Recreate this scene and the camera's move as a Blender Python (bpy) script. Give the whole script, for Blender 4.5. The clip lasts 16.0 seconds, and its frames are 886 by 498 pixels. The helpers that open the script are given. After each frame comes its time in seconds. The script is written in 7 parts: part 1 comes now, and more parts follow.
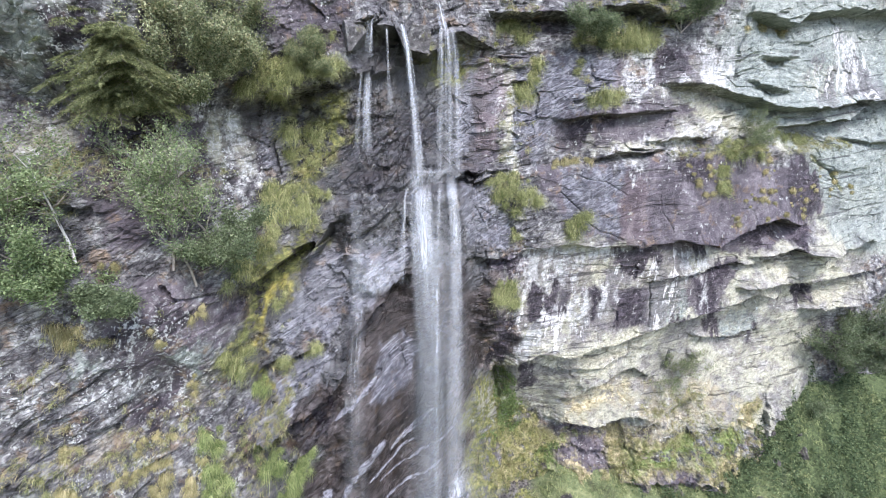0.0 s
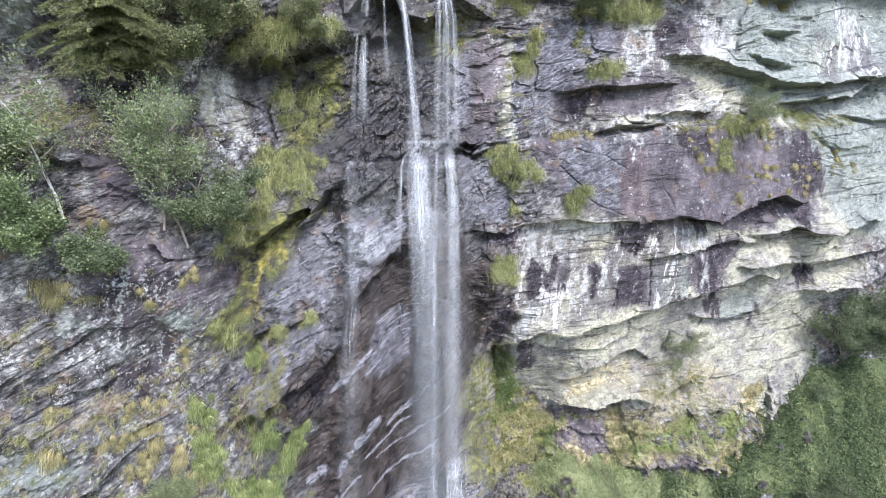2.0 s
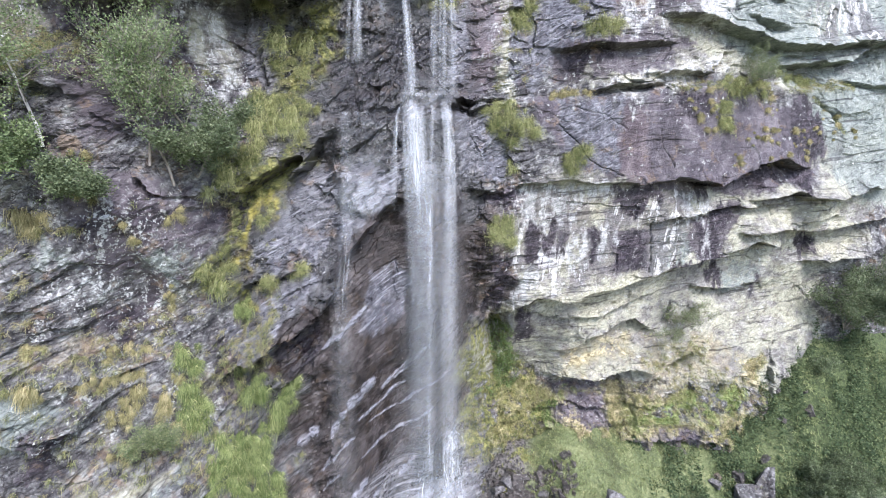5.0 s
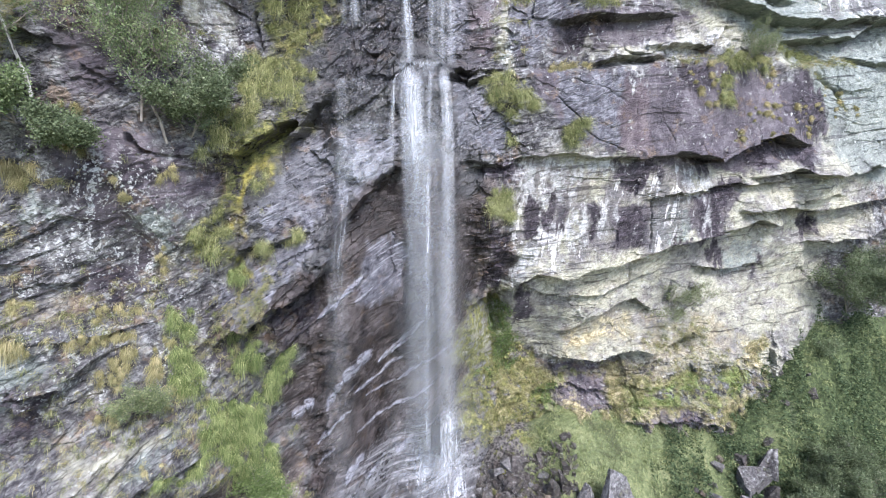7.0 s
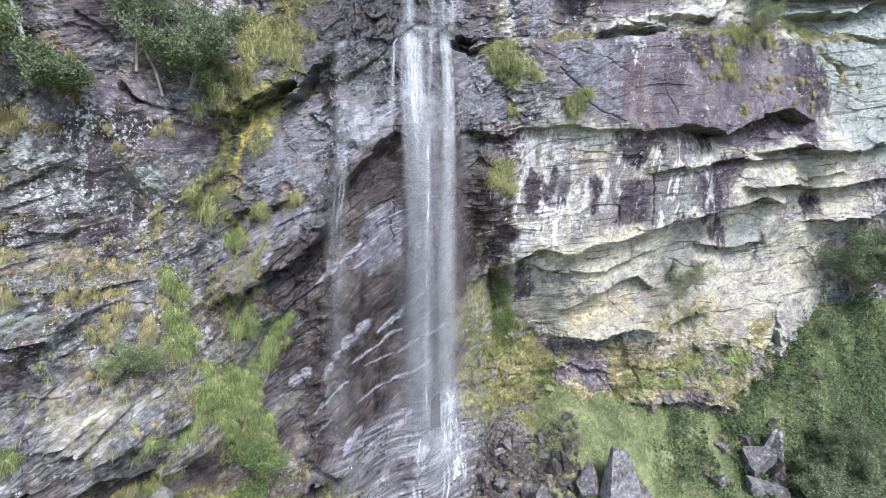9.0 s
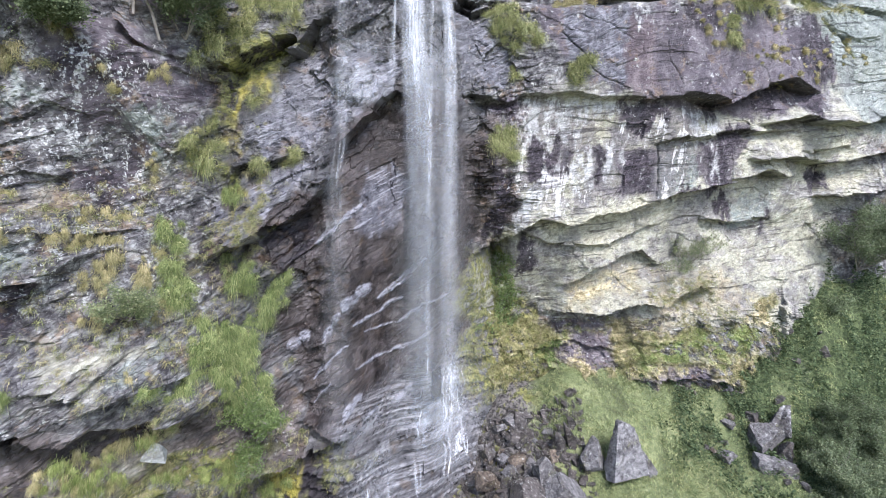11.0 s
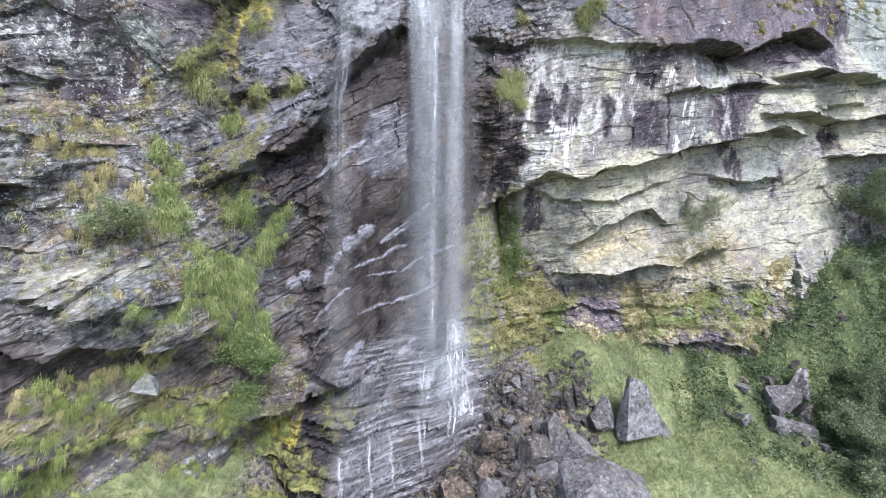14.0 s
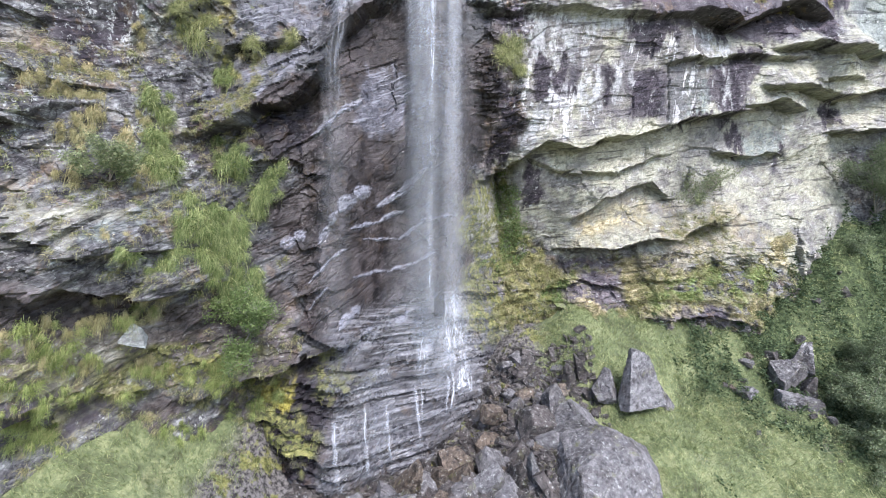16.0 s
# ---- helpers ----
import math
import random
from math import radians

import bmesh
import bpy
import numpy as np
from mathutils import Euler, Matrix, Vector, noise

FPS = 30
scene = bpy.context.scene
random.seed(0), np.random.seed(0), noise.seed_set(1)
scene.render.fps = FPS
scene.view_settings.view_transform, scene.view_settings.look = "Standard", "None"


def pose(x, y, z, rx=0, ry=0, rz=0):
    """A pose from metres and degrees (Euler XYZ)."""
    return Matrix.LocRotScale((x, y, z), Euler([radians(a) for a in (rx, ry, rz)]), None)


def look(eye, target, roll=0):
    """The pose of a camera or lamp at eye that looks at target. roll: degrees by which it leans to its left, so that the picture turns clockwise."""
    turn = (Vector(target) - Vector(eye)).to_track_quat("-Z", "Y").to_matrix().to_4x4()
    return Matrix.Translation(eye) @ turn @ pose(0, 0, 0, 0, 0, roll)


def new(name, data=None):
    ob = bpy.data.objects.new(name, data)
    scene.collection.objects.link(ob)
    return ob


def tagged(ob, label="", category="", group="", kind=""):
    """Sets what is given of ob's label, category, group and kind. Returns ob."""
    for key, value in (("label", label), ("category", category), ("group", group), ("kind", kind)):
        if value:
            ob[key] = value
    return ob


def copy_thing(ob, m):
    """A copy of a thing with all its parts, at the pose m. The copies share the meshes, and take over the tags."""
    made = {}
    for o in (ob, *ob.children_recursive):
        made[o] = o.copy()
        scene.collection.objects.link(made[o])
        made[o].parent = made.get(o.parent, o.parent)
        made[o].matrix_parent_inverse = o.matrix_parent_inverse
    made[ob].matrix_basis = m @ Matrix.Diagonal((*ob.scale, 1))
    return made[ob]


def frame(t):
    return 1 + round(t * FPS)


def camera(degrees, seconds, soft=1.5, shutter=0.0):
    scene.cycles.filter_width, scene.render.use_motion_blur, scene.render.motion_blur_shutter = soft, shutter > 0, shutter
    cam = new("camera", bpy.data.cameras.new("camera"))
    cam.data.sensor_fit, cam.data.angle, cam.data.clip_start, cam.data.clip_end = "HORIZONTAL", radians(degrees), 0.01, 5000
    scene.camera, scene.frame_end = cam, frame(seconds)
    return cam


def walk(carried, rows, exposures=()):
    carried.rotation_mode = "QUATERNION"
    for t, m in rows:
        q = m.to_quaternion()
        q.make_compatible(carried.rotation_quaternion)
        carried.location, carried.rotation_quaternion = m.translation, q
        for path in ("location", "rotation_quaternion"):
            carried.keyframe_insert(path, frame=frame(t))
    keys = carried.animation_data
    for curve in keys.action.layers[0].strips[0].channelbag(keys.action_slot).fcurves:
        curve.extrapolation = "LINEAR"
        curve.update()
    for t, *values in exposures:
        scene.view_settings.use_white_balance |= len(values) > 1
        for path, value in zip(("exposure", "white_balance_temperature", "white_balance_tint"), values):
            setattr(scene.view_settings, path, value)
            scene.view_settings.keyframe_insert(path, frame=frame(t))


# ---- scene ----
cam = camera(88.0, 16.0, soft=0.5)
EYE, TILT = 16.5, -14.5
# seconds, place in the first camera's axes, yaw, pitch, roll
ROWS = [
    (0.0, -0.000, 0.000, -0.000, 0.00, -0.00, 0.00),
    (0.5, 0.029, 0.045, -0.240, 0.02, 0.06, -0.04),
    (1.0, 0.042, 0.102, -0.482, 0.01, 0.18, -0.05),
    (1.5, 0.057, 0.165, -0.731, -0.02, 0.31, -0.09),
    (2.0, 0.065, 0.227, -0.978, -0.06, 0.46, -0.13),
    (2.5, 0.061, 0.301, -1.243, -0.15, 0.58, -0.14),
    (3.0, 0.068, 0.384, -1.503, -0.29, 0.72, -0.15),
    (3.5, 0.067, 0.454, -1.749, -0.39, 0.86, -0.15),
    (4.0, 0.067, 0.503, -1.993, -0.44, 1.01, -0.16),
    (6.5, 0.148, 0.773, -3.226, -0.42, 1.68, -0.22),
    (7, 0.154, 0.828, -3.467, -0.46, 1.82, -0.26),
    (7.5, 0.149, 0.892, -3.705, -0.52, 1.97, -0.27),
    (8, 0.137, 0.960, -3.961, -0.58, 2.13, -0.28),
    (8.5, 0.128, 1.017, -4.239, -0.61, 2.31, -0.31),
    (9, 0.113, 1.085, -4.536, -0.63, 2.49, -0.36),
    (11.5, 0.079, 1.456, -6.049, -0.57, 3.41, -0.47),
    (12.0, 0.062, 1.557, -6.361, -0.52, 3.60, -0.52),
    (12.5, 0.037, 1.661, -6.665, -0.48, 3.79, -0.56),
    (13.0, 0.015, 1.765, -6.961, -0.48, 3.95, -0.56),
    (13.5, -0.001, 1.861, -7.253, -0.48, 4.17, -0.55),
    (14.0, -0.021, 1.961, -7.574, -0.50, 4.40, -0.56),
    (14.5, -0.029, 2.046, -7.874, -0.54, 4.67, -0.55),
    (15.0, -0.023, 2.141, -8.187, -0.58, 4.90, -0.53),
    (15.5, -0.008, 2.217, -8.467, -0.58, 5.16, -0.51),
    (16.0, 0.035, 2.305, -8.766, -0.57, 5.38, -0.50),
]
walk(cam, [(t, pose(0, 0, EYE, TILT) @ pose(x, y, z, 90 + pitch, roll, yaw)) for t, x, y, z, yaw, pitch, roll in ROWS],
     exposures=[(0.0, 1.84, 5960, 15), (16.0, 1.84, 5960, 15)])

# ---- world and sun: a bright, evenly clouded sky ----
world = bpy.data.worlds.new("world")
scene.world = world
world.use_nodes = True
sky = world.node_tree.nodes.new("ShaderNodeTexSky")
sky.sky_type, sky.sun_disc = "NISHITA", False
sky.sun_elevation, sky.sun_rotation = radians(53), radians(152)
sky.air_density, sky.dust_density, sky.ozone_density = 1.0, 2.0, 1.0
back = world.node_tree.nodes["Background"]
back.inputs["Strength"].default_value = 0.13
world.node_tree.links.new(sky.outputs[0], back.inputs["Color"])
sun = new("sun", bpy.data.lights.new("sun", "SUN"))
sun.data.energy, sun.data.angle, sun.data.color = 2.0, radians(22), (1.0, 0.97, 0.93)
sun.matrix_world = look((16, -16, 50), (0, 14, 6))

# ---- shapes of the land ----


def lattice(ix, iy, seed):
    """A repeatable value from 0 to 1 for each whole-number cell."""
    ix, iy = np.atleast_1d(ix), np.atleast_1d(iy)
    h = (ix.astype(np.int64) * 374761393 + iy.astype(np.int64) * 668265263 + seed * 1274126177) & 0xFFFFFFFF
    h = ((h ^ (h >> 13)) * 1103515245) & 0xFFFFFFFF
    h = ((h ^ (h >> 16)) * 2654435761) & 0xFFFFFFFF
    return ((h ^ (h >> 15)) & 0xFFFFFF) / 0xFFFFFF


def grain(x, y, seed=0):
    """Smooth value noise, -1 to 1, one bump a unit."""
    ix, iy = np.floor(x), np.floor(y)
    fx, fy = x - ix, y - iy
    fx, fy = fx * fx * (3 - 2 * fx), fy * fy * (3 - 2 * fy)
    a = lattice(ix, iy, seed) * (1 - fx) + lattice(ix + 1, iy, seed) * fx
    b = lattice(ix, iy + 1, seed) * (1 - fx) + lattice(ix + 1, iy + 1, seed) * fx
    return (a * (1 - fy) + b * fy) * 2 - 1


def rough(x, y, octaves=4, seed=0, gain=0.5):
    total, size = 0, 1.0
    for k in range(octaves):
        total = total + size * grain(x * 2**k + 17.3 * k, y * 2**k - 9.1 * k, seed + k)
        size *= gain
    return total


def facets(x, y, seed=0):
    """Broken faces: each cell a plane of its own height and tilt, -0.5 to 0.5 or so."""
    ix, iy = np.floor(x), np.floor(y)
    near, plane = np.full(x.shape, 9.0), np.zeros(x.shape)
    for dx in (-1, 0, 1):
        for dy in (-1, 0, 1):
            cx, cy = ix + dx, iy + dy
            ox, oy = x - cx - lattice(cx, cy, seed), y - cy - lattice(cx, cy, seed + 5)
            d = np.abs(ox) + np.abs(oy) + 0.4 * np.hypot(ox, oy)
            v = lattice(cx, cy, seed + 9) - 0.5 + ox * (lattice(cx, cy, seed + 13) - 0.5) * 1.3 + oy * (lattice(cx, cy, seed + 17) - 0.5) * 1.3
            closer = d < near
            plane = np.where(closer, v, plane)
            near = np.where(closer, d, near)
    return plane


def ramp(a, b, v):
    t = np.clip((v - a) / (b - a), 0, 1)
    return t * t * (3 - 2 * t)


# where the foot of the cliff runs, seen from above
PLAN_X = [-60, -16, -9, -7.5, -6.3, -5, -3.5, -2, -0.5, 1.7, 4, 7, 10, 14, 18, 30, 80]
PLAN_Y = [-10, 5.5, 8.3, 8.8, 9.7, 11.4, 11.6, 12.5, 13.8, 15.2, 15.9, 16.2, 16.9, 17.6, 18.6, 22, 40]

# overhanging lips: a line (x, z), how far it juts out, how high it thins out above, how deep and tall the hollow under it is
LIPS, SHELVES, RIDGES = [], [], []


def lip(line, out, above, hollow, below):
    LIPS.append((line, out, above, hollow, below))


def shelf(line, out, tall):
    """A line below which the rock steps out towards the open, how far, and over what height."""
    SHELVES.append((line, out, tall))


def ridge(line, out, wide):
    """A raised edge or a groove (minus) along a line."""
    RIDGES.append((line, out, wide))


# the dry wall: the big roof, its broken eastern end and the pale beds below
lip([(1.00, 12.50), (2.28, 12.43), (3.36, 12.65), (4.04, 12.71), (5.20, 12.67), (6.89, 12.57), (8.39, 12.70), (9.83, 12.48)], 0.3, 2.4, 0.12, 0.3)
lip([(8.48, 12.75), (9.83, 12.48), (10.95, 13.02), (11.56, 13.21), (12.48, 13.31), (13.47, 13.06)], 0.6, 1.2, 0.4, 0.3)
lip([(11.79, 12.00), (13.14, 12.17), (13.91, 12.01), (15.95, 12.01), (19.00, 12.60)], 0.5, 0.6, 0.4, 0.35)
lip([(13.64, 10.97), (15.76, 11.21)], 0.18, 0.2, 0.2, 0.15)
lip([(7.58, 11.21), (8.86, 11.42), (10.99, 11.71), (13.06, 11.76)], 0.22, 0.35, 0.22, 0.25)
lip([(11.37, 10.68), (13.16, 10.73), (15.45, 10.53), (16.15, 10.74), (19.00, 11.10)], 0.42, 0.4, 0.4, 0.3)
lip([(1.56, 7.42), (2.67, 7.91), (3.06, 8.24), (3.55, 8.60), (4.77, 8.34), (5.56, 8.77), (6.63, 8.88), (7.74, 9.18), (8.81, 9.55), (9.96, 9.74), (11.08, 9.94), (12.25, 10.25), (13.61, 10.04)], 0.5, 0.8, 0.5, 0.6)
lip([(15.20, 9.29), (17.32, 9.40), (19.00, 9.80)], 0.5, 0.5, 0.5, 0.7)
lip([(3.07, 8.13), (4.02, 7.66), (5.03, 7.62), (6.17, 7.57), (7.14, 7.94), (8.09, 8.21)], 0.2, 0.35, 0.18, 0.2)
lip([(4.91, 5.93), (5.82, 6.67), (7.19, 7.11), (7.74, 7.24), (8.47, 6.74)], 0.3, 0.4, 0.3, 0.3)
lip([(4.59, 4.77), (5.37, 4.87), (6.38, 4.90), (7.29, 5.13), (7.78, 5.35), (8.62, 5.31), (9.69, 5.72), (11.08, 6.20)], 0.75, 0.9, 0.55, 0.35)
lip([(10.17, 8.48), (11.79, 8.27), (12.95, 8.50)], 0.3, 0.3, 0.3, 0.3)
lip([(6.60, 2.08), (7.69, 2.46), (9.85, 2.62), (11.61, 2.20)], 0.2, 0.3, 0.15, 0.2)
lip([(3.84, 2.02), (4.76, 1.91), (6.01, 2.03)], 0.3, 0.3, 0.35, 0.2)
lip([(4.04, 3.24), (5.40, 3.62), (6.81, 3.36)], 0.25, 0.3, 0.25, 0.2)
# the upper wall
lip([(3.97, 16.85), (4.86, 17.05), (5.85, 17.05), (7.76, 17.20)], 0.3, 0.4, 0.3, 0.35)
lip([(5.10, 15.62), (5.80, 15.86), (7.49, 15.91)], 0.3, 0.25, 0.3, 0.25)
lip([(7.00, 16.15), (9.23, 16.25), (9.87, 17.00)], 0.25, 0.3, 0.2, 0.25)
lip([(7.58, 18.10), (10.19, 17.75), (11.49, 17.40), (13.90, 17.20), (16.00, 17.60), (19.00, 18.00)], 0.4, 0.5, 0.35, 0.4)
lip([(12.49, 16.70), (14.50, 16.75), (15.40, 16.95), (16.80, 17.75), (18.00, 18.00)], 0.4, 0.6, 0.4, 0.4)
lip([(11.20, 18.95), (12.30, 19.00)], 0.25, 0.2, 0.4, 0.2)
lip([(10.69, 18.15), (12.30, 17.90)], 0.2, 0.2, 0.25, 0.2)
lip([(10.50, 20.40), (12.10, 20.05), (12.80, 20.45), (16.80, 21.00), (19.00, 21.00)], 0.4, 0.6, 0.4, 0.4)
lip([(15.20, 16.30), (16.90, 16.10), (19.00, 16.00)], 0.2, 0.3, 0.25, 0.3)
lip([(1.60, 20.00), (3.20, 20.10), (6.00, 20.30), (8.00, 20.20)], 0.5, 0.6, 0.4, 0.3)
# round the falls
lip([(0.30, 15.04), (1.49, 15.21), (2.08, 15.31)], 0.25, 0.3, 0.3, 0.3)
lip([(-5.37, 17.43), (-3.67, 17.52), (-2.45, 17.93)], 0.6, 0.9, 0.45, 0.6)
lip([(-2.32, 19.17), (-1.31, 19.22), (-1.01, 18.76), (-0.40, 18.71), (0.20, 19.20), (1.40, 19.10)], 0.6, 0.5, 0.55, 1.8)
lip([(-2.45, 17.78), (-1.99, 17.93), (-1.31, 18.27)], 0.55, 0.12, 0.0, 0.4)
lip([(-5.52, 12.59), (-4.94, 12.73), (-4.30, 13.13), (-3.57, 13.45), (-3.09, 14.05)], 0.5, 0.8, 0.5, 0.45)
lip([(-5.08, 10.11), (-4.34, 10.38), (-3.35, 10.73)], 0.25, 0.3, 0.25, 0.3)
lip([(-5.22, 8.18), (-4.42, 8.53), (-3.76, 9.17), (-3.21, 9.62), (-2.76, 10.25), (-2.54, 10.99), (-1.93, 11.54), (-1.08, 12.55)], 0.5, 1.3, 0.5, 2.2)
shelf([(-3.07, 14.59), (-2.16, 14.55), (-1.16, 14.87), (0.20, 15.04), (0.90, 15.00)], 0.75, 0.25)
shelf([(-2.54, 15.34), (-1.47, 15.61), (-0.72, 15.99), (0.20, 15.80)], 0.5, 0.4)
shelf([(-4.16, 3.43), (-2.86, 3.72), (-0.93, 3.22), (1.59, 2.84)], 1.0, 3.4)
# the left wall
lip([(-9.00, 5.90), (-7.21, 5.72), (-6.85, 5.27), (-6.55, 5.42), (-6.23, 5.08), (-4.94, 5.02)], 0.45, 0.6, 0.45, 0.45)
lip([(-9.00, 8.50), (-8.01, 8.45), (-7.63, 8.24), (-7.08, 8.28), (-6.80, 8.57)], 0.35, 0.3, 0.3, 0.3)
lip([(-7.34, 9.19), (-6.79, 8.93), (-6.39, 8.97)], 0.3, 0.25, 0.25, 0.2)
lip([(-9.00, 3.20), (-7.40, 2.99), (-7.09, 2.83), (-6.64, 2.87), (-6.18, 2.79)], 0.4, 0.5, 0.35, 0.25)
lip([(-5.80, 2.10), (-4.28, 2.69), (-3.57, 2.88), (-2.52, 3.15), (-2.11, 3.13)], 0.5, 0.5, 0.8, 0.35)
lip([(-5.10, 1.54), (-4.18, 1.37)], 0.25, 0.3, 0.3, 0.2)
lip([(-7.12, 6.47), (-6.24, 6.19), (-4.97, 5.95), (-4.82, 5.56)], 0.3, 0.4, 0.3, 0.2)
lip([(-9.62, 15.28), (-8.33, 15.18), (-7.28, 14.98)], 0.25, 0.4, 0.25, 0.3)
shelf([(-10.00, 13.50), (-7.70, 13.70), (-6.81, 13.60), (-5.72, 13.09)], 0.75, 0.6)
shelf([(-8.50, 6.90), (-7.54, 7.19), (-6.51, 6.87), (-5.19, 6.91)], 0.6, 0.7)
shelf([(-9.00, 10.20), (-7.24, 9.69), (-6.26, 9.58)], 0.4, 0.5)
shelf([(-9.51, 19.50), (-7.84, 17.26), (-6.05, 17.65)], -0.4, 1.0)
shelf([(1.20, 15.30), (2.87, 15.41), (5.00, 15.52), (6.19, 15.81), (8.10, 15.91), (10.45, 16.00), (13.49, 16.10), (18.00, 16.40)], 0.35, 0.3)
shelf([(1.00, 4.95), (3.35, 4.60), (6.38, 4.21), (10.04, 4.59), (14.03, 4.59)], 0.6, 3.0)
# light quartz edges that cross the dark wall behind the veil
ridge([(-2.25, 6.02), (-1.73, 6.14), (-0.99, 6.42)], 0.14, 0.13)
ridge([(-1.68, 6.53), (-1.17, 6.93), (-0.3, 7.63)], 0.14, 0.14)
ridge([(-1.34, 6.7), (-0.66, 7.13)], 0.14, 0.08)
ridge([(-1.18, 5.54), (-0.4, 6.12), (0.52, 6.24)], 0.14, 0.1)
ridge([(-2.22, 4.77), (-1.41, 4.59), (-0.51, 4.93), (-0.1, 5.09)], 0.14, 0.1)
ridge([(-3.26, 4.71), (-2.7, 5.28), (-2.34, 5.58)], 0.14, 0.08)
ridge([(-2.98, 5.7), (-2.77, 6.17), (-2.54, 6.52)], 0.14, 0.16)
ridge([(-3.84, 5.62), (-3.58, 5.85), (-3.36, 6)], 0.14, 0.24)
ridge([(-2.47, 6.55), (-2.15, 6.9), (-1.81, 7.05)], 0.14, 0.32)
ridge([(-3.29, 3.99), (-2.76, 4.64)], 0.14, 0.07)
ridge([(-2.44, 3.57), (-2.23, 3.84), (-2.09, 3.94)], 0.14, 0.22)
ridge([(-1.24, 3.03), (-0.76, 3.35)], 0.14, 0.17)
ridge([(-2.07, 5.69), (-1.22, 5.54)], 0.14, 0.06)
ridge([(-1.97, 3.21), (-1.76, 3.21)], 0.14, 0.13)
ridge([(-3.12, 8.38), (-2.52, 8.86), (-1.98, 9.36)], 0.14, 0.14)
# open cracks
ridge([(3.82, 14.44), (4.59, 13.77), (5.38, 13.18), (6.17, 12.83)], -0.07, 0.022)
ridge([(4.50, 15.03), (5.46, 14.84), (6.23, 14.36)], -0.05, 0.02)
ridge([(7.42, 14.45), (7.63, 13.76), (8.06, 13.16)], -0.05, 0.02)
ridge([(-4.65, 16.19), (-4.52, 15.28), (-4.56, 14.88)], -0.3, 0.06)
ridge([(7.56, 11.21), (7.72, 9.34)], -0.1, 0.03)
ridge([(15.46, 10.48), (15.26, 10.05), (14.97, 9.40)], -0.25, 0.09)
ridge([(13.69, 15.60), (14.60, 15.00), (15.20, 14.40)], -0.15, 0.04)
ridge([(2.02, 7.59), (2.13, 6.70), (2.32, 5.72)], -0.4, 0.1)
ridge([(-5.07, 9.91), (-5.03, 9.23)], -0.25, 0.05)

# bosses and bays: x, z, half width, half height, how far it steps back (out: minus)
BOSSES = [
    (-5.0, 16.6, 1.9, 2.6, 1.1), (-8.5, 16.4, 1.2, 2.2, 0.8), (-8.0, 12.4, 0.9, 1.2, 0.6), (-6.5, 10.2, 0.8, 1.3, 1.0),
    (-6.4, 6.3, 1.1, 0.9, -0.7), (-4.0, 8.3, 0.8, 1.0, -0.9), (-2.9, 9.6, 0.7, 0.9, -0.7), (9.0, 6.2, 2.4, 1.6, 0.8),
    (1.9, 7.8, 0.9, 1.2, 0.8), (15.2, 10.2, 2.0, 0.9, 0.7), (1.8, 10.9, 0.7, 1.1, -0.5), (2.1, 16.6, 0.9, 1.4, -0.6),
    (5.0, 17.4, 1.2, 1.2, -0.4), (-7.2, 2.3, 1.6, 1.5, 1.2), (1.35, 6.3, 0.35, 1.2, -0.5), (2.3, 6.9, 0.35, 0.8, 0.6), (16.3, 20.3, 2.0, 2.2, 1.0),
    (2.7, 2.4, 4, 4, 2.08), (-2.2, 13, 1.8, 4, 1.08), (-1.4, 3.5, 0.9, 4, 1.23), (-4.9, 4, 0.9, 4, -1.06),
    (12.4, 8.1, 4, 1.8, 0.89), (-7.6, 16.9, 2.6, 1.3, 0.92), (14.5, 11.8, 0.9, 0.9, -0.81), (1.9, 5.8, 4, 1.8, 0.58),
    (-6.2, 3.5, 0.9, 1.8, 0.57), (-5.2, 6.4, 0.9, 1.3, -0.58), (6, 14.2, 4, 2.6, -0.42), (16.2, 7.4, 2.6, 1.8, 0.45),
    (7.1, 5.4, 0.9, 4, 0.44), (-1.2, 9.7, 0.9, 4, 0.37), (-3.7, 4.9, 1.3, 2.6, -0.28), (-6.4, 6.4, 0.9, 4, 0.22),
]


def along(line, x):
    px, pz = zip(*line)
    inside = ramp(px[0] - 0.5, px[0] + 0.6, x) * ramp(px[-1] + 0.5, px[-1] - 0.6, x)
    return np.interp(x, px, pz), inside


def taper(t):
    """Thin at both ends of a line."""
    return 0.12 + 0.55 * np.sin(math.pi * np.clip(t, 0, 1)) ** 0.6


def base_y(x, z):
    """The plan of the cliff with its bosses and bays."""
    y = np.interp(x, PLAN_X, PLAN_Y)
    y = y + 0.06 * (z - 8) * ramp(-6, -3, x) * ramp(9, 3, x)
    for bx, bz, w, h, back_by in BOSSES:
        y = y + back_by * np.exp(-(((x - bx) / w) ** 2) - ((z - bz) / h) ** 2)
    return y


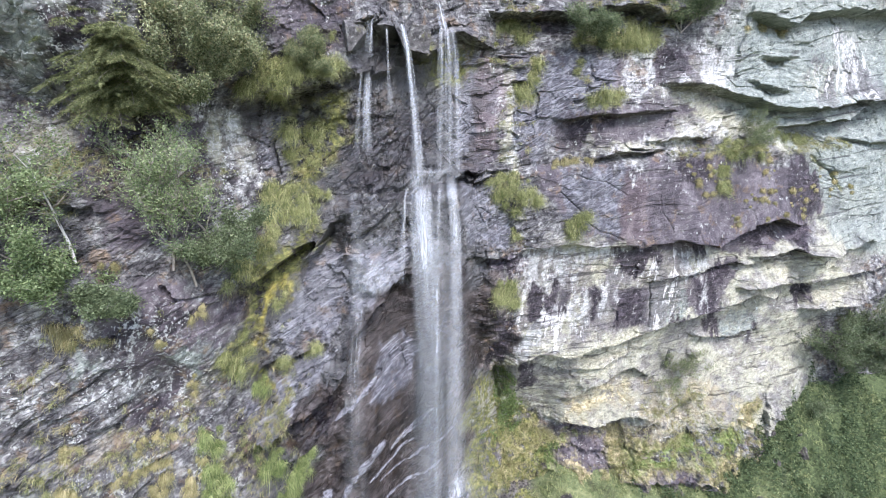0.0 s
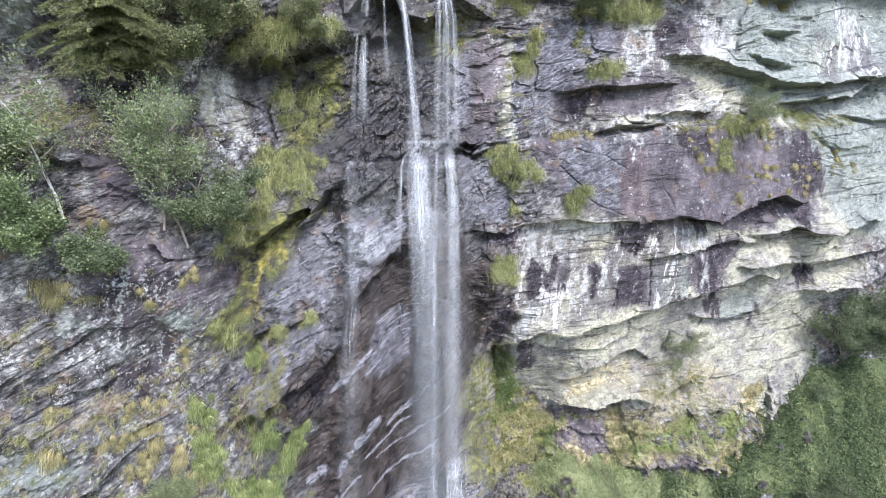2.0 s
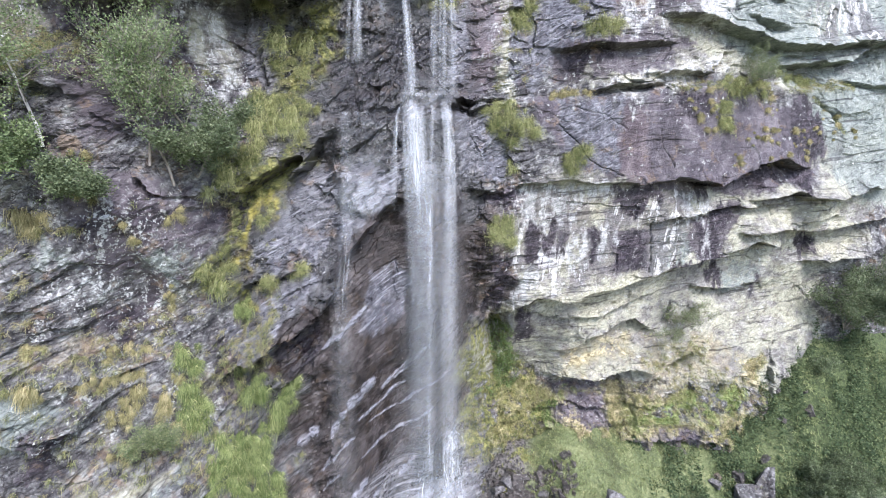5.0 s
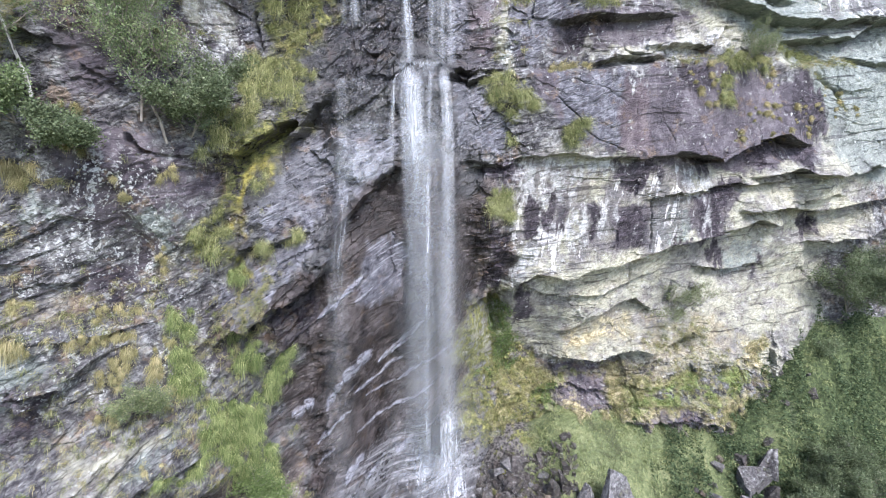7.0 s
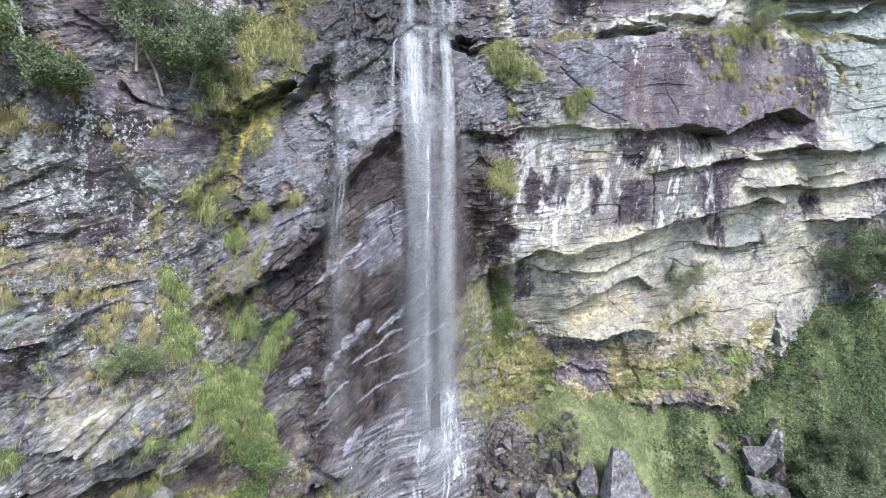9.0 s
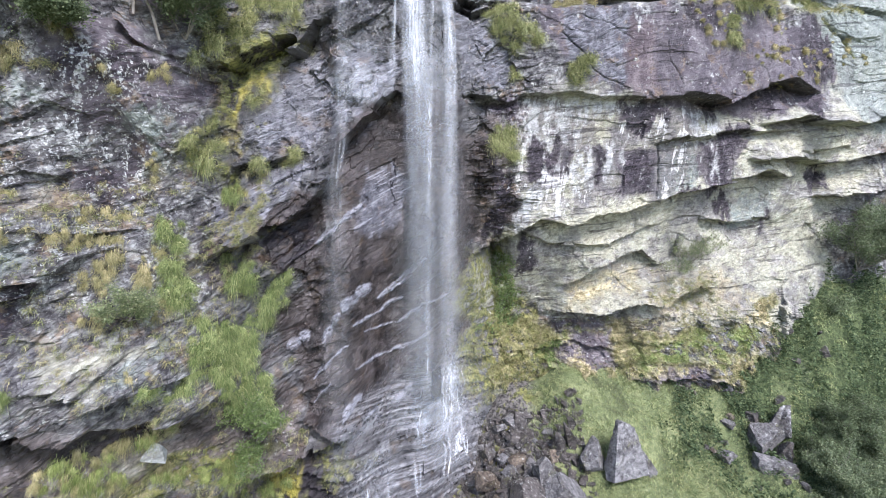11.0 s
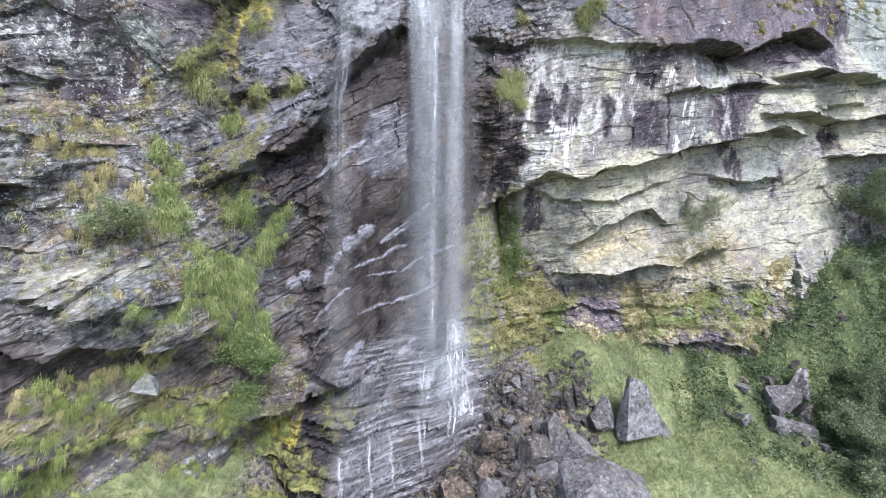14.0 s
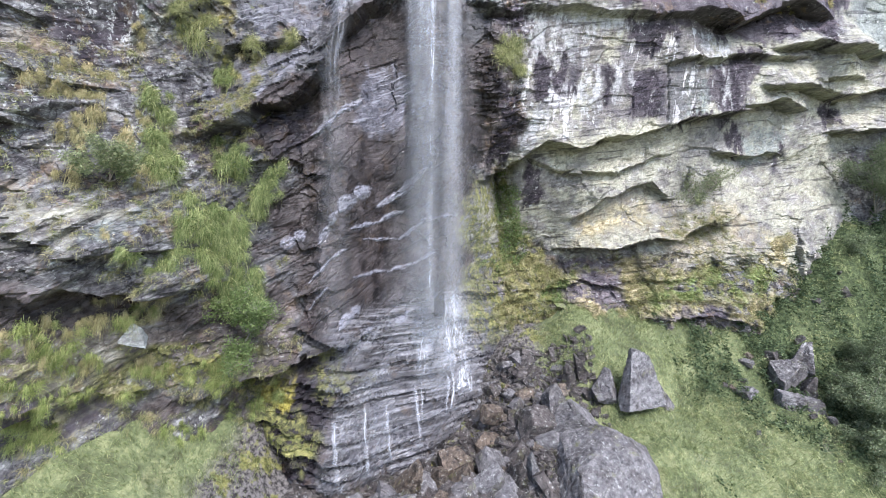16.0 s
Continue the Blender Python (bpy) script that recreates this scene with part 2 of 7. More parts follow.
def cliff_form(x, z):
    """The large form of the cliff: its y for each x and height."""
    y = base_y(x, z)
    y = y + 0.22 * rough(x * 0.22, z * 0.22, 3, 3)
    wx = x + 0.12 * rough(x * 1.0, z * 1.0, 3, 31)
    jag = 1 - 0.6 * ramp(1.5, 3, x)
    wz = z + 0.05 * rough(x * 1.3, z * 1.3, 3, 37) + jag * (0.26 * facets(x * 0.8, z * 0.8, 33) + 0.12 * facets(x * 2.2, z * 2.2, 35))
    bent = z + 0.05 * rough(x * 3, z * 3, 3, 39)
    y = np.array(y, float)
    for line, out, above, hollow, below in LIPS:
        zl, inside = along(line, wx)
        here = inside > 0
        s = (wz - zl)[here]
        over = ramp(-0.11, 0.0, s)
        y[here] += inside[here] * (-over * out * np.exp(-np.maximum(s, 0) / above) + (1 - over) * hollow * np.exp(np.minimum(s + 0.11, 0) / below))
    for line, out, tall in SHELVES:
        zl, inside = along(line, wx)
        y = y - inside * out * ramp(0, 1, (zl - wz) / tall)
    for line, out, wide in RIDGES:
        if out < 0:
            y = y - out * np.exp(-((to_line(line, wx, wz, 4 * wide, False) / wide) ** 2))
        else:
            y = y - 0.5 * out * ramp(1.0, 0.35, to_line(line, x, bent, 4 * wide, True) / wide)
    return y


def to_line(line, x, z, reach, thin):
    """How far a line is, up to a reach; with thin, it narrows at its ends."""
    px, pz = zip(*line)
    d = np.full(np.shape(x), 9.0)
    here = (x > min(px) - reach) & (x < max(px) + reach) & (z > min(pz) - reach) & (z < max(pz) + reach)
    if not here.any():
        return d
    hx, hz, near = x[here], z[here], d[here]
    for (ax, az), (bx, bz) in zip(line, line[1:]):
        dx, dz = bx - ax, bz - az
        t = np.clip(((hx - ax) * dx + (hz - az) * dz) / (dx * dx + dz * dz), 0, 1)
        near = np.minimum(near, np.hypot(hx - ax - t * dx, hz - az - t * dz) / (taper(t) if thin else 1.0))
    d[here] = near
    return d


def quartz(x, z):
    """Where the light edges show."""
    bent = z + 0.05 * rough(x * 3, z * 3, 3, 39)
    best = np.zeros(np.shape(x))
    for line, out, wide in RIDGES:
        if out > 0:
            best = np.maximum(best, ramp(1.0, 0.8, to_line(line, x, bent, 4 * wide, True) / wide))
    return best


def beds(x, z, dip, seed):
    """Dipping beds broken into blocks, at several sizes."""
    dip = dip + 0.05 * rough(x * 0.25, z * 0.25, 2, 47)
    s = z * np.cos(dip) - x * np.sin(dip)
    r = x * np.cos(dip) + z * np.sin(dip)
    s = s + 0.14 * rough(r * 0.5, s * 0.8, 4, 51)
    out = np.zeros(x.shape)
    for size, length, amount, k in ((0.8, 2.0, 0.18, 61), (0.34, 0.9, 0.14, 67), (0.15, 0.45, 0.08, 71)):
        k += seed
        level = s / size + 0.35 * grain(r / length, s / size * 0.3, k)
        bed = np.floor(level)
        shift = lattice(bed, bed * 0, k + 1)
        block = np.floor(r / length * (0.7 + 0.6 * shift) + shift * 7)
        stick = lattice(bed, block, k + 2)
        strength = 0.15 + 1.4 * ramp(-0.3, 0.6, rough(x * 0.4, z * 0.4, 3, k + 3))
        out = out + strength * amount * (stick - 0.5 + 0.35 * (1 - level + bed))
    wr, ws = r + 0.12 * rough(x * 2, z * 2, 3, 85 + seed), s + 0.08 * rough(x * 2, z * 2, 3, 89 + seed)
    out = out + 0.30 * facets(wr * 0.7, ws * 1.1, 81 + seed)
    out = out + 0.15 * facets(wr * 1.9, ws * 3.4, 101 + seed)
    return out + 0.065 * facets(wr * 5.0, ws * 9.0, 121 + seed)


def thin_slabs(x, z):
    """The washed steps at the foot: thin slabs that rise to the right."""
    s = z + 0.32 * (base_y(x, z) - 12) - 0.12 * x + 0.05 * rough(x * 0.6, z * 0.6, 2, 151)
    r = x
    out = np.zeros(x.shape)
    for size, length, amount, k in ((0.42, 4.5, 0.30, 161), (0.15, 3.2, 0.15, 167), (0.07, 2.0, 0.06, 171)):
        level = s / size + 0.15 * grain(r / length, s / size * 0.3, k)
        bed = np.floor(level)
        shift = lattice(bed, bed * 0, k + 1)
        block = np.floor(r / length * (0.7 + 0.6 * shift) + shift * 7)
        out = out + amount * (lattice(bed, block, k + 2) - 0.5 + 0.5 * (1 - level + bed))
    return out


def cliff_detail(x, z):
    """How far beds, broken blocks and pits stand out."""
    flat = ramp(0.5, 1.3, x)
    foot = ramp(3.9, 3.3, z) * ramp(-4.6, -3.6, x) * ramp(2.4, 1.6, x)
    out = beds(x, z, 0.55, 0) * (1 - flat) + beds(x, z, 0.17, 400) * flat
    return out * (1 - foot) + thin_slabs(x, z) * foot + 0.05 * (1 - 0.9 * foot) * rough(x * 1.6, z * 1.6, 6, 91, 0.62)


def calm(x, z):
    """Smooth slabs break less than the rest."""
    slab = 0.87 * ramp(3, 4.5, x) * ramp(14.5, 13, x) * ramp(12.3, 12.9, z) * ramp(15.8, 15.2, z)
    washed = 0.5 * ramp(-5.4, -4.4, x) * ramp(3.0, 2.0, x) * ramp(3.6, 4.4, z)
    worn = 0.72 * ramp(-3.4, -2.7, x) * ramp(1.5, 0.9, x) * ramp(3.4, 4.0, z) * ramp(0.3, -0.5, z - 12.4 - 1.4 * (x + 1))
    left = 0.45 * ramp(-5.2, -5.8, x)
    dry = 0.78 * ramp(2.0, 3.2, x) * ramp(4.6, 5.4, z) * ramp(16.5, 15.5, z) + 0.7 * ramp(2.0, 3.2, x) * ramp(15.5, 16.5, z)
    return 1 - np.maximum(np.maximum(np.maximum(slab, left), np.maximum(washed, worn)), dry)


def cliff_y(x, z):
    x, z = np.atleast_1d(np.asarray(x, float)), np.atleast_1d(np.asarray(z, float))
    return cliff_form(x, z) - cliff_detail(x, z) * calm(x, z)


def ground_z(x, y):
    x, y = np.atleast_1d(np.asarray(x, float)), np.atleast_1d(np.asarray(y, float))
    foot = np.interp(x, PLAN_X, PLAN_Y)
    z = np.interp(y - foot, [-300, -60, -20, -9, -4.5, -2.5, -1, 0.5, 6], [-60, -22, -8, -2.6, -0.2, 0.4, 1.0, 1.9, 2.5])
    z = z + 3.3 * ramp(-3.2, 0.2, y - foot) * ramp(11, 16.5, x)
    z = z + 0.9 * ramp(-2.8, -0.8, y - foot) * ramp(3.6, 5.2, x)
    z = z + 0.55 * ramp(-5.0, -6.5, x) * ramp(-6, -1, y - foot)
    z = z - 1.3 * ramp(-5, -3.5, x) * ramp(3.2, 1.0, x) * ramp(-6, -1, y - foot)
    return z + 0.16 * rough(x * 0.6, y * 0.6, 3, 111) + 0.05 * rough(x * 2.1, y * 2.1, 3, 117)


def inside_of(line, x, z):
    """Signed distance to a closed line of (x, z) corners, positive inside."""
    best = np.full(x.shape, 1e9)
    odd = np.zeros(x.shape, bool)
    for (ax, az), (bx, bz) in zip(line, line[1:] + line[:1]):
        dx, dz = bx - ax, bz - az
        t = np.clip(((x - ax) * dx + (z - az) * dz) / (dx * dx + dz * dz + 1e-9), 0, 1)
        best = np.minimum(best, np.hypot(x - ax - t * dx, z - az - t * dz))
        odd ^= ((az > z) != (bz > z)) & (x < ax + (z - az) * dx / (dz if dz else 1e-9))
    return np.where(odd, best, -best)

# ---- zones of the cliff (x, z) ----
ZONES = {}


def zone(kind, corners):
    ZONES.setdefault(kind, []).append(corners)


zone("pale", [(1.98, 7.37), (3.01, 9.69), (2.49, 11.72), (3.93, 13.06), (7.51, 12.35), (10.26, 12.12), (16.90, 12.60), (17.99, 9.16), (16.24, 8.15), (16.45, 5.38), (14.51, 3.90), (11.42, 4.20), (7.94, 4.51), (5.07, 4.70), (2.69, 5.09), (1.34, 5.05), (1.07, 6.62)])
zone("pale", [(6.06, 17.39), (8.80, 19.40), (10.70, 21.10), (17.50, 21.50), (21.60, 10.70), (14.25, 12.33), (13.59, 15.70), (9.96, 16.50), (8.19, 15.81), (5.99, 15.81), (4.05, 16.20)])
zone("pale", [(-7.47, 18.92), (-7.22, 18.63), (-7.81, 17.37), (-8.43, 17.26)])
zone("pale", [(-8.32, 16.50), (-7.92, 16.50), (-7.76, 16.07), (-8.11, 16.18)])
zone("pale", [(-7.28, 6.98), (-6.51, 6.87), (-6.57, 6.17), (-7.30, 6.28)])
zone("pale", [(-6.84, 4.03), (-6.60, 3.78), (-6.59, 3.36), (-6.84, 3.50)])
zone("pale", [(1.40, 18.50), (2.20, 18.60), (2.48, 15.61), (1.79, 15.51)])
zone("pale", [(-5.89, 17.13), (-4.94, 17.01), (-5.15, 15.19), (-5.87, 15.29)])
zone("green", [(8.80, 19.60), (10.70, 21.10), (17.50, 21.50), (21.60, 10.70), (14.80, 12.25), (13.59, 15.70), (9.78, 17.50)])
zone("green", [(-7.47, 18.92), (-7.22, 18.63), (-7.81, 17.37), (-8.43, 17.26)])
zone("purple", [(3.06, 15.22), (5.97, 15.42), (13.89, 15.50), (14.34, 12.67), (11.18, 12.11), (6.40, 12.46), (4.02, 13.36)])
zone("purple", [(-4.31, 19.61), (-2.51, 19.81), (-2.42, 18.82), (-4.03, 18.42)])
zone("purple", [(0.40, 18.40), (1.50, 18.40), (1.79, 15.31), (0.60, 15.30)])
zone("purple", [(2.80, 18.90), (5.99, 19.00), (5.76, 17.10), (3.27, 16.30)])
zone("purple", [(-6.71, 13.30), (-5.62, 12.59), (-6.13, 11.19), (-6.83, 11.19), (-7.11, 12.10)])
zone("wet", [(-2.52, 19.02), (1.30, 19.00), (1.19, 14.81), (1.89, 12.22), (1.48, 6.93), (1.13, 2.30), (-5.09, 6.91), (-5.61, 10.79), (-5.32, 12.49), (-3.46, 14.30), (-2.84, 15.45)])
zone("wet", [(-5.26, 9.61), (-2.72, 12.46), (1.69, 13.72), (1.11, 4.72), (2.29, 2.12), (2.73, -4.21), (-4.08, -0.86), (-3.56, 3.55), (-4.08, 5.50), (-5.33, 7.43)])
zone("brown", [(-3.93, 8.98), (-2.73, 9.88), (-1.31, 12.12), (0.90, 12.40), (1.12, 3.11), (-3.30, 3.50), (-4.08, 5.79)])
zone("brown", [(-5.69, 9.10), (-5.14, 9.23), (-4.99, 7.36), (-5.33, 7.43)])
zone("brown", [(-8.50, 5.20), (-6.23, 4.13), (-3.80, 3.60), (-3.58, 2.73), (-6.56, 2.96), (-8.60, 4.60)])
zone("lichen", [(-7.50, 13.30), (-6.02, 12.29), (-5.82, 10.29), (-7.05, 9.79), (-8.00, 10.50)])
zone("lichen", [(-8.70, 13.00), (-8.00, 12.90), (-8.40, 11.10), (-9.10, 10.90)])
zone("lichen", [(5.99, 19.00), (8.60, 19.30), (8.87, 17.30), (6.06, 17.39)])
zone("lichen", [(1.30, 18.80), (2.40, 18.90), (2.67, 15.41), (1.59, 15.51)])
zone("lichen", [(-6.14, 17.14), (-4.40, 17.01), (-4.66, 15.18), (-5.87, 15.29)])
zone("moss", [(-5.13, 12.98), (-3.47, 13.98), (-3.28, 13.64), (-4.11, 12.21), (-4.83, 11.48), (-5.61, 10.79), (-4.77, 9.71), (-5.24, 9.23), (-5.93, 10.29), (-5.32, 12.19)])
zone("moss", [(0.94, 7.17), (2.48, 7.68), (3.55, 4.95), (4.54, 1.52), (1.13, 2.65)])
zone("moss", [(-4.93, 2.74), (-4.00, 2.33), (-4.20, 1.06), (-5.36, 1.75)])
zone("moss", [(-3.98, 17.01), (-2.77, 17.22), (-2.95, 15.34), (-4.10, 15.07)])
zone("moss", [(1.00, 4.95), (2.90, 5.32), (4.82, 3.89), (4.64, 1.64), (1.13, 1.97)])
zone("moss", [(-6.90, 3.22), (-4.29, 3.67), (-4.31, 3.00), (-6.63, 2.22)])
zone("moss", [(-0.70, 18.71), (1.30, 19.10), (0.80, 18.10), (-0.50, 18.21)])
zone("turf mixed", [(2.02, 4.93), (4.90, 4.24), (5.06, 2.12), (2.29, 2.12)])
zone("turf mixed", [(4.91, 4.01), (13.91, 4.10), (13.90, 2.50), (9.37, 1.75), (4.23, 1.38)])
zone("streaky", [(2.48, 12.33), (7.20, 12.51), (8.92, 12.34), (9.21, 9.76), (7.74, 9.03), (3.55, 8.66), (2.66, 8.24), (2.80, 10.29)])
zone("streaky", [(5.99, 19.00), (8.60, 19.40), (9.60, 19.20), (9.78, 17.60), (6.06, 17.29)])
zone("streaky", [(13.00, 19.60), (16.00, 19.80), (16.50, 17.40), (13.00, 17.20)])
zone("purple", [(6.39, 10.80), (7.56, 10.74), (7.71, 9.45), (6.59, 9.35)])
zone("purple", [(3.44, 10.91), (4.39, 10.81), (4.41, 9.84), (3.51, 9.94)])
zone("purple", [(1.69, 12.32), (2.78, 12.23), (2.69, 11.72), (1.70, 11.71)])
zone("purple", [(9.07, 9.65), (9.08, 11.21), (10.98, 11.76), (11.60, 11.60), (9.95, 9.79)])
zone("cream", [(3.45, 8.50), (5.56, 8.66), (8.61, 9.45), (8.92, 8.52), (6.16, 7.62), (4.02, 7.66)])
zone("ochre", [(4.67, 6.33), (7.20, 6.87), (7.78, 5.41), (4.98, 5.02)])
zone("ochre", [(7.75, 6.51), (11.22, 6.34), (12.02, 4.59), (8.19, 4.53)])
zone("ochre", [(3.88, 4.51), (9.08, 4.57), (9.09, 2.35), (3.93, 1.77)])
zone("lichen", [(-8.81, 19.50), (-7.01, 19.51), (-7.66, 17.05), (-8.82, 14.49)])
zone("purple", [(-7.84, 17.26), (-6.00, 17.24), (-5.81, 13.59), (-7.01, 13.80)])
zone("wet", [(-5.38, 17.33), (-2.45, 17.83), (-2.56, 14.90), (-4.28, 15.17)])
zone("growth", [(-9.00, 12.80), (-5.23, 12.59), (-3.67, 9.35), (-4.16, 6.11), (-3.57, 3.04), (-4.70, 1.76), (-9.00, 1.40)])
zone("growth", [(-9.40, 17.65), (-6.00, 17.85), (-5.66, 15.19), (-9.01, 14.20)])
zone("growth", [(1.40, 20.50), (9.00, 20.50), (9.00, 19.30), (4.99, 18.60), (4.35, 16.40), (1.59, 15.01)])
zone("growth", [(7.92, 16.40), (15.50, 16.60), (15.78, 13.00), (7.87, 15.52)])
zone("growth", [(1.11, 5.17), (4.87, 4.69), (8.19, 4.53), (13.60, 5.38), (14.50, 2.00), (1.12, 1.32)])
zone("growth", [(8.19, 6.93), (12.31, 6.51), (12.04, 4.99), (8.18, 4.94)])
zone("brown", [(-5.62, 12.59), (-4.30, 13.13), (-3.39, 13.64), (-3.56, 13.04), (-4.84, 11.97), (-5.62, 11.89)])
zone("growth", [(-4.08, 17.21), (-2.76, 17.42), (-2.86, 14.91), (-4.28, 14.97)])
zone("pale", [(1.25, 7.25), (1.70, 7.68), (1.95, 6.37), (2.06, 5.59), (1.34, 4.59), (0.94, 5.34)])
zone("brown", [(1.97, 7.59), (2.68, 7.80), (3.03, 5.84), (2.27, 5.72)])
zone("brown", [(0.80, 11.39), (2.29, 11.61), (2.66, 8.24), (1.55, 7.59), (0.82, 7.91)])
zone("moss", [(2.12, 6.82), (2.85, 7.05), (3.23, 5.10), (2.24, 5.08)])
zone("purple", [(-7.01, 13.20), (-5.72, 12.59), (-6.03, 10.59), (-7.22, 11.19)])
zone("purple", [(-6.92, 11.59), (-6.48, 11.79), (-6.34, 11.09), (-6.45, 10.48), (-6.77, 9.58), (-7.19, 9.69), (-7.23, 10.19), (-6.89, 10.49), (-7.08, 10.89)])
zone("purple", [(-7.26, 12.10), (-6.42, 12.09), (-6.23, 11.69), (-6.68, 11.29), (-6.87, 11.69), (-7.31, 11.35)])
zone("lichen", [(-7.70, 12.20), (-7.26, 12.10), (-7.03, 11.09), (-7.23, 10.19), (-7.86, 10.50)])
zone("lichen", [(-6.33, 11.49), (-6.24, 10.79), (-6.22, 9.28), (-6.68, 9.38), (-6.55, 10.48)])
for kind in ("brown", "wet"):
    zone(kind, [(-5.43, 8.83), (-5.00, 8.89), (-4.91, 8.56), (-5.23, 7.81), (-5.30, 7.52)])
# the bank between wall and scree
zone("lawn", [(7.87, 2.95), (8.63, 3.64), (9.94, 3.98), (12.11, 4.20), (13.31, 3.80), (12.50, 3.10), (10.43, 2.89), (8.55, 2.82)])
zone("lawn", [(3.94, 3.34), (4.92, 3.67), (4.85, 2.65), (3.74, 2.52)])
zone("lawn", [(5.00, 4.24), (6.70, 4.31), (6.38, 3.99), (5.01, 3.80)])
zone("straw", [(3.95, 2.31), (5.61, 3.19), (6.70, 2.61), (7.53, 2.59), (6.97, 1.91), (4.86, 1.87)])
zone("straw", [(6.90, 4.32), (7.78, 4.29), (7.91, 3.11), (7.19, 3.48)])
zone("straw", [(8.54, 3.03), (10.43, 2.99), (12.80, 3.10), (12.01, 2.40), (10.34, 2.58), (8.46, 2.61)])
zone("straw", [(4.72, 5.80), (5.58, 6.04), (7.05, 6.14), (7.36, 5.58), (5.25, 5.26)])
zone("straw", [(11.87, 5.38), (13.49, 5.28), (13.61, 4.20), (12.21, 4.30)])
for kind in ("bare", "purple"):
    zone(kind, [(4.84, 3.22), (5.93, 3.98), (7.10, 3.90), (7.10, 3.05), (5.87, 2.66), (4.85, 2.82)])
    zone(kind, [(3.84, 2.19), (5.15, 2.35), (5.06, 1.95), (4.04, 1.78)])
    zone(kind, [(7.35, 2.41), (8.50, 2.72), (10.19, 2.58), (11.51, 2.39), (11.51, 1.94), (10.82, 1.84), (9.47, 2.21), (7.76, 2.17)])
    zone(kind, [(4.83, 4.63), (6.37, 4.53), (6.17, 4.21), (4.80, 4.23)])
    zone(kind, [(2.14, 4.58), (2.47, 4.58), (2.62, 3.41), (2.16, 3.29)])
zone("herb", [(2.02, 7.46), (2.60, 7.48), (3.27, 6.02), (3.24, 4.71), (2.60, 4.23), (2.13, 5.08)])
zone("herb", [(1.46, 4.25), (2.24, 4.92), (2.38, 3.76), (1.70, 3.42)])
zone("herb", [(3.93, 3.46), (4.92, 3.79), (4.85, 2.65), (3.74, 2.52)])
zone("gold", [(-5.03, 11.59), (-4.20, 12.27), (-4.16, 12.03), (-4.74, 11.43), (-4.97, 11.34)])
zone("gold", [(-5.26, 11.00), (-4.87, 11.09), (-4.96, 10.70), (-5.20, 10.75)])
zone("gold", [(-5.26, 9.61), (-4.73, 9.71), (-4.71, 9.47), (-5.25, 9.42)])
zone("gold", [(-4.77, 2.07), (-3.84, 2.38), (-3.94, 1.69), (-4.40, 1.56), (-4.78, 1.77)])
zone("moss", [(-3.05, 2.51), (-2.27, 2.48), (-2.19, 2.10), (-2.97, 2.23)])
zone("moss", [(-4.90, 1.46), (-3.16, 1.29), (-3.62, 0.16), (-4.62, 0.66)])
zone("brown", [(-4.86, 1.98), (-2.97, 1.76), (-2.95, -0.54), (-5.21, 0.45)])
# brown and wet here put shade under the left wall's overhangs into the colour
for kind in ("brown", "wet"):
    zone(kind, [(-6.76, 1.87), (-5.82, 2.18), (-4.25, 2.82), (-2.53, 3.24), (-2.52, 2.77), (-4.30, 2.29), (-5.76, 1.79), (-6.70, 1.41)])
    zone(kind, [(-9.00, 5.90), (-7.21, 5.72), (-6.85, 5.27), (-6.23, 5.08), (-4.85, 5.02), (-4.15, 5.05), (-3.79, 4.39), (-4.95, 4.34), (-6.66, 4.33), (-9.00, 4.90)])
zone("green", [(-9.00, 9.30), (-7.34, 9.19), (-7.27, 7.98), (-9.00, 8.00)])
zone("cream", [(1.45, 18.40), (2.10, 18.50), (2.38, 15.71), (1.89, 15.61)])
zone("purple", [(1.00, 18.20), (1.35, 18.20), (1.74, 15.41), (1.29, 15.40)])
zone("lichen", [(-7.43, 9.69), (-6.05, 9.38), (-5.61, 7.30), (-7.45, 7.39)])
zone("purple", [(-8.90, 3.60), (-6.67, 3.17), (-6.23, 2.31), (-8.90, 2.40)])
zone("brown", [(-6.18, 4.36), (-3.86, 4.50), (-3.56, 3.45), (-4.89, 3.69)])
# stains, painted shade of hollows, chalky streaks and the bluish and pinkish slabs
zone("green", [(-7.92, 18.76), (-7.29, 18.8), (-7.61, 18.27), (-8.37, 17.43), (-8.9, 17.36), (-8.4, 17.98)])
zone("mint", [(-7.92, 18.76), (-7.29, 18.8), (-7.61, 18.27), (-8.37, 17.43), (-8.9, 17.36), (-8.4, 17.98)])
zone("green", [(-8.62, 15.71), (-8.12, 15.7), (-7.86, 14.59), (-8.11, 14.6)])
zone("mint", [(-8.62, 15.71), (-8.12, 15.7), (-7.86, 14.59), (-8.11, 14.6)])
zone("green", [(-6.25, 18.96), (-6.14, 19.02), (-6.27, 18.5), (-6.37, 18.52)])
zone("mint", [(-6.25, 18.96), (-6.14, 19.02), (-6.27, 18.5), (-6.37, 18.52)])
zone("darkened", [(-7.27, 18.8), (-6.72, 18.89), (-7.43, 17.21), (-8.23, 17.27), (-7.62, 18.09)])
zone("darkened", [(-7.53, 16.45), (-6.37, 16.9), (-6.44, 15.38), (-7.09, 15.21)])
zone("darkened", [(-5.62, 17.31), (-5.52, 17.2), (-5.46, 15.02), (-5.62, 15.17)])
zone("darkened", [(-5.23, 17.23), (-5.11, 16.96), (-4.93, 15.06), (-5.09, 14.94)])
# next zone: shade under the grass overhang, put into the colour
zone("darkened", [(-5.02, 17.33), (-2.86, 17.69), (-2.73, 16.97), (-4.08, 16.89), (-4.82, 17.11)])
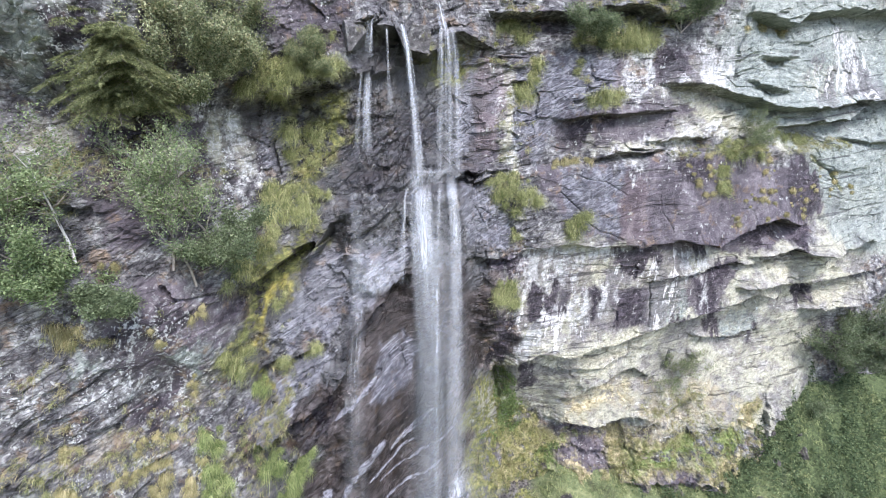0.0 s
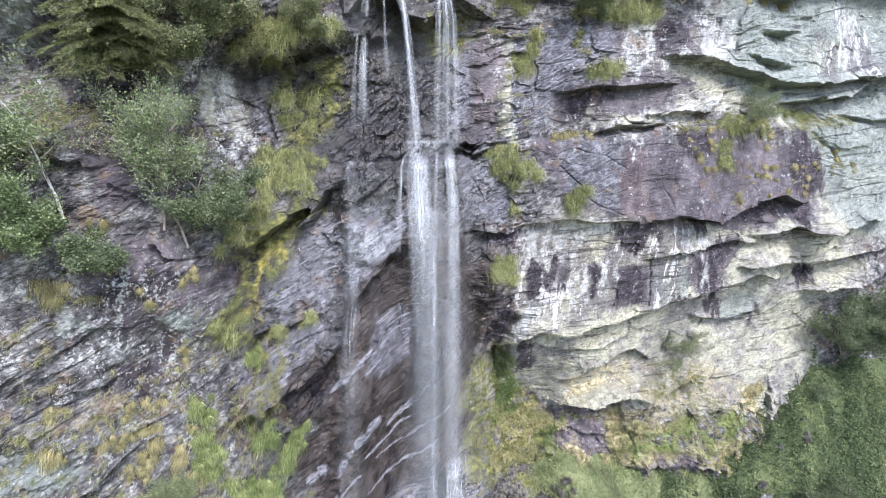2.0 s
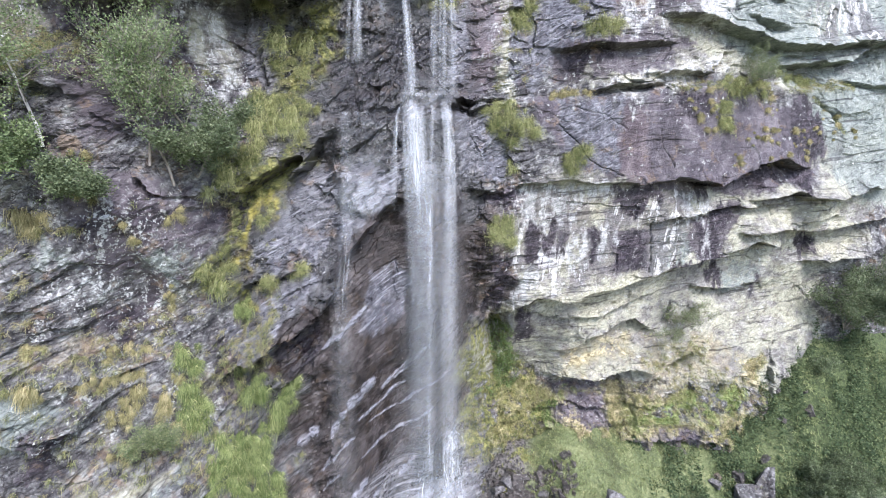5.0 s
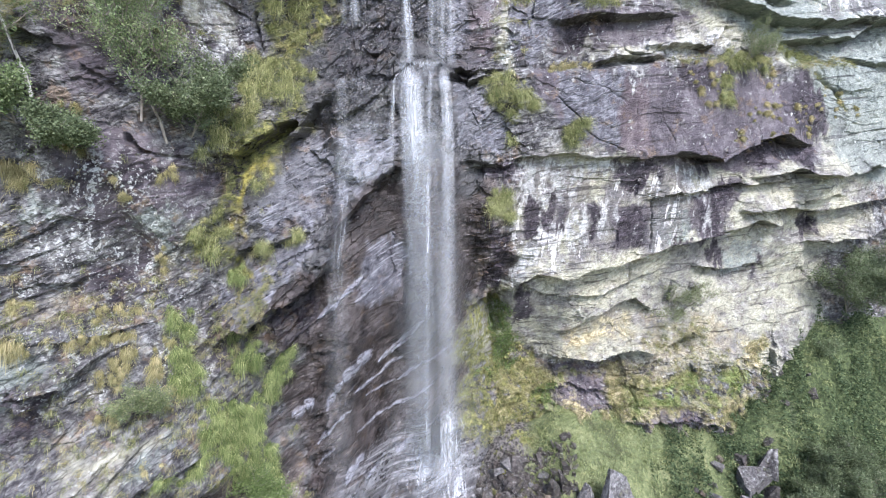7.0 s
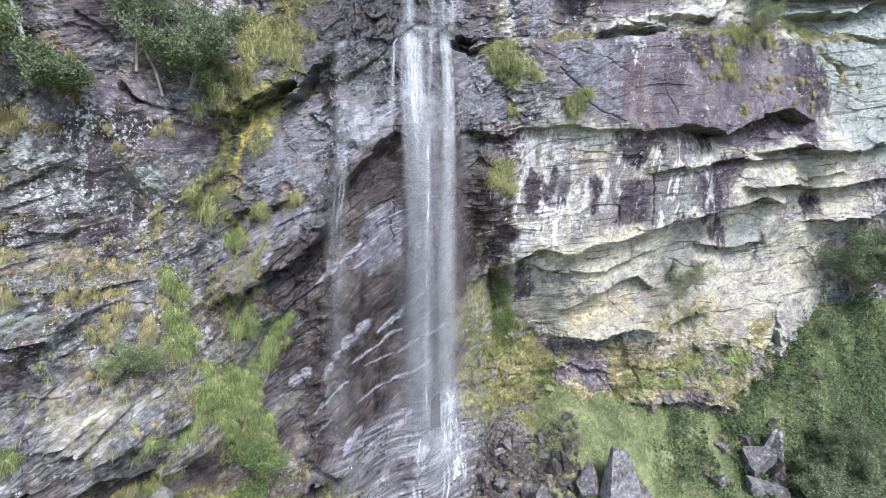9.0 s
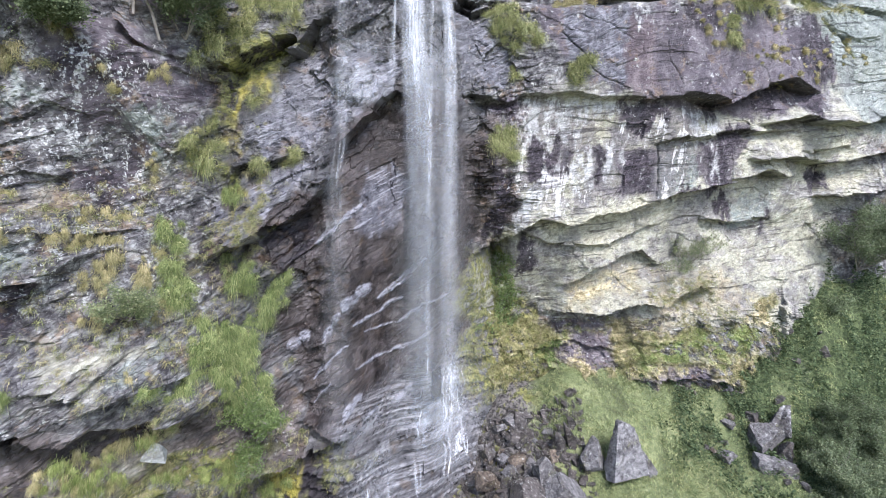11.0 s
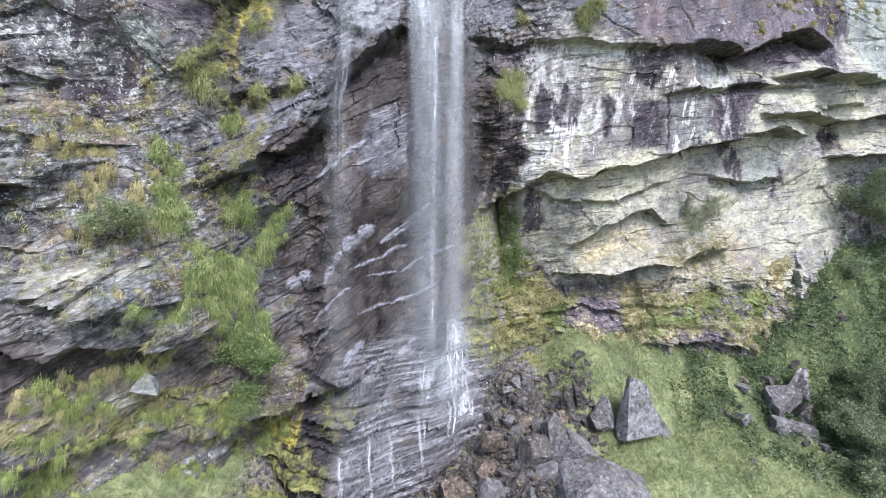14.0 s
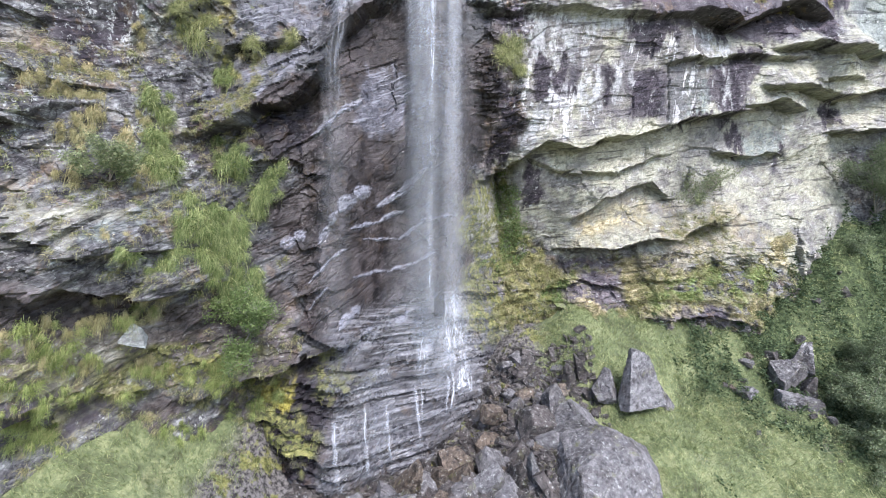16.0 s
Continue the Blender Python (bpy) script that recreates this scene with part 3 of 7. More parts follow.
zone("darkened", [(-8.91, 15.56), (-8.61, 15.7), (-8.37, 14.67), (-8.79, 14.64)])
zone("darkened", [(-8.27, 16.27), (-7.53, 16.39), (-7.42, 15.69), (-7.97, 15.8)])
zone("lichen", [(-7.27, 18.8), (-6.72, 18.89), (-7.43, 17.21), (-8.48, 17.33)])
zone("lichen", [(-6.29, 17.14), (-5.16, 17.24), (-5.07, 14.8), (-6.42, 15.13)])
zone("chalk", [(-6.01, 17.34), (-5.63, 17.31), (-5.77, 16.11), (-6.12, 15.73)])
zone("chalk", [(-5.55, 17.07), (-5.26, 17.09), (-5.2, 15.1), (-5.49, 15.14)])
zone("chalk", [(-6.44, 16.39), (-6.13, 16.9), (-6.17, 15.73), (-6.41, 15.62)])
zone("chalk", [(-5.06, 15.63), (-4.96, 15.63), (-4.83, 14.92), (-4.97, 14.85)])
zone("pale", [(-8.93, 16.63), (-8.47, 16.57), (-8.42, 16.1), (-8.83, 16.16)])
zone("blue", [(-5.08, 16.96), (-4.31, 16.74), (-4.21, 15.99), (-4.67, 15.47), (-5, 15.63)])
zone("pink", [(1.11, 18.81), (1.53, 18.81), (1.6, 15.46), (1.06, 15.55)])
zone("pink", [(6.05, 15.06), (6.96, 15.05), (7.04, 12.8), (6.04, 12.82)])
zone("pink", [(1.75, 18.28), (2.11, 18.28), (1.99, 17.04), (1.73, 16.87)])
zone("blue", [(2.39, 18.64), (5.66, 18.85), (5.41, 17.23), (3.99, 17.05), (3.11, 15.43), (2.18, 16.17)])
zone("blue", [(3.87, 15.25), (6.01, 15.24), (6.03, 13.01), (4.27, 13.04)])
zone("blue", [(0.57, 14.91), (1.56, 14.76), (2.22, 13.68), (2.14, 12.78), (0.75, 12.82)])
zone("blue", [(0.37, 18.76), (1.02, 18.8), (1.02, 16.16), (0.38, 15.99)])
zone("darkened", [(6.91, 18.95), (8.18, 19.14), (7.92, 18.31), (7.05, 17.97)])
zone("darkened", [(4.18, 16.96), (5.76, 17.09), (5.16, 16.43), (4.28, 15.87)])
zone("darkened", [(12.53, 15.48), (13.95, 15.08), (14.54, 13.38), (12.73, 13.33)])
zone("darkened", [(2.76, 20.2), (3.85, 20.14), (4.06, 19.7), (2.98, 19.56)])
zone("darkened", [(7.76, 15.69), (9.18, 15.68), (9.25, 14.83), (8.18, 14.85)])
zone("brown", [(5.92, 17.13), (8.5, 17.02), (7.78, 16.61), (6.17, 16.24)])
zone("chalk", [(6.06, 19.29), (6.99, 19.54), (6.79, 17.57), (5.88, 17.41)])
zone("chalk", [(8.29, 19.27), (10.01, 19.33), (9.8, 17.81), (8.52, 17.97)])
zone("chalk", [(5.3, 15.79), (6.11, 15.66), (7.1, 15.24), (6.52, 14.91)])
zone("chalk", [(6.15, 15.93), (7.91, 16.34), (10.04, 16.87), (10.08, 16.48), (8.11, 15.99), (6.42, 15.83)])
zone("chalk", [(14.07, 19.9), (16.13, 20.13), (15.4, 17.14), (14.93, 17.14)])
zone("cream", [(12.86, 18.82), (14.9, 18.91), (15.09, 17.18), (12.86, 17.33)])
zone("green", [(12.86, 18.82), (14.9, 18.91), (15.09, 17.18), (12.86, 17.33)])
zone("blue", [(-4.79, 11.32), (-4.31, 11.87), (-3.81, 12.74), (-3.34, 13.38), (-1.07, 13.3), (-1.07, 12.64), (-1.92, 11.75), (-3.15, 11.18), (-3.36, 10.82), (-4.25, 10.58), (-4.8, 11.01)])
zone("blue", [(-4.72, 10.03), (-4.24, 10.24), (-3.38, 10.58), (-3.06, 10.39), (-3.54, 9.77), (-4.21, 9.52), (-4.5, 9.27)])
zone("blue", [(-5.39, 9.27), (-4.05, 9.5), (-4.1, 9.18), (-5.04, 8.65), (-5.4, 8.9)])
zone("blue", [(-2.01, 10.29), (-1.13, 10.35), (-0.55, 9.84), (-1.14, 8.51), (-1.87, 8.24), (-2.05, 9.09)])
zone("blue", [(-5.01, 8.61), (-4.31, 8.96), (-4.26, 8.49), (-4.9, 7.99)])
# next zone: shade in the hollow below the grass lip, painted over brown rock
zone("darkened", [(-5.42, 12.02), (-4.81, 12.71), (-4.03, 13.25), (-3.94, 13.09), (-4.56, 12.15), (-5.09, 11.64), (-5.35, 11.74)])
zone("darkened", [(-5.51, 9.16), (-5.24, 8.97), (-4.96, 8.42), (-5.37, 7.64), (-5.54, 7.93), (-5.43, 8.71)])
zone("darkened", [(-4.42, 8.65), (-3.68, 8.86), (-3.16, 8.86), (-3.4, 8.04), (-4.08, 7.97)])
zone("chalk", [(-3.16, 8.53), (-2.53, 8.89), (-2, 9.38), (-1.97, 9.19), (-2.68, 8.59), (-3.07, 8.34)])
zone("lichen", [(-7.76, 11.88), (-7.03, 11.66), (-7.3, 10.55), (-7.96, 10.62)])
zone("lichen", [(-6.27, 11.61), (-6.19, 10.95), (-6.54, 10.14), (-6.76, 10.44)])
zone("lichen", [(-7.82, 9.09), (-7.11, 8.73), (-7.15, 8.45), (-7.84, 8.57)])
zone("lichen", [(-7.09, 10.83), (-6.64, 10.83), (-6.72, 9.81), (-7.2, 9.89)])
# next zone: the dark of a small cave, shade given as rock colour
zone("darkened", [(-7.87, 8.36), (-7.32, 8.33), (-7.8, 7.26), (-8.21, 7.13)])
zone("darkened", [(-7.18, 10.35), (-6.7, 9.98), (-6.72, 9.46), (-7.17, 9.73)])
zone("darkened", [(-7.12, 12.51), (-5.55, 12.92), (-5.71, 12.42), (-6.12, 11.96), (-7.08, 11.98)])
zone("darkened", [(-7.3, 9.29), (-7.2, 9.24), (-7.24, 8.69), (-7.35, 8.72)])
zone("mint", [(-7.67, 11.98), (-7.32, 11.94), (-7.5, 11.29), (-7.64, 11.36)])
zone("mint", [(-6.07, 11.84), (-5.65, 11.41), (-6.1, 10.37), (-6.28, 11.29)])
zone("mint", [(-6.31, 6.72), (-5.94, 6.77), (-5.84, 6.45), (-6.2, 6.46)])
zone("pale", [(-6.29, 6.72), (-5.96, 6.75), (-5.87, 6.46), (-6.18, 6.47)])
zone("chalk", [(2.68, 12.55), (4.85, 12.56), (4.88, 11.47), (4.69, 11.14), (2.79, 11.17)])
zone("chalk", [(4.82, 12.61), (5.95, 12.61), (6.2, 12.23), (5.03, 12.01)])
zone("chalk", [(4.66, 11.1), (5.22, 11.12), (5.21, 9.64), (4.6, 9.45)])
zone("chalk", [(5.77, 11.23), (6.01, 11.23), (5.88, 9.8), (5.68, 9.8)])
zone("chalk", [(6.3, 10.81), (6.52, 10.82), (6.38, 10.18), (6.24, 10.18)])
zone("chalk", [(2.86, 9.89), (3.67, 10.06), (3.39, 8.89), (2.79, 8.07), (2.83, 9.25)])
zone("chalk", [(8.66, 12.13), (10.03, 12.13), (9.7, 11.15), (8.94, 11.3)])
zone("chalk", [(9.54, 10.47), (9.94, 10.96), (10.1, 9.7), (10.08, 9.49)])
zone("darkened", [(3.09, 11.15), (4.18, 11.1), (3.97, 9.96), (3.11, 10.08)])
zone("darkened", [(5.25, 11.03), (5.76, 11.04), (5.62, 9.65), (5.32, 9.64)])
zone("darkened", [(6.34, 10.87), (7.5, 10.89), (7.7, 9.44), (6.29, 9.52)])
zone("darkened", [(5.92, 12.04), (6.77, 12.24), (7.39, 11.7), (6.66, 11.48)])
# next zone: shade of the deep hollow under the roof, painted dark
zone("darkened", [(8.38, 12.83), (9.86, 12.79), (10.53, 12.32), (9.53, 12.28)])
zone("darkened", [(9.82, 11.6), (10.92, 11.74), (10.64, 10.88), (10.14, 10.86)])
zone("darkened", [(9.19, 11.14), (10.19, 11.16), (10.93, 9.56), (9.68, 9.44)])
zone("darkened", [(1.7, 12.42), (2.57, 12.54), (2.69, 11.76), (1.96, 11.77)])
# next two zones: shade in hollows below the roof's east end, as colour
zone("darkened", [(10.98, 13.02), (12.7, 13.19), (12.2, 12.38), (11.35, 12.21)])
zone("darkened", [(13.19, 13.07), (14.17, 12.92), (13.57, 12.11), (12.83, 12.25)])
zone("darkened", [(14.61, 9.7), (15.01, 10.5), (15.72, 10.24), (14.76, 9.27)])
zone("darkened", [(1.65, 10.64), (2.34, 9.97), (2.67, 9.25), (2.13, 7.63), (1.63, 7.64), (1.95, 9.05)])
zone("darkened", [(3, 7.79), (3.43, 7.64), (3.56, 6.55), (3.1, 6.55)])
zone("darkened", [(12.81, 9.08), (13.17, 8.98), (13.28, 7.73), (12.97, 7.73)])
zone("darkened", [(10.46, 9.28), (11.16, 9.29), (11.38, 8.18), (10.95, 8.19)])
zone("darkened", [(9.05, 7.58), (9.46, 7.46), (9.5, 6.71), (9.18, 6.81)])
zone("cream", [(3.63, 8.03), (8.56, 9.07), (9.56, 9.48), (9.25, 9.07), (6.57, 8.02), (4.48, 7.55)])
zone("cream", [(12.89, 11.53), (16.16, 11.45), (15.97, 11.11), (13.15, 10.74)])
zone("cream", [(16.05, 10.42), (17.78, 10.75), (17.5, 9.89), (15.43, 9.43)])
zone("cream", [(4.97, 11.84), (5.72, 11.94), (5.69, 11.22), (5.07, 11.2)])
zone("mint", [(7.69, 10.8), (9.03, 11.03), (8.98, 9.68), (7.83, 9.44)])
zone("mint", [(10.99, 8.86), (13.13, 9.51), (13.04, 8.19), (11.66, 8.18)])
# where grass hangs and stands
zone("turf long", [(-5.07, 18.15), (-4.66, 18.55), (-4.37, 18.33), (-4.02, 18.16), (-3.19, 18.79), (-2.68, 18.91), (-2.55, 18.52), (-2.79, 17.8), (-3.22, 17.63), (-3.9, 17.62), (-4.8, 17.45), (-4.97, 17.47)])
zone("turf long", [(-4.26, 16.89), (-3.94, 16.82), (-4.09, 16.29)])
zone("turf long", [(-3.48, 16.97), (-3.02, 16.89), (-3.21, 16.36), (-3.57, 16.29)])
zone("turf long", [(-4.75, 15.12), (-3.05, 14.88), (-2.93, 14.61), (-3.51, 14.01), (-4.29, 14.03), (-4.82, 14.34)])
zone("turf long", [(-5.37, 14.15), (-4.58, 14.26), (-4.31, 13.48), (-5.38, 13.6)])
zone("turf long", [(-4.24, 16.04), (-3.5, 15.88), (-3.26, 15.47), (-4.37, 15.35)])
zone("turf long", [(1.58, 19.9), (2.68, 19.98), (2.97, 19.46), (2.11, 19.3), (1.29, 18.99), (1.38, 19.42)])
zone("turf long", [(4.13, 19.59), (4.63, 19.89), (5.85, 19.84), (7.17, 19.66), (7.46, 19.31), (5.85, 19.29), (4.41, 19.23)])
zone("turf long", [(4.33, 18.71), (4.94, 18.69), (4.98, 18.24), (4.34, 18.11)])
zone("turf long", [(4.83, 17.72), (5.69, 17.81), (5.78, 17.27), (4.91, 17.23)])
zone("turf long", [(2.73, 18.75), (3.14, 18.69), (3.01, 17.94), (2.47, 17.94)])
zone("turf long", [(2.2, 17.89), (2.82, 17.9), (2.99, 17.56), (2.29, 17.49)])
zone("turf long", [(1.29, 15.07), (2.82, 15.19), (3.18, 14), (2.98, 13.57), (2.23, 13.88), (1.6, 14.4)])
zone("turf long", [(4.21, 13.64), (4.85, 13.88), (5, 13.26), (4.31, 13.08)])
zone("turf long", [(2.17, 13.27), (2.72, 13.46), (2.65, 12.95), (2.18, 12.8)])
zone("turf olive", [(9.53, 16.23), (11.61, 16.22), (11.58, 15.69), (10.04, 15.6)])
zone("turf olive", [(12.16, 16.48), (14.25, 16.27), (13.62, 15.98)])
zone("turf olive", [(9.34, 15.3), (10.06, 15.17), (9.99, 14.4), (9.5, 14.63)])
zone("turf short", [(3.53, 15.38), (5.03, 15.64), (5.08, 15.45), (3.48, 15.25)])
zone("turf short", [(10.21, 19.93), (12.26, 19.95), (12.16, 19.73), (10.22, 19.75)])
zone("turf long", [(-5.71, 11.06), (-5.34, 11.13), (-5.38, 10.29), (-5.68, 10.19), (-5.79, 10.47)])
zone("turf long", [(-5.46, 13.49), (-4.54, 13.61), (-4.48, 13.07), (-5.51, 12.7)])
zone("turf long", [(-5.4, 11.48), (-5.03, 11.5), (-4.96, 10.93), (-5.32, 10.83)])
zone("turf long", [(-4.78, 11.98), (-4.22, 12.46), (-4.09, 12.91), (-3.98, 12.73), (-4.53, 11.87)])
zone("turf long", [(-4.79, 10.24), (-3.32, 10.79), (-3.32, 10.66), (-4.6, 10.1)])
zone("turf long", [(-3.91, 13.41), (-3.78, 13.45), (-3.76, 13.12), (-4.03, 13.07)])
zone("turf long", [(1.78, 11.52), (2.36, 11.56), (2.71, 10.5), (1.88, 10.49)])
zone("turf bank", [(-4.89, 7.39), (-4.62, 7.92), (-4.43, 8.09), (-4.53, 7.38), (-4.71, 7.21)])
zone("turf bank", [(-4.61, 6.55), (-4.31, 6.95), (-3.83, 7.43), (-3.98, 6.88), (-4.31, 6.29), (-4.42, 6.09)])
zone("turf bank", [(-5.43, 6.99), (-4.62, 6.47), (-4.45, 5.92), (-4.73, 5.27), (-5.15, 5.65), (-5.24, 6.54)])
zone("turf bank", [(-5.96, 8.24), (-5.58, 7.93), (-5.47, 7.16), (-5.79, 7.44)])
zone("turf bank", [(-5.46, 6.03), (-5.29, 6), (-5.27, 5.72), (-5.54, 5.57)])
zone("turf bank", [(-4.45, 5.09), (-4.17, 4.82), (-4.28, 4.52)])
zone("turf bank", [(-4.62, 4.6), (-4.27, 4.59), (-4.41, 4.07)])
zone("turf bank", [(-5.24, 9.87), (-4.9, 9.95), (-4.86, 9.59), (-5.3, 9.52)])
zone("turf bank", [(-3.85, 7.76), (-3.73, 7.57), (-3.91, 6.87), (-4.03, 6.91)])
zone("turf bank", [(-5.16, 8.15), (-4.97, 8.22), (-4.97, 7.72)])
zone("turf bank", [(-6.14, 9.16), (-5.79, 9.04), (-5.72, 8.52), (-6, 8.63)])
zone("turf straw", [(-7.24, 9.59), (-6.65, 9.4), (-6.51, 9.18), (-7.1, 9.35)])
zone("turf straw", [(-7.15, 9.18), (-6.42, 8.69), (-6.59, 8.42), (-7.18, 8.76)])
zone("turf straw", [(-6.91, 8.6), (-6.58, 8.18), (-6.67, 7.8), (-6.97, 8.01)])
zone("turf straw", [(-6.23, 8.72), (-6.01, 8.45), (-6.16, 8.04)])
zone("turf straw", [(-6.06, 7.66), (-5.7, 7.28), (-5.71, 6.79), (-5.91, 7.17)])
zone("turf straw", [(-8.04, 12.58), (-7.5, 12.48), (-7.61, 12.21), (-8.07, 12.31)])
zone("turf straw", [(-7.47, 13.76), (-7.01, 13.71), (-7.21, 13.58)])
zone("turf straw", [(-5.94, 12.51), (-5.76, 12.6), (-5.73, 12.17), (-5.82, 12.08)])
zone("turf straw", [(-6.43, 12.28), (-6.14, 11.93), (-6.28, 11.85)])
zone("turf straw", [(-6.19, 10.64), (-6.13, 10.1), (-6.37, 10.03)])
zone("turf straw", [(-7.07, 13.03), (-6.71, 12.94), (-6.93, 12.77)])
zone("turf straw", [(-8.18, 9.93), (-7.68, 9.94), (-7.58, 9.75), (-8.06, 9.76)])
zone("turf straw", [(-6.04, 6.43), (-5.68, 6.32), (-5.71, 6.13), (-5.9, 6.26)])
zone("turf mixed", [(-7.45, 4.96), (-7.14, 4.8), (-6.51, 4.56), (-6.7, 4.2), (-7.27, 4.4), (-7.44, 4.43)])
zone("turf mixed", [(-7.22, 4.34), (-6.4, 4.04), (-6.45, 3.46), (-6.91, 3.66), (-7.22, 3.98)])
zone("turf mixed", [(-6.04, 3.25), (-4.6, 3.13), (-4.42, 2.85), (-5.96, 2.76)])
zone("turf mixed", [(-4.79, 1.62), (-3.99, 2.19), (-3.83, 1.76), (-4.71, 1.35)])
zone("turf mixed", [(-5.71, 5), (-5.99, 4.54), (-6.12, 4.43), (-6.38, 4.51)])
zone("turf mixed", [(-7.64, 3.32), (-7.3, 3.33), (-7.58, 2.72), (-8.24, 2.41)])
zone("turf mixed", [(-6.51, 3.3), (-6.08, 3.26), (-6.17, 2.94), (-6.54, 2.97)])
zone("turf mixed", [(-6.22, 1.7), (-5.07, 1.77), (-5.06, 1.34), (-6.01, 1.39)])
zone("darkened", [(-2.94, 17.04), (-1.09, 17.18), (-0.16, 17.03), (-0.34, 15.92), (-1.33, 15.45), (-2.19, 14.85), (-3.11, 15.04)])
zone("wet", [(-2.94, 17.04), (-1.09, 17.18), (-0.16, 17.03), (-0.34, 15.92), (-1.33, 15.45), (-2.19, 14.85), (-3.11, 15.04)])
zone("wet", [(-4.09, 16.97), (-2.87, 17.12), (-2.98, 14.95), (-3.8, 15.16)])
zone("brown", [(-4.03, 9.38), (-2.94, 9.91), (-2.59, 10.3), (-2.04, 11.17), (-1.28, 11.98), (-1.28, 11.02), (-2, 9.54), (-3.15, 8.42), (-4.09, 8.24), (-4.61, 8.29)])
zone("darkened", [(-3.91, 2.34), (-2.89, 2.65), (-2.54, 2.02), (-2.83, 1.03), (-2.89, -0.19), (-5.46, -0.35), (-5.41, 0.82), (-4.8, 1.21)])
zone("brown", [(-3.91, 2.34), (-2.89, 2.65), (-2.54, 2.02), (-2.83, 1.03), (-2.89, -0.19), (-5.46, -0.35), (-5.41, 0.82), (-4.8, 1.21)])
zone("wet", [(-3.91, 2.34), (-2.89, 2.65), (-2.54, 2.02), (-2.83, 1.03), (-2.89, -0.19), (-5.46, -0.35), (-5.41, 0.82), (-4.8, 1.21)])
zone("moss", [(-3.06, 3.11), (-2.54, 2.77), (-2.49, 2.57), (-3.37, 2.39)])
zone("moss", [(-5.01, 0.28), (-4.72, 0.35), (-4.79, -0.73), (-5.07, -0.85)])
zone("moss", [(-4.31, 1.33), (-3.71, 1.59), (-4.03, 0.46), (-4.29, 0.39)])
zone("turf straw", [(-6.3, 5.43), (-6.03, 5.35), (-6.69, 4.87), (-6.26, 5.19)])
zone("turf straw", [(-5.7, 5.03), (-5.97, 4.57), (-6.05, 4.38), (-6.34, 4.49)])
zone("turf straw", [(-6.32, 3.57), (-5.98, 3.27), (-6.07, 3.03), (-6.39, 3.2)])
zone("turf straw", [(-7.49, 4.72), (-7.2, 4.62), (-7.27, 4.37), (-7.46, 4.45)])
zone("turf straw", [(-7.25, 4.85), (-6.52, 4.62), (-6.55, 4.43), (-7.16, 4.54)])
zone("turf straw", [(-7.09, 4.13), (-6.76, 3.71), (-6.88, 3.48), (-7.15, 3.84)])
zone("turf mixed", [(-7.44, 4.22), (-7.2, 3.96), (-7.34, 3.49), (-7.61, 3.65)])
zone("turf mixed", [(-7.17, 3.35), (-6.36, 2.8), (-6.43, 2.38), (-7.42, 2.81)])
zone("turf mixed", [(-5.5, 3.01), (-4.34, 3.07), (-5.1, 1.95), (-5.32, 2.53)])
zone("turf mixed", [(-7.63, 3.15), (-7.23, 2.19), (-7.29, 1.97), (-8.18, 2.21)])
zone("turf bank", [(-4.86, 5.44), (-4.32, 5.16), (-4.53, 4.39), (-5.03, 4.66)])
zone("turf bank", [(-4.49, 5.2), (-4.12, 5.12), (-4.23, 4.87)])
zone("turf bank", [(-4.42, 4.44), (-4.14, 4.43), (-4.13, 4.03), (-4.46, 4.09)])
zone("turf bank", [(-5.71, 6.08), (-5.3, 5.95), (-5.42, 5.5), (-5.77, 5.56)])
zone("turf bank", [(-4.72, 5.77), (-4.48, 5.72), (-4.57, 5.22)])
zone("turf bank", [(-5.06, 5.82), (-4.81, 5.78), (-4.8, 5.32)])
zone("ochre", [(-6.32, 8.18), (-6, 8.61), (-5.82, 7.64), (-5.89, 7.17), (-6.26, 7.39)])
zone("ochre", [(-6.17, 10.78), (-6.01, 10.36), (-6.14, 9.97), (-6.43, 10.11)])
zone("ochre", [(-7.58, 9.91), (-7.15, 9.72), (-7.21, 9.51), (-7.55, 9.68)])
zone("ochre", [(-6.44, 12.3), (-6.12, 11.96), (-6.25, 11.82), (-6.45, 12.08)])
zone("ochre", [(-7.17, 8.28), (-7.04, 7.98), (-7.07, 7.71), (-7.27, 7.89)])
zone("turf straw", [(-6.28, 8.68), (-6, 8.63), (-5.98, 8.14), (-6.22, 7.79)])
zone("turf straw", [(-7.81, 9.39), (-7.5, 9.25), (-7.59, 9.05), (-7.83, 9.13)])
zone("turf straw", [(-7.02, 7.59), (-6.65, 7.45), (-6.72, 7.31), (-7, 7.43)])
zone("turf bank", [(-5.98, 8.14), (-5.55, 7.85), (-5.47, 7.2), (-5.84, 7.44)])
zone("turf bank", [(-5.27, 6.88), (-4.5, 6.43), (-4.43, 5.62), (-5.1, 5.94)])
zone("turf bank", [(-7.76, 6.61), (-7.19, 6.61), (-7.13, 6.35), (-7.55, 6.48)])
zone("purple", [(3.78, 16.9), (4.7, 17.23), (6.66, 17.36), (8.81, 17.15), (7.99, 16.74), (6.2, 16.24), (4.86, 16.14), (3.87, 15.96)])
zone("purple", [(6.26, 18.88), (7.91, 18.96), (8.36, 17.91), (6.83, 17.45), (6.18, 17.53)])
zone("purple", [(2.25, 18.62), (4.03, 18.68), (4.03, 17.25), (3.35, 15.92), (2.23, 16.16)])
zone("mint", [(9.8, 19.65), (17.4, 20.62), (17.63, 14.34), (14.51, 14.44), (13.42, 17.02), (10.64, 17.11)])
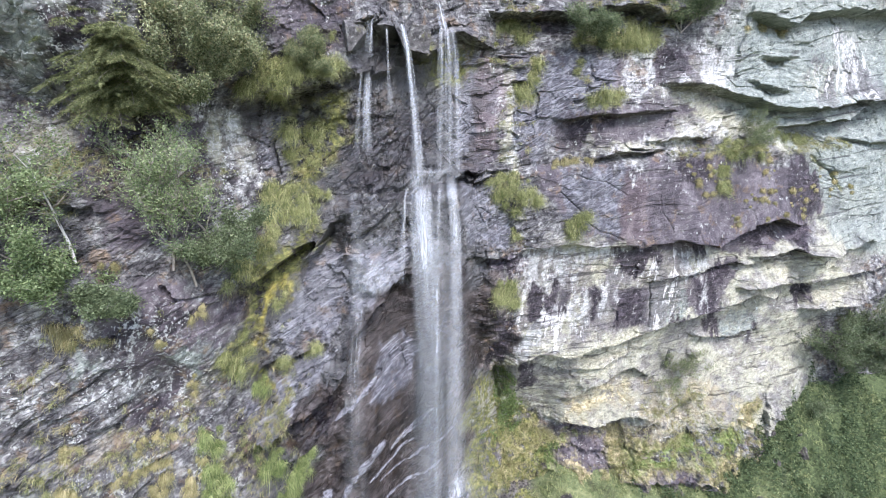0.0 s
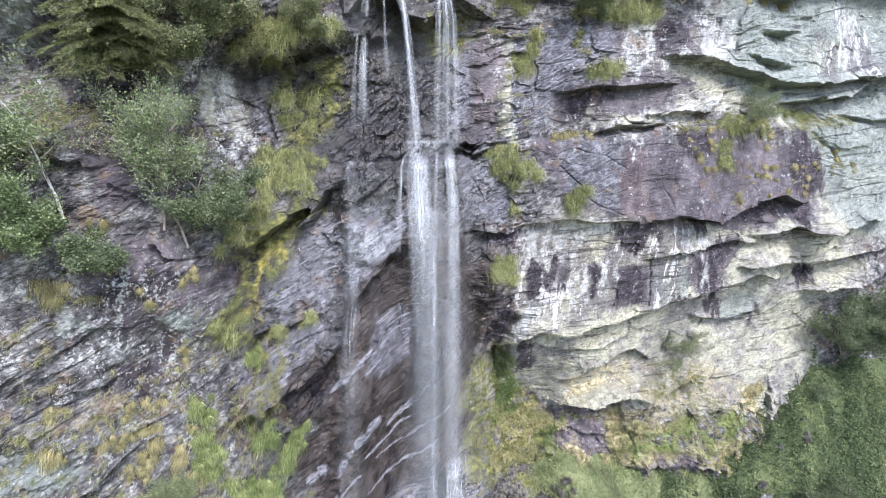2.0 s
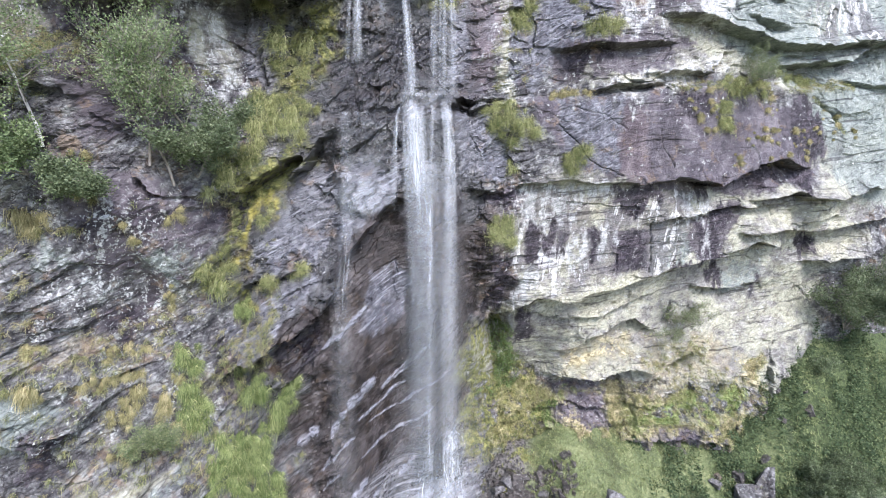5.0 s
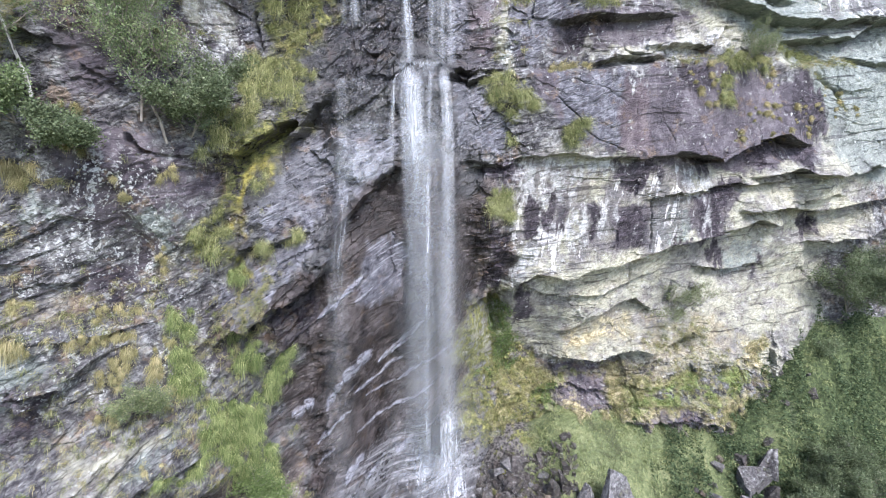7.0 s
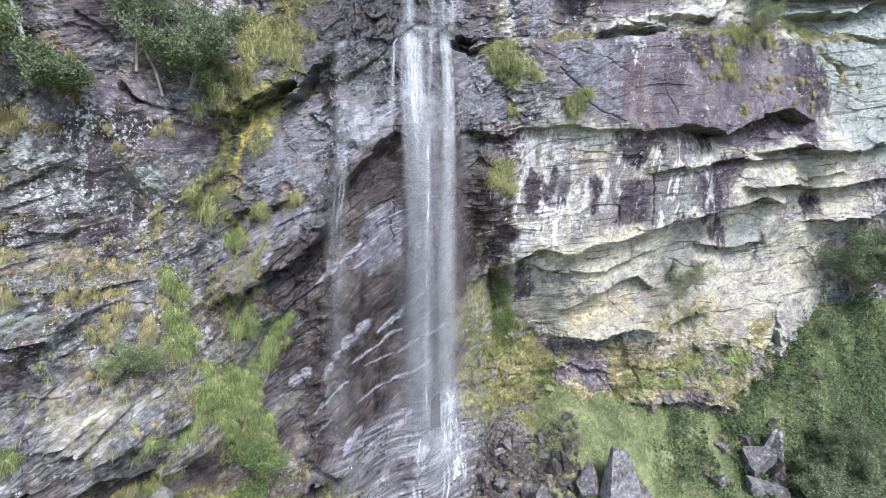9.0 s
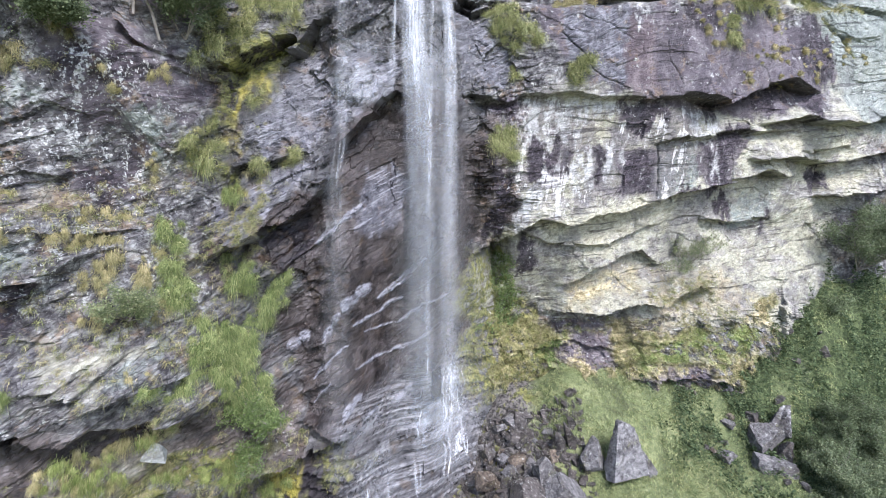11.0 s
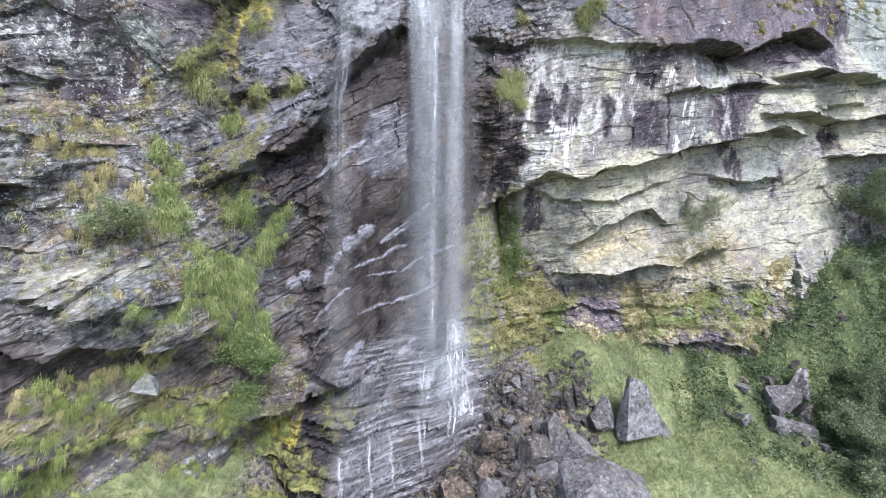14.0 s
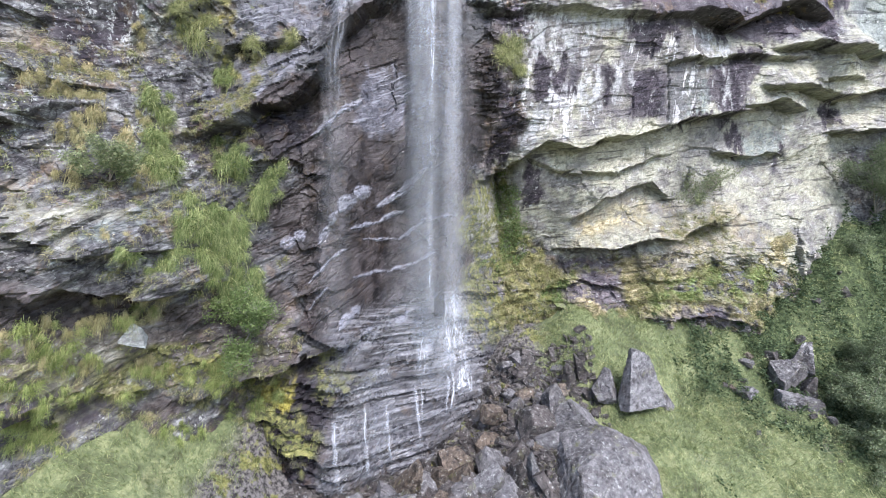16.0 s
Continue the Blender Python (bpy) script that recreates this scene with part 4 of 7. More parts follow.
# next zone: band of shade just under the roof, painted on the wall
zone("darkened", [(5.92, 12.55), (7.66, 12.6), (7.9, 12.11), (7.17, 11.6), (6.19, 11.95)])
zone("darkened", [(4.14, 11.06), (4.51, 11.06), (4.46, 10.19), (4.18, 10.15)])
zone("darkened", [(8.05, 9.48), (9.1, 9.78), (9.62, 9.48), (8.68, 9.23)])
zone("darkened", [(4.27, 16.82), (5.83, 17.07), (5.83, 16.66), (4.5, 16.29)])

# ---- materials ----


class Paint:
    """A node material, built by short calls."""

    def __init__(self, name):
        self.mat = bpy.data.materials.new(name)
        self.mat.use_nodes = True
        self.tree = self.mat.node_tree
        self.bsdf = self.tree.nodes["Principled BSDF"]
        self.out = self.tree.nodes["Material Output"]
        self.at = self.node("ShaderNodeTexCoord").outputs["Object"]

    def node(self, kind, **inputs):
        n = self.tree.nodes.new(kind)
        for key, value in inputs.items():
            self.put(n.inputs[key.replace("_", " ")], value)
        return n

    def put(self, socket, value):
        if isinstance(value, bpy.types.NodeSocket):
            self.tree.links.new(value, socket)
        elif isinstance(value, tuple) and len(value) == 3 and len(socket.default_value) == 4:
            socket.default_value = (*value, 1)
        else:
            socket.default_value = value

    def mask(self, name):
        n = self.node("ShaderNodeAttribute")
        n.attribute_name = name
        return n.outputs["Fac"]

    def noise(self, scale, detail=6.0, rough_by=0.6, stretch=(1, 1, 1), turn=(0, 0, 0)):
        m = self.node("ShaderNodeMapping", Vector=self.node("ShaderNodeMapping", Vector=self.at, Rotation=turn).outputs[0], Scale=stretch)
        return self.node("ShaderNodeTexNoise", Vector=m.outputs[0], Scale=scale, Detail=detail, Roughness=rough_by).outputs["Fac"]

    def blocks(self, scale, stretch=(1, 1, 1), turn=(0, 0, 0), warp=0.12):
        """Angular pieces: a tone for each, and the way to its border."""
        bend = self.node("ShaderNodeTexNoise", Vector=self.at, Scale=scale * 0.8, Detail=4.0)
        shift = self.node("ShaderNodeVectorMath", Vector=bend.outputs["Color"])
        shift.operation = "SCALE"
        self.put(shift.inputs["Scale"], warp)
        place = self.node("ShaderNodeVectorMath", Vector=self.at)
        place.operation = "ADD"
        self.put(place.inputs[1], shift.outputs[0])
        m = self.node("ShaderNodeMapping", Vector=self.node("ShaderNodeMapping", Vector=place.outputs[0], Rotation=turn).outputs[0], Scale=stretch)
        edge = self.node("ShaderNodeTexVoronoi", Vector=m.outputs[0], Scale=scale)
        edge.feature = "DISTANCE_TO_EDGE"
        tone = self.node("ShaderNodeTexVoronoi", Vector=m.outputs[0], Scale=scale)
        split = self.node("ShaderNodeSeparateColor", Color=tone.outputs["Color"])
        return split.outputs[0], edge.outputs["Distance"]

    def ramp(self, value, *stops):
        n = self.node("ShaderNodeValToRGB", Fac=value)
        e = n.color_ramp.elements
        while len(e) < len(stops):
            e.new(0.5)
        for item, (place, colour) in zip(e, stops):
            item.position = place
            item.color = (*colour, 1) if isinstance(colour, tuple) else (colour, colour, colour, 1)
        return n.outputs[0]

    def mix(self, fac, a, b, how="MIX"):
        n = self.tree.nodes.new("ShaderNodeMix")
        n.data_type, n.blend_type = "RGBA", how
        for socket, value in ((n.inputs[0], fac), (n.inputs[6], a), (n.inputs[7], b)):
            self.put(socket, value)
        return n.outputs[2]

    def maths(self, how, a, b=0.0, c=0.0):
        n = self.tree.nodes.new("ShaderNodeMath")
        n.operation = how
        for socket, value in zip(n.inputs, (a, b, c)):
            self.put(socket, value)
        return n.outputs[0]

    def bump(self, height, strength=0.6, distance=0.03):
        self.put(self.bsdf.inputs["Normal"], self.node("ShaderNodeBump", Height=height, Strength=strength, Distance=distance).outputs[0])

    def set(self, colour, roughness, specular=0.5):
        self.put(self.bsdf.inputs["Base Color"], colour)
        self.put(self.bsdf.inputs["Roughness"], roughness)
        self.put(self.bsdf.inputs["Specular IOR Level"], specular)
        return self.mat


def rock_relief(p, turn, folded=0.5):
    """Foliated schist: splintered pieces, fine beds and a grain."""
    beds = p.noise(2.4, 9, 0.68, (1, 1, 4.5), (0, turn, 0))
    fine = p.noise(6.0, 9, 0.74, (1, 1, 1.5), (0, turn, 0))
    grit = p.noise(45.0, 4, 0.6)
    sheets = p.noise(3.2, 8, 0.72, (0.6, 0.6, 6.5), (0, turn, 0))
    tone, edge = p.blocks(2.6, (1, 1, 2.4), (0, turn, 0))
    tone2, edge2 = p.blocks(8.0, (1, 1, 2.2), (0, turn, 0), 0.05)
    cracks = p.maths("ADD", p.ramp(edge, (0.0, 0.0), (0.035, 1.0)), p.maths("MULTIPLY", p.ramp(edge2, (0.0, 0.0), (0.05, 1.0)), 0.5))
    pieces = p.maths("ADD", p.maths("MULTIPLY", tone, 0.7), p.maths("MULTIPLY", tone2, 0.4))
    height = p.maths("ADD", p.maths("ADD", p.maths("ADD", p.maths("MULTIPLY", beds, 0.6), p.maths("MULTIPLY", sheets, folded)), p.maths("MULTIPLY", fine, p.maths("SUBTRACT", 1.7, p.maths("MULTIPLY", folded, 0.8)))), p.maths("ADD", p.maths("MULTIPLY", grit, 0.2), p.maths("MULTIPLY", p.maths("ADD", pieces, p.maths("MULTIPLY", cracks, 0.35)), p.maths("SUBTRACT", 1.3, p.maths("MULTIPLY", folded, 0.75)))))
    # the pieces differ in tone as well
    fine = p.maths("ADD", fine, p.maths("MULTIPLY", p.maths("ADD", p.maths("SUBTRACT", tone, 0.5), p.maths("SUBTRACT", tone2, 0.5)), 0.09))
    return height, beds, fine, grit, p.maths("MULTIPLY", p.ramp(edge, (0.0, 0.0), (0.022, 1.0)), p.ramp(sheets, (0.36, 0.0), (0.41, 1.0)))


def cliff_rock():
    p = Paint("cliff_rock")
    relief, beds, fine, grit, solid = rock_relief(p, 0.4, p.maths("ADD", 0.4, p.maths("MULTIPLY", p.mask("wet"), 1.1)))
    broad = p.noise(0.5, 5, 0.6)
    middle = p.noise(2.6, 9, 0.7)
    streak = p.noise(1.0, 7, 0.62, (0.9, 0.9, 0.2), (0, -0.15, 0))
    thin = p.noise(1.0, 7, 0.66, (2.8, 2.8, 0.55), (0, -0.12, 0))
    spots = p.noise(6.0, 9, 0.75)
    half = lambda a, b: p.maths("MULTIPLY", p.maths("ADD", a, b), 0.5)
    dark = p.ramp(half(middle, fine), (0.39, (0.016, 0.014, 0.017)), (0.46, (0.058, 0.054, 0.058)), (0.54, (0.148, 0.144, 0.144)), (0.62, (0.34, 0.342, 0.33)))
    purple = p.ramp(half(middle, streak), (0.40, (0.045, 0.036, 0.045)), (0.5, (0.088, 0.074, 0.086)), (0.6, (0.16, 0.138, 0.152)))
    pale = p.ramp(half(fine, middle), (0.37, (0.12, 0.108, 0.09)), (0.45, (0.275, 0.266, 0.20)), (0.53, (0.375, 0.366, 0.28)), (0.64, (0.50, 0.487, 0.39)))
    mint = p.ramp(half(fine, middle), (0.37, (0.085, 0.097, 0.09)), (0.47, (0.19, 0.216, 0.20)), (0.55, (0.25, 0.275, 0.248)), (0.65, (0.38, 0.40, 0.365)))
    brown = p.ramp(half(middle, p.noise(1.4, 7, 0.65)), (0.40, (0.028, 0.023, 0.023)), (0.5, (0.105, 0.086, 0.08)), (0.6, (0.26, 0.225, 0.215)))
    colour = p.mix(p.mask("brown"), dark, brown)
    pale = p.mix(p.ramp(p.noise(0.9, 6, 0.65, (1, 1, 1.8), (0, -0.15, 0)), (0.46, 0.0), (0.58, 0.75)), pale, p.ramp(half(fine, middle), (0.38, (0.075, 0.068, 0.07)), (0.5, (0.20, 0.185, 0.185)), (0.62, (0.36, 0.345, 0.33))))
    colour = p.mix(p.mask("pale"), colour, pale)
    colour = p.mix(p.maths("MULTIPLY", p.mask("green"), 0.85), colour, mint)
    colour = p.mix(p.maths("MULTIPLY", p.mask("cream"), 0.75), colour, p.ramp(fine, (0.40, (0.27, 0.255, 0.18)), (0.58, (0.52, 0.495, 0.37))))
    colour = p.mix(p.maths("MULTIPLY", p.mask("ochre"), p.ramp(middle, (0.44, 0.1), (0.56, 0.7))), colour, p.ramp(spots, (0.4, (0.15, 0.12, 0.075)), (0.6, (0.38, 0.32, 0.20))))
    colour = p.mix(p.maths("MULTIPLY", p.mask("purple"), 0.92), colour, purple)
    colour = p.mix(p.maths("MULTIPLY", p.mask("blue"), 0.88), colour, p.ramp(half(middle, fine), (0.38, (0.028, 0.028, 0.035)), (0.5, (0.10, 0.099, 0.116)), (0.62, (0.25, 0.25, 0.275))))
    colour = p.mix(p.maths("MULTIPLY", p.mask("pink"), 0.85), colour, p.ramp(half(middle, streak), (0.4, (0.065, 0.048, 0.054)), (0.5, (0.125, 0.097, 0.105)), (0.6, (0.24, 0.195, 0.20))))
    colour = p.mix(p.maths("MULTIPLY", p.mask("mint"), p.ramp(spots, (0.42, 0.35), (0.54, 0.95))), colour, mint)
    # dark water stains run down the light rock, white ones between them
    darkened = p.ramp(p.maths("ADD", p.maths("MULTIPLY", streak, 0.7), p.maths("MULTIPLY", middle, 0.3)), (0.478, 0.0), (0.505, 1.0))
    colour = p.mix(p.maths("MULTIPLY", darkened, p.maths("MULTIPLY", p.mask("streaky"), 0.6)), colour, p.ramp(fine, (0.4, (0.045, 0.036, 0.043)), (0.6, (0.14, 0.12, 0.13))))
    chalk = p.maths("MULTIPLY", p.ramp(thin, (0.555, 0.0), (0.58, 1.0)), p.ramp(half(middle, broad), (0.44, 0.0), (0.52, 1.0)))
    colour = p.mix(p.maths("MULTIPLY", chalk, p.maths("MULTIPLY", p.mask("streaky"), 0.85)), colour, (0.66, 0.65, 0.63))
    # dark stains, and shade of hollows and overhangs painted in
    colour = p.mix(p.maths("MULTIPLY", p.mask("darkened"), p.ramp(half(thin, spots), (0.40, 1.0), (0.55, 0.95), (0.60, 0.3))), colour, p.ramp(fine, (0.4, (0.011, 0.008, 0.012)), (0.5, (0.03, 0.023, 0.031)), (0.62, (0.085, 0.068, 0.082))))
    colour = p.mix(p.maths("MULTIPLY", p.mask("chalk"), p.ramp(half(thin, spots), (0.45, 0.0), (0.52, 0.9))), colour, p.ramp(fine, (0.4, (0.30, 0.30, 0.29)), (0.6, (0.58, 0.58, 0.565))))
    # thin open joints along the beds of the dry wall
    joints = p.maths("MULTIPLY", p.ramp(p.noise(1.3, 8, 0.6, (0.28, 0.28, 4.0), (0, 0.12, 0)), (0.36, 0.85), (0.40, 0.0)), p.maths("MAXIMUM", p.mask("pale"), p.mask("green")))
    colour = p.mix(joints, colour, p.mix(1.0, colour, (0.30, 0.29, 0.31), "MULTIPLY"))
    weak = p.maths("MULTIPLY", p.ramp(streak, (0.53, 0.0), (0.60, 0.4)), p.maths("MAXIMUM", p.mask("pale"), p.mask("green")))
    colour = p.mix(weak, colour, (0.13, 0.125, 0.13))
    # crusts of lichen
    crumbs = p.noise(13.0, 6, 0.7)
    white = p.maths("MULTIPLY", p.ramp(half(p.maths("ADD", p.maths("MULTIPLY", thin, 0.6), p.maths("MULTIPLY", middle, 0.4)), crumbs), (0.535, 0.0), (0.555, 1.0)), p.ramp(broad, (0.40, 0.3), (0.5, 1.0)))
    colour = p.mix(p.maths("MULTIPLY", white, p.maths("MULTIPLY", p.mask("lichen"), 0.75)), colour, p.ramp(grit, (0.4, (0.40, 0.42, 0.41)), (0.6, (0.66, 0.67, 0.65))))
    dry = p.maths("SUBTRACT", 1.0, p.mask("wet"))
    speck = p.maths("MULTIPLY", p.ramp(spots, (0.585, 0.0), (0.62, 1.0)), p.ramp(broad, (0.40, 0.1), (0.56, 0.8)))
    colour = p.mix(p.maths("MULTIPLY", speck, dry), colour, (0.50, 0.51, 0.48))
    # fine light folia in the wet slabs, quartz edges
    folia = p.maths("MULTIPLY", p.ramp(beds, (0.56, 0.0), (0.60, 0.55)), p.maths("MULTIPLY", p.mask("wet"), p.maths("SUBTRACT", 1.0, p.mask("brown"))))
    colour = p.mix(folia, colour, (0.27, 0.265, 0.30))
    # the washed steps: light folia, with wet highlights and dark gaps painted in
    steps = p.noise(1.6, 6, 0.6, (0.45, 0.45, 8.0), (0.31, 0.11, 0))
    colour = p.mix(p.maths("MULTIPLY", p.mask("steps"), 0.7), colour, p.ramp(p.maths("ADD", p.maths("MULTIPLY", steps, 0.75), p.maths("MULTIPLY", fine, 0.25)), (0.42, (0.04, 0.036, 0.04)), (0.49, (0.22, 0.21, 0.22)), (0.56, (0.55, 0.55, 0.57)), (0.63, (1.0, 1.0, 1.0))))
    # iron and moss
    rust = p.maths("MULTIPLY", p.ramp(p.noise(1.7, 7, 0.7), (0.56, 0.0), (0.64, 0.6)), p.maths("SUBTRACT", 1.0, p.mask("pale")))
    colour = p.mix(rust, colour, p.ramp(spots, (0.4, (0.10, 0.065, 0.04)), (0.6, (0.26, 0.18, 0.11))))
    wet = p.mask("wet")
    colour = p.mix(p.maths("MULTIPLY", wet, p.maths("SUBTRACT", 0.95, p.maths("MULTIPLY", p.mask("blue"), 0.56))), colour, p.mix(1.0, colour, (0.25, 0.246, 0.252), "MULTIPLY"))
    colour = p.mix(p.maths("MULTIPLY", p.mask("quartz"), p.ramp(fine, (0.40, 0.25), (0.50, 0.95))), colour, p.ramp(grit, (0.4, (0.12, 0.12, 0.14)), (0.6, (0.23, 0.23, 0.255))))
    # open cracks in the dark rock
    open_cracks = p.maths("MULTIPLY", p.maths("SUBTRACT", 1.0, solid), p.maths("SUBTRACT", 0.85, p.maths("MULTIPLY", p.maths("MAXIMUM", p.mask("pale"), p.mask("purple")), 0.6)))
    colour = p.mix(open_cracks, colour, p.mix(1.0, colour, (0.16, 0.15, 0.16), "MULTIPLY"))
    bright_beds = p.maths("MULTIPLY", p.mask("blue"), p.ramp(p.noise(3.0, 7, 0.62, (0.5, 0.5, 6.0), (0, 0.5, 0)), (0.56, 0.0), (0.62, 0.7)))
    colour = p.mix(bright_beds, colour, (0.26, 0.26, 0.285))
    # short turf on the banks
    cloth = p.noise(5.0, 8, 0.75)
    turf = p.ramp(cloth, (0.40, (0.17, 0.15, 0.07)), (0.5, (0.31, 0.29, 0.14)), (0.6, (0.52, 0.46, 0.26)))
    turf = p.mix(p.mask("lawn"), turf, p.ramp(cloth, (0.40, (0.09, 0.12, 0.035)), (0.5, (0.19, 0.25, 0.08)), (0.6, (0.30, 0.34, 0.14))))
    turf = p.mix(p.mask("straw"), turf, p.ramp(cloth, (0.40, (0.20, 0.16, 0.09)), (0.5, (0.40, 0.34, 0.20)), (0.6, (0.60, 0.52, 0.34))))
    lush = p.maths("MULTIPLY", p.maths("MAXIMUM", p.mask("sward"), p.mask("straw")), p.ramp(p.noise(1.8, 8, 0.72), (0.43, 0.0), (0.50, 1.0)))
    colour = p.mix(lush, colour, turf)
    green = p.ramp(spots, (0.38, (0.045, 0.05, 0.018)), (0.5, (0.13, 0.135, 0.042)), (0.62, (0.28, 0.26, 0.09)))
    mossy = p.maths("MULTIPLY", p.mask("moss"), p.ramp(p.noise(3.2, 8, 0.72), (0.44, 0.0), (0.53, 1.0)))
    colour = p.mix(mossy, colour, green)
    golden = p.maths("MULTIPLY", p.mask("gold"), p.ramp(middle, (0.40, 0.2), (0.48, 1.0)))
    colour = p.mix(golden, colour, p.ramp(spots, (0.38, (0.10, 0.085, 0.01)), (0.5, (0.25, 0.215, 0.04)), (0.62, (0.40, 0.35, 0.085))))
    shine = p.maths("MULTIPLY", wet, p.maths("SUBTRACT", 1.0, mossy))
    p.bump(p.maths("ADD", relief, p.maths("MULTIPLY", mossy, 0.6)), p.maths("SUBTRACT", 0.9, p.maths("MULTIPLY", shine, p.maths("ADD", 0.12, p.maths("MULTIPLY", p.mask("brown"), 0.3)))), 0.065)
    return p.set(colour, p.maths("SUBTRACT", 0.86, p.maths("MULTIPLY", shine, p.ramp(half(fine, broad), (0.42, 0.72), (0.56, 0.36)))), p.maths("ADD", 0.45, p.maths("MULTIPLY", shine, p.maths("SUBTRACT", 0.4, p.maths("MULTIPLY", p.mask("brown"), 0.6)))))


def boulder_rock(name, lo, hi, turn=0.5, wet=0.0):
    p = Paint(name)
    relief, beds, fine, grit, solid = rock_relief(p, turn, 0.25)
    shade = p.node("ShaderNodeObjectInfo").outputs["Random"]
    mottle = p.noise(5.0, 9, 0.74)
    base = p.ramp(p.maths("ADD", p.maths("MULTIPLY", beds, 0.15), p.maths("ADD", p.maths("MULTIPLY", fine, 0.4), p.maths("MULTIPLY", mottle, 0.45))), (0.41, lo), (0.50, tuple(0.45 * u + 0.55 * v for u, v in zip(lo, hi))), (0.58, hi))
    base = p.mix(p.maths("MULTIPLY", shade, 0.55), base, p.mix(1.0, base, (0.55, 0.50, 0.47), "MULTIPLY"))
    # broad dark stains at random
    darkened = p.ramp(p.noise(1.8, 7, 0.68), (0.50, 0.0), (0.60, 0.7))
    base = p.mix(darkened, base, p.mix(1.0, base, (0.42, 0.38, 0.36), "MULTIPLY"))
    base = p.mix(p.ramp(p.noise(11, 8, 0.76), (0.57, 0.0), (0.63, 0.75)), base, (0.44, 0.45, 0.42))
    moss = p.ramp(p.noise(2.4, 6, 0.7), (0.58, 0.0), (0.68, 0.6))
    base = p.mix(moss, base, (0.12, 0.13, 0.03))
    p.bump(relief, 1.0, 0.05)
    return p.set(base, 0.85 - 0.5 * wet)


def soil():
    p = Paint("turf_soil")
    a, b = p.noise(1.1, 6, 0.65), p.noise(9, 7, 0.7)
    colour = p.ramp(p.maths("ADD", p.maths("MULTIPLY", a, 0.6), p.maths("MULTIPLY", b, 0.4)),
                    (0.40, (0.05, 0.055, 0.028)), (0.5, (0.11, 0.13, 0.06)), (0.6, (0.21, 0.22, 0.11)))
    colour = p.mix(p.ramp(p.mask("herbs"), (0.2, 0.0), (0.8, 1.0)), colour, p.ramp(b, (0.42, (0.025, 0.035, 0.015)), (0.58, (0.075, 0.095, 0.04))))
    colour = p.mix(p.ramp(p.mask("rubble"), (0.3, 0.0), (0.7, 1.0)), colour, p.ramp(b, (0.42, (0.02, 0.018, 0.017)), (0.58, (0.13, 0.12, 0.112))))
    damp = p.ramp(p.noise(1.6, 7, 0.7), (0.52, 0.0), (0.58, 0.9))
    colour = p.mix(p.maths("MULTIPLY", damp, p.ramp(p.mask("rubble"), (0.3, 0.0), (0.7, 1.0))), colour, p.ramp(b, (0.4, (0.05, 0.055, 0.015)), (0.6, (0.17, 0.165, 0.05))))
    p.bump(b, 0.9, 0.06)
    return p.set(colour, 0.95, 0.2)


def leafy(name, *colours, light=0.35):
    """Leaves and blades: each one with a colour of its own, and light through them."""
    p = Paint(name)
    own = p.node("ShaderNodeNewGeometry").outputs["Random Per Island"]
    stops = [(k / max(1, len(colours) - 1), c) for k, c in enumerate(colours)]
    colour = p.ramp(own, *stops)
    colour = p.mix(p.ramp(p.noise(1.6, 3, 0.5), (0.35, 0.0), (0.65, 0.5)), colour, p.mix(1.0, colour, (0.62, 0.66, 0.6), "MULTIPLY"))
    # clumps and single plants differ in tone
    own_tone = p.node("ShaderNodeObjectInfo").outputs["Random"]
    colour = p.mix(p.ramp(own_tone, (0.0, 0.0), (1.0, 0.8)), colour, p.mix(1.0, colour, (0.48, 0.52, 0.44), "MULTIPLY"))
    colour = p.mix(p.ramp(p.noise(7.0, 4, 0.6), (0.44, 0.55), (0.56, 0.0)), colour, p.mix(1.0, colour, (0.42, 0.46, 0.4), "MULTIPLY"))
    colour = p.mix(1.0, colour, (1.45, 1.41, 1.38), "MULTIPLY")
    mat = p.set(colour, 0.7, 0.18)
    through_it = p.node("ShaderNodeBsdfTranslucent", Color=colour)
    both = p.node("ShaderNodeMixShader", Fac=light)
    p.tree.links.new(p.bsdf.outputs[0], both.inputs[1])
    p.tree.links.new(through_it.outputs[0], both.inputs[2])
    p.tree.links.new(both.outputs[0], p.out.inputs[0])
    return mat


def bark(name, lo, hi):
    p = Paint(name)
    v = p.noise(14, 6, 0.6, (1, 1, 0.3))
    p.bump(v, 0.6, 0.01)
    return p.set(p.ramp(v, (0.35, lo), (0.65, hi)), 0.85, 0.3)


